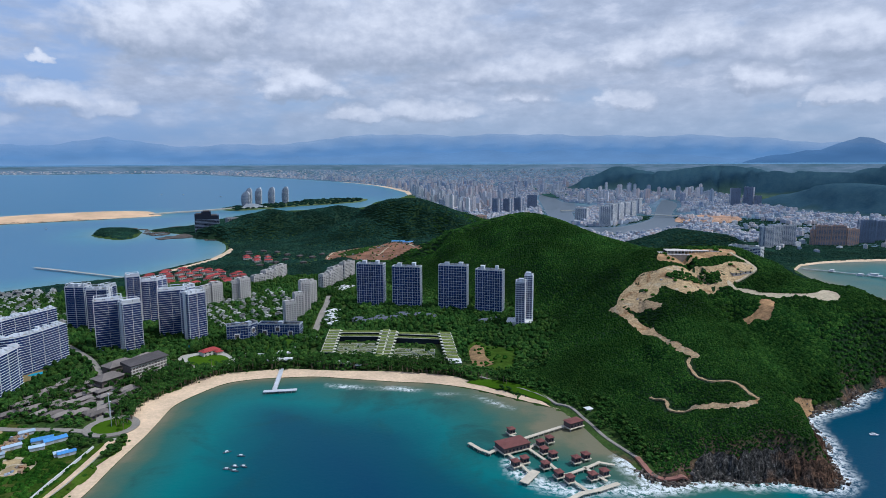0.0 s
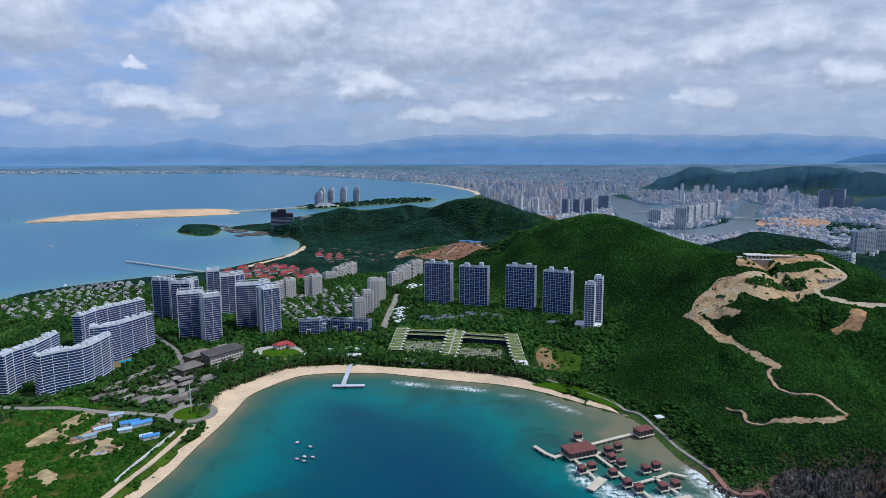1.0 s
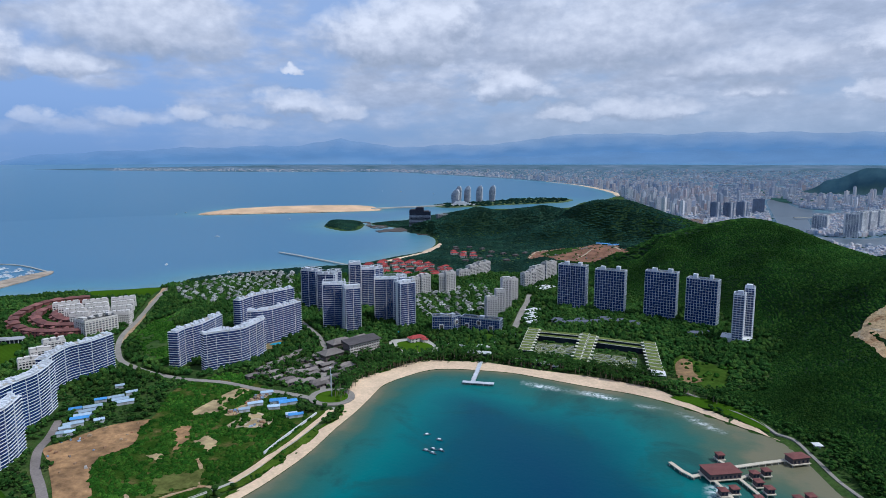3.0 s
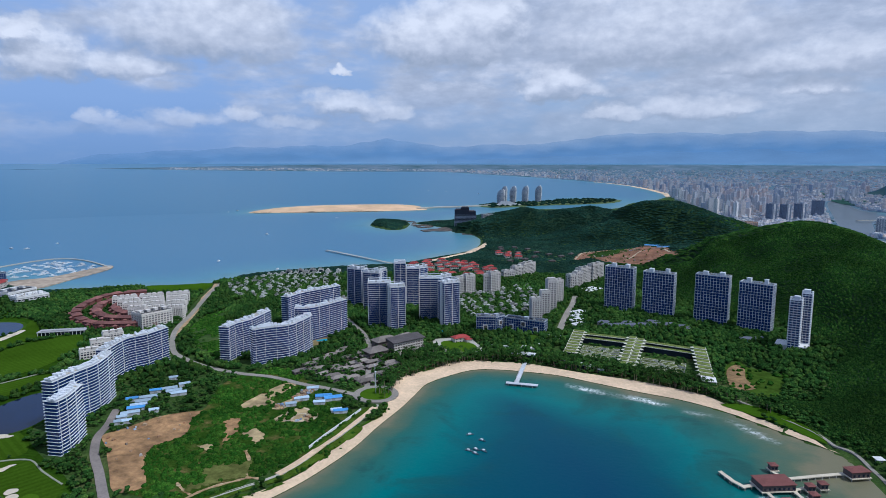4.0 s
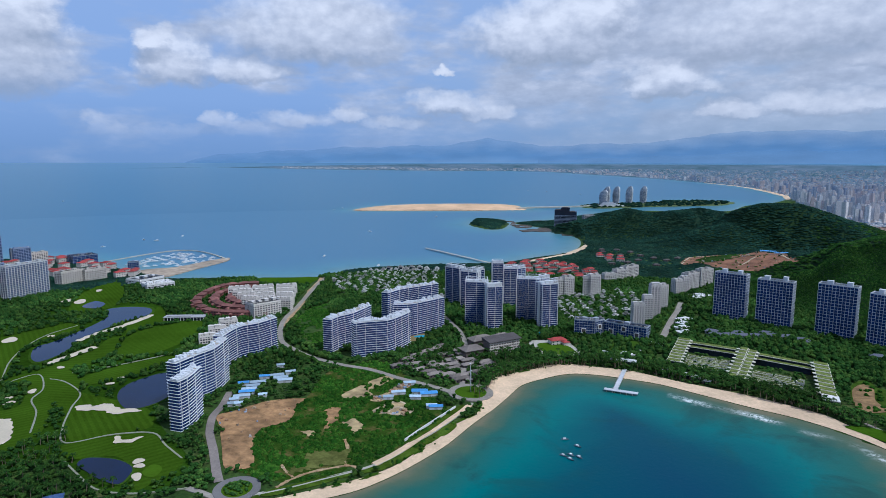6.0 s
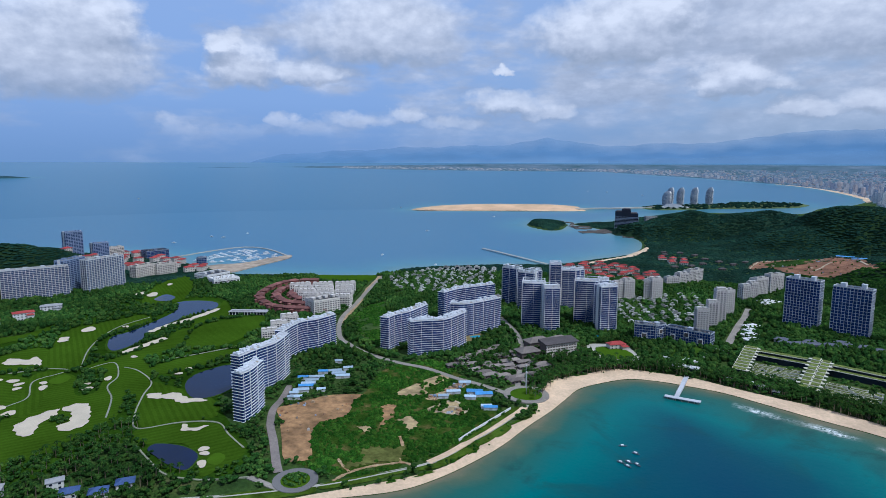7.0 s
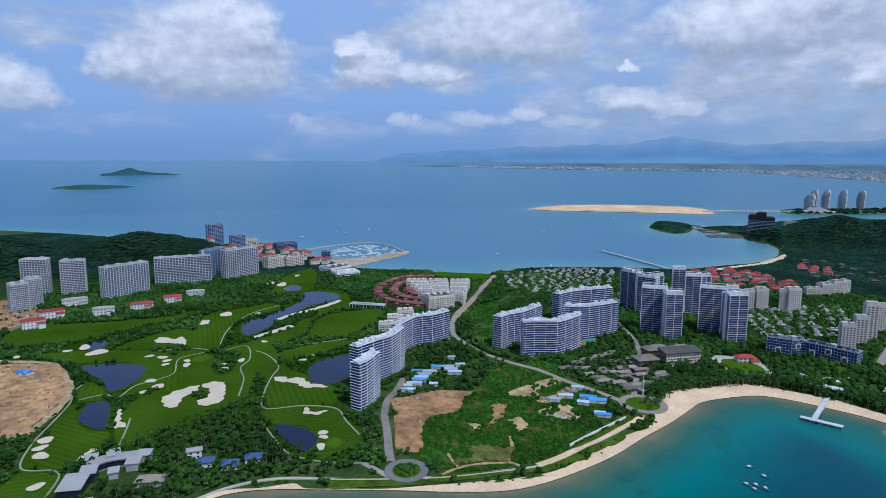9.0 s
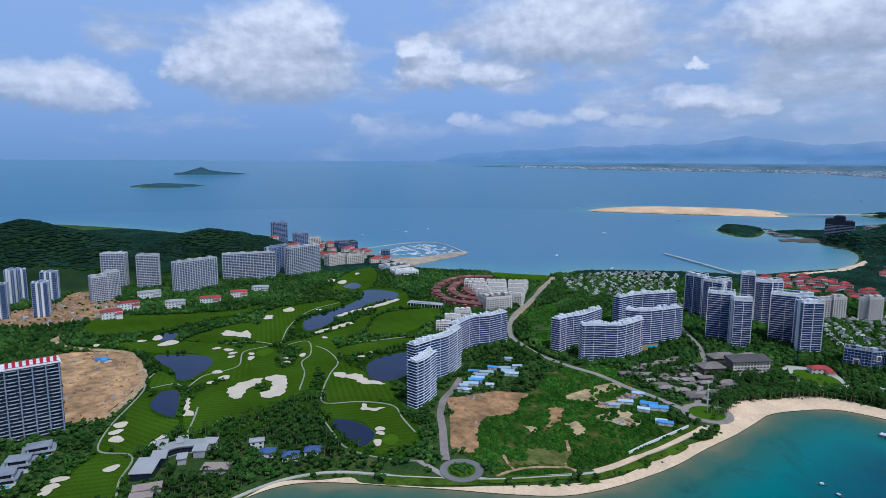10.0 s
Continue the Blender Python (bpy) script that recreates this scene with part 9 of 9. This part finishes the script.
# dark stepped hotel on the point
b = thing("stepped_hotel", "big dark blue hotel with stepped crowns on the point", "hotel", place(-805, 2092, 20, -2))
for ox, w, d, top in ((-22, 34, 40, 68), (18, 40, 44, 62), (-2, 30, 34, 76)):
    part("glazing", boxes("glazing", [(ox - w / 2, ox + w / 2, -d / 2, d / 2, -3, top - 2)]), GLASS_DARK, b)
    for k in range(int(top / 4.6)):
        s_ = 1.0 - max(0, k - 9) * 0.055
        part("terrace", boxes("terrace", [(ox - w / 2 * s_ - 1, ox + w / 2 * s_ + 1, -d / 2 * s_ - 1.5, d / 2 * s_ + 1.5, k * 4.6, k * 4.6 + 1.5)]), BLUE_GREY, b)
    part("roof", boxes("roof", [(ox - w * 0.36, ox + w * 0.36, -d * 0.34, d * 0.34, top - 2, top)]), DARK, b)
for i, (x, y, a, w, d, h) in enumerate(DARK_BUILDINGS):
    frame_block("point_block", "grey block under the low hills by the channel", "building", place(x, y, a), w, d, h, STONE_GREY, GLASS_DARK, 3.4, 1.2, 0.2, 6, 0.8, 3, "", 0, 1, 400 + i, split=False)

# ---- the distant city ----
def city_material():
    m = bpy.data.materials.new("city_walls")
    m.use_nodes = True
    nt = m.node_tree
    p = nt.nodes["Principled BSDF"]
    p.inputs["Roughness"].default_value = 0.85
    geo = nt.nodes.new("ShaderNodeNewGeometry")
    wall = ramp(nt, geo.outputs["Random Per Island"], [(0.0, (0.64, 0.63, 0.64)), (0.22, (0.36, 0.43, 0.52)), (0.42, (0.75, 0.72, 0.70)), (0.60, (0.70, 0.58, 0.55)), (0.75, (0.27, 0.36, 0.50)), (0.9, (0.81, 0.79, 0.77)), (1.0, (0.62, 0.46, 0.41))])
    sp = nt.nodes.new("ShaderNodeSeparateXYZ")
    nt.links.new(geo.outputs["Position"], sp.inputs[0])
    sn = nt.nodes.new("ShaderNodeSeparateXYZ")
    nt.links.new(geo.outputs["Normal"], sn.inputs[0])
    upright = maths(nt, "LESS_THAN", maths(nt, "ABSOLUTE", sn.outputs["Z"]), 0.5)
    floors = maths(nt, "GREATER_THAN", maths(nt, "FRACT", maths(nt, "MULTIPLY", sp.outputs["Z"], 0.31)), 0.55)
    across = maths(nt, "ADD", sp.outputs["X"], sp.outputs["Y"])
    cols = maths(nt, "GREATER_THAN", maths(nt, "FRACT", maths(nt, "MULTIPLY", across, 0.21)), 0.35)
    window = maths(nt, "MULTIPLY", maths(nt, "MULTIPLY", floors, cols), maths(nt, "MULTIPLY", upright, 0.5))
    flat_roof = maths(nt, "GREATER_THAN", sn.outputs["Z"], 0.5)
    wall = mixed(nt, maths(nt, "MULTIPLY", flat_roof, 0.6), wall, (0.36, 0.36, 0.39))
    nt.links.new(mixed(nt, window, wall, (0.10, 0.13, 0.18)), p.inputs["Base Color"])
    return m


CITY_WALLS = city_material()


def city(name, label, spots, mat=None):
    """Blocks of flats with a set-back roof room each, drawn in with the distance."""
    v, f = [], []
    for x, y, a, w, d, h in spots:
        c, s = math.cos(a), math.sin(a)
        for k, (ww, dd, z0, z1) in enumerate(((w, d, 0.0, h), (w * 0.35, d * 0.5, h, h + 1.5 + h * 0.05))):
            b = len(v)
            for z in (z0, z1):
                v += [(x + c * px - s * py, y + s * px + c * py, 2 + z) for px, py in ((-ww / 2, -dd / 2), (ww / 2, -dd / 2), (ww / 2, dd / 2), (-ww / 2, dd / 2))]
            f.append(QUADS + b)
    v = np.array(v)
    v = np.stack(fold(v[:, 0], v[:, 1], v[:, 2]), 1)
    return tagged(new(name, mesh_from(name, v, np.concatenate(f), mat or CITY_WALLS)), label, "buildings", "", "stuff")


q = np.random.default_rng(90)
n = 70000
az, dip = np.radians(q.uniform(-40, 26, n)), np.radians(q.uniform(0.75, 8.5, n))
rr_ = 240 / np.tan(dip)
x, y = -np.sin(az) * rr_, np.cos(az) * rr_
m = inside(TOWN_EDGE, x, y)
x, y, rr_ = x[m], y[m], rr_[m]
m = (hills(x, y) < 8) & (shore_gap(x, y) > 25)
x, y, rr_ = x[m], y[m], rr_[m]
built = wave(x, y, 900, 0.6) + 0.7 * wave(x, y, 310, 2.1) + q.uniform(-0.5, 0.5, len(x)) > np.where((x > 800) & (rr_ < 2350), 0.8, np.where((x > 800) & (rr_ < 3600), 0.0, -0.75))
x, y, rr_ = x[built][:9500], y[built][:9500], rr_[built][:9500]
k = np.sqrt(rr_ / 2500)
tall = q.uniform(0, 1, len(x))
coast = gap_to(FAR_COAST[4:], x, y)[0] < 700
h = np.where(tall < np.where(coast, 0.25, np.where(rr_ < 3600, 0.0, 0.045)) + 0.05 * ((wave(x, y, 1300, 3.3) > 0.6) & (rr_ > 3600)), q.uniform(40, 80, len(x)), q.uniform(5, 15, len(x)) * np.minimum(k, 1.3))
w, d = q.uniform(9, 21, len(x)) * k, q.uniform(8, 14, len(x)) * k
h = h * np.clip(1.25 - rr_ / 14000, 0.5, 1)
turn = q.choice([0.3, 1.87, 0.9, 2.47], len(x)) + q.normal(0, 0.1, len(x))
city("city_blocks", "close-packed pale city blocks of many heights", list(zip(x, y, turn, w, d, h)))
# towns along the far shore of the bay
n = 700
az = np.radians(q.uniform(13, 47, n))
fc = np.array(FAR_COAST)
far_az = np.degrees(np.arctan2(-fc[:, 0], fc[:, 1]))
far_r = np.hypot(fc[:, 0], fc[:, 1])
order = np.argsort(far_az)
rad = np.interp(np.degrees(az), far_az[order], far_r[order]) * q.uniform(1.03, 1.35, n)
x, y = -np.sin(az) * rad, np.cos(az) * rad
city("shore_town", "faint pale buildings along the far shore", list(zip(x, y, q.uniform(0, 3, n), q.uniform(20, 55, n), q.uniform(15, 30, n), q.uniform(6, 20, n))))
laid("river_site", smooth([(912, 2415), (1009, 2610), (1149, 2687), (1245, 2627), (1178, 2428), (1059, 2321), (953, 2325)]), surface("orange_earth", (0.42, 0.25, 0.16), 0.95, 0.5, 0.02, 0.5, 0.006), 2.0, "orange building ground beside the river", 60)
laid("lagoon_isle", smooth([(735, 5300), (861, 5600), (921, 5027), (928, 4499), (946, 4134), (874, 3889), (768, 3896), (697, 4220)]), surface("lagoon_park", (0.035, 0.085, 0.075), 0.95, 0.4, 0.02, 0.4, 0.006, spec=0.0), 3.0, "wooded strip of land in the lagoon", 120)
# eastern town among the trees, and houses round the marina
spots = fill([(820, 1560), (1150, 1580), (1500, 1900), (1500, 2300), (1000, 2200), (760, 1900)], 60, 14, 30)
city("east_town", "mixed houses and flats of the eastern town", [(x, y, 0.4 + (i % 3) * 0.5, 10 + (i * 7) % 13, 9, 5 + (i * 13) % 9) for i, (x, y) in enumerate(spots)])
spots = fill([(-1560, 560), (-1350, 560), (-1250, 640), (-1180, 720), (-1300, 760), (-1560, 740)], 34, 15, 20)
for i, (x, y) in enumerate(spots):
    m = place(x, y, 80 + (i * 37) % 50)
    if i == 0:
        harbour_house = house("harbour_house", "cream harbour house with a red tile roof", "house", m, 20, 13, 11, CREAM, TERRACOTTA, 3, "harbour houses", 0, 130, 3)
    else:
        copy_thing(harbour_house, m)
b = thing("white_stadium", "low white domed hall beyond the river", "building", place(1717, 5870, 10))
part("base", prism("base", [(120 * math.cos(q), 50 * math.sin(q)) for q in np.arange(0, 6.28, 0.35)], 0, 22), HAZE_WHITE, b)
part("roof", mesh_from("roof", [(0, 0, 70)] + [(125 * math.cos(q), 55 * math.sin(q), 22) for q in np.arange(18) / 18 * 6.2832], [(0, 1 + i, 1 + (i + 1) % 18) for i in range(18)]), WHITE, b, "white peaked roof")
deck("river_bridge", "grey road bridge over the river mouth", [(900, 2640), (985, 2600)], 14, 9, CONCRETE, "", "bridge", 1, 40.0, 2.0)
deck("lagoon_bridge", "low grey bridge across the lagoon", [(560, 2900), (760, 2960)], 14, 8, CONCRETE, "", "bridge", 1, 50.0, 2.0)


# ---- distance: blue mountains round the bay ----
def range_of_hills(name, label, skyline, radius, depth, colour, glow, foot, mist):
    """A far mountain range under a skyline given by bearing and elevation in degrees, its slopes glowing in the colour
    of the haze.
    """
    a = np.array([p[0] for p in skyline])
    turn = np.arange(a.min(), a.max() + 0.01, 0.2)
    top = np.interp(turn, a, [p[1] for p in skyline])
    top = top + 0.06 * np.sin(turn * 1.1) + 0.03 * np.sin(turn * 2.9 + 1) + 0.008 * np.sin(turn * 9.1)
    rows = 7
    v = []
    for i in range(rows):
        t = i / (rows - 1)
        r = radius - depth * (1 - t)
        ripple = 0.22 * np.sin(turn * 2.3 + i * 1.1) * np.sin(math.pi * t)
        e = np.radians(-1.1 + (top + 1.1) * t ** 0.8 + ripple * t)
        v.append(np.stack([-np.sin(np.radians(turn)) * r, np.cos(np.radians(turn)) * r, 240 + np.tan(e) * r], 1))
    n = len(turn)
    idx = np.arange(rows * n).reshape(rows, n)
    f = np.stack([idx[:-1, :-1], idx[:-1, 1:], idx[1:, 1:], idx[1:, :-1]], -1).reshape(-1, 4)
    m = surface(name + "_hazed_woods", colour, 1.0, 0.12, 0.004, 0.15, 0.001, spec=0.0)
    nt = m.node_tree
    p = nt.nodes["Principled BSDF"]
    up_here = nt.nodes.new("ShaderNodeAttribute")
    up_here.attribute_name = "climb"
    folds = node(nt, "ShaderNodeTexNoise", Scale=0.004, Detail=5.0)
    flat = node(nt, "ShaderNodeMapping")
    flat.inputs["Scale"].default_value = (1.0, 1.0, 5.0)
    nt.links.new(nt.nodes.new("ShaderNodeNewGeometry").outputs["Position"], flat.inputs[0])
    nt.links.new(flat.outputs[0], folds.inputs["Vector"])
    # distance haze is put in as the slopes' own glow, palest at the foot
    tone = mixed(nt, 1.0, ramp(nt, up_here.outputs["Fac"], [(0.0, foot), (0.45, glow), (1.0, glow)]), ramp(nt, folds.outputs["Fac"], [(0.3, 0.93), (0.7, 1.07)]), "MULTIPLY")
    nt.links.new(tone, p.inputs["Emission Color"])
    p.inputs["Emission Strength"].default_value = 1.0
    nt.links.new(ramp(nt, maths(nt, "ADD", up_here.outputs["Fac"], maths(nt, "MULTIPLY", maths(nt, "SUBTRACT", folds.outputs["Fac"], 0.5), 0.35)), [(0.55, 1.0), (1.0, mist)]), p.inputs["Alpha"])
    me = mesh_from(name, np.concatenate(v), f, m, True)
    attribute(me, "climb", np.repeat(np.arange(rows) / (rows - 1), n))
    return thing(name, label, "mountains", kind="structure", me=me)


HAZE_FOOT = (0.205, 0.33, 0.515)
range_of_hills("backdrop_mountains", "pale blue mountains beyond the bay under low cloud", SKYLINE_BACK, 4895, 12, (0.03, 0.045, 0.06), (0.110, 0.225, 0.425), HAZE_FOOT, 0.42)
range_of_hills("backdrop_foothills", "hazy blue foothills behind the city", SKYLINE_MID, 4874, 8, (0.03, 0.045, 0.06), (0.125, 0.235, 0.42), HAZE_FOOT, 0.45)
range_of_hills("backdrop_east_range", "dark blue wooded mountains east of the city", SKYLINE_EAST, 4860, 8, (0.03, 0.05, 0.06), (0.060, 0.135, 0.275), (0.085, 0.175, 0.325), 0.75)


# ---- clutter on the building sites ----
def clutter_material():
    m = surface("site_clutter", (1, 1, 1), 0.8)
    nt = m.node_tree
    nt.links.new(ramp(nt, nt.nodes.new("ShaderNodeNewGeometry").outputs["Random Per Island"], [(0.0, (0.26, 0.10, 0.05)), (0.3, (0.30, 0.20, 0.12)), (0.55, (0.38, 0.28, 0.18)), (0.72, (0.12, 0.09, 0.07)), (0.86, (0.40, 0.36, 0.31)), (0.94, (0.14, 0.24, 0.40)), (1.0, (0.60, 0.57, 0.53))]), nt.nodes["Principled BSDF"].inputs["Base Color"])
    return m


CLUTTER = clutter_material()
for poly, n, sd, big in ((SITE_TOWERS, 300, 1, 5.0), (SITE_WEST, 60, 2, 2.0), (SITE_MIDDLE, 26, 3, 2.2), (PLOT_GREY, 40, 4, 3.0), (VALLEY_SITE, 60, 5, 6.0), (HILL_SITE, 16, 6, 2.2), (PLOT_RUIN, 24, 7, 2.6)):
    q = np.random.default_rng(100 + sd)
    pp = np.array(poly)
    cx, cy = q.uniform(*np.sort(pp[:, 0])[[0, -1]], n * 3), q.uniform(*np.sort(pp[:, 1])[[0, -1]], n * 3)
    k = inside(pp, cx, cy) & (wave(cx, cy, 60, sd * 0.4) > -0.25)
    scatter("site_clutter", "scattered building materials, skips and small cabins", cx[k], cy[k], 0.7 + big * 0.5 * q.uniform(0, 1, k.sum()) ** 2, 0.5 + 0.5 * big * q.uniform(0, 1, k.sum()), CLUTTER, "rock", 120 + sd, 0.2, 0.4)["category"] = "clutter"


# ---- tall light masts beside the beach roundabout ----
for x, y in ((-313, 549), (-302, 531)):
    b = thing("light_mast", "tall pale steel light mast beside the roundabout", "street lamp", place(x, y, 20), "light masts at the roundabout")
    part("pole", prism("pole", [(0.3 * math.cos(k), 0.3 * math.sin(k)) for k in np.arange(0, 6.28, 0.9)], -1, 24), HAZE_WHITE, b)
    part("lamp_head", prism("lamp_head", [(1.1 * math.cos(k), 1.1 * math.sin(k)) for k in np.arange(0, 6.28, 0.9)], 24, 24.6), HAZE_WHITE, b, "ring of floodlights")
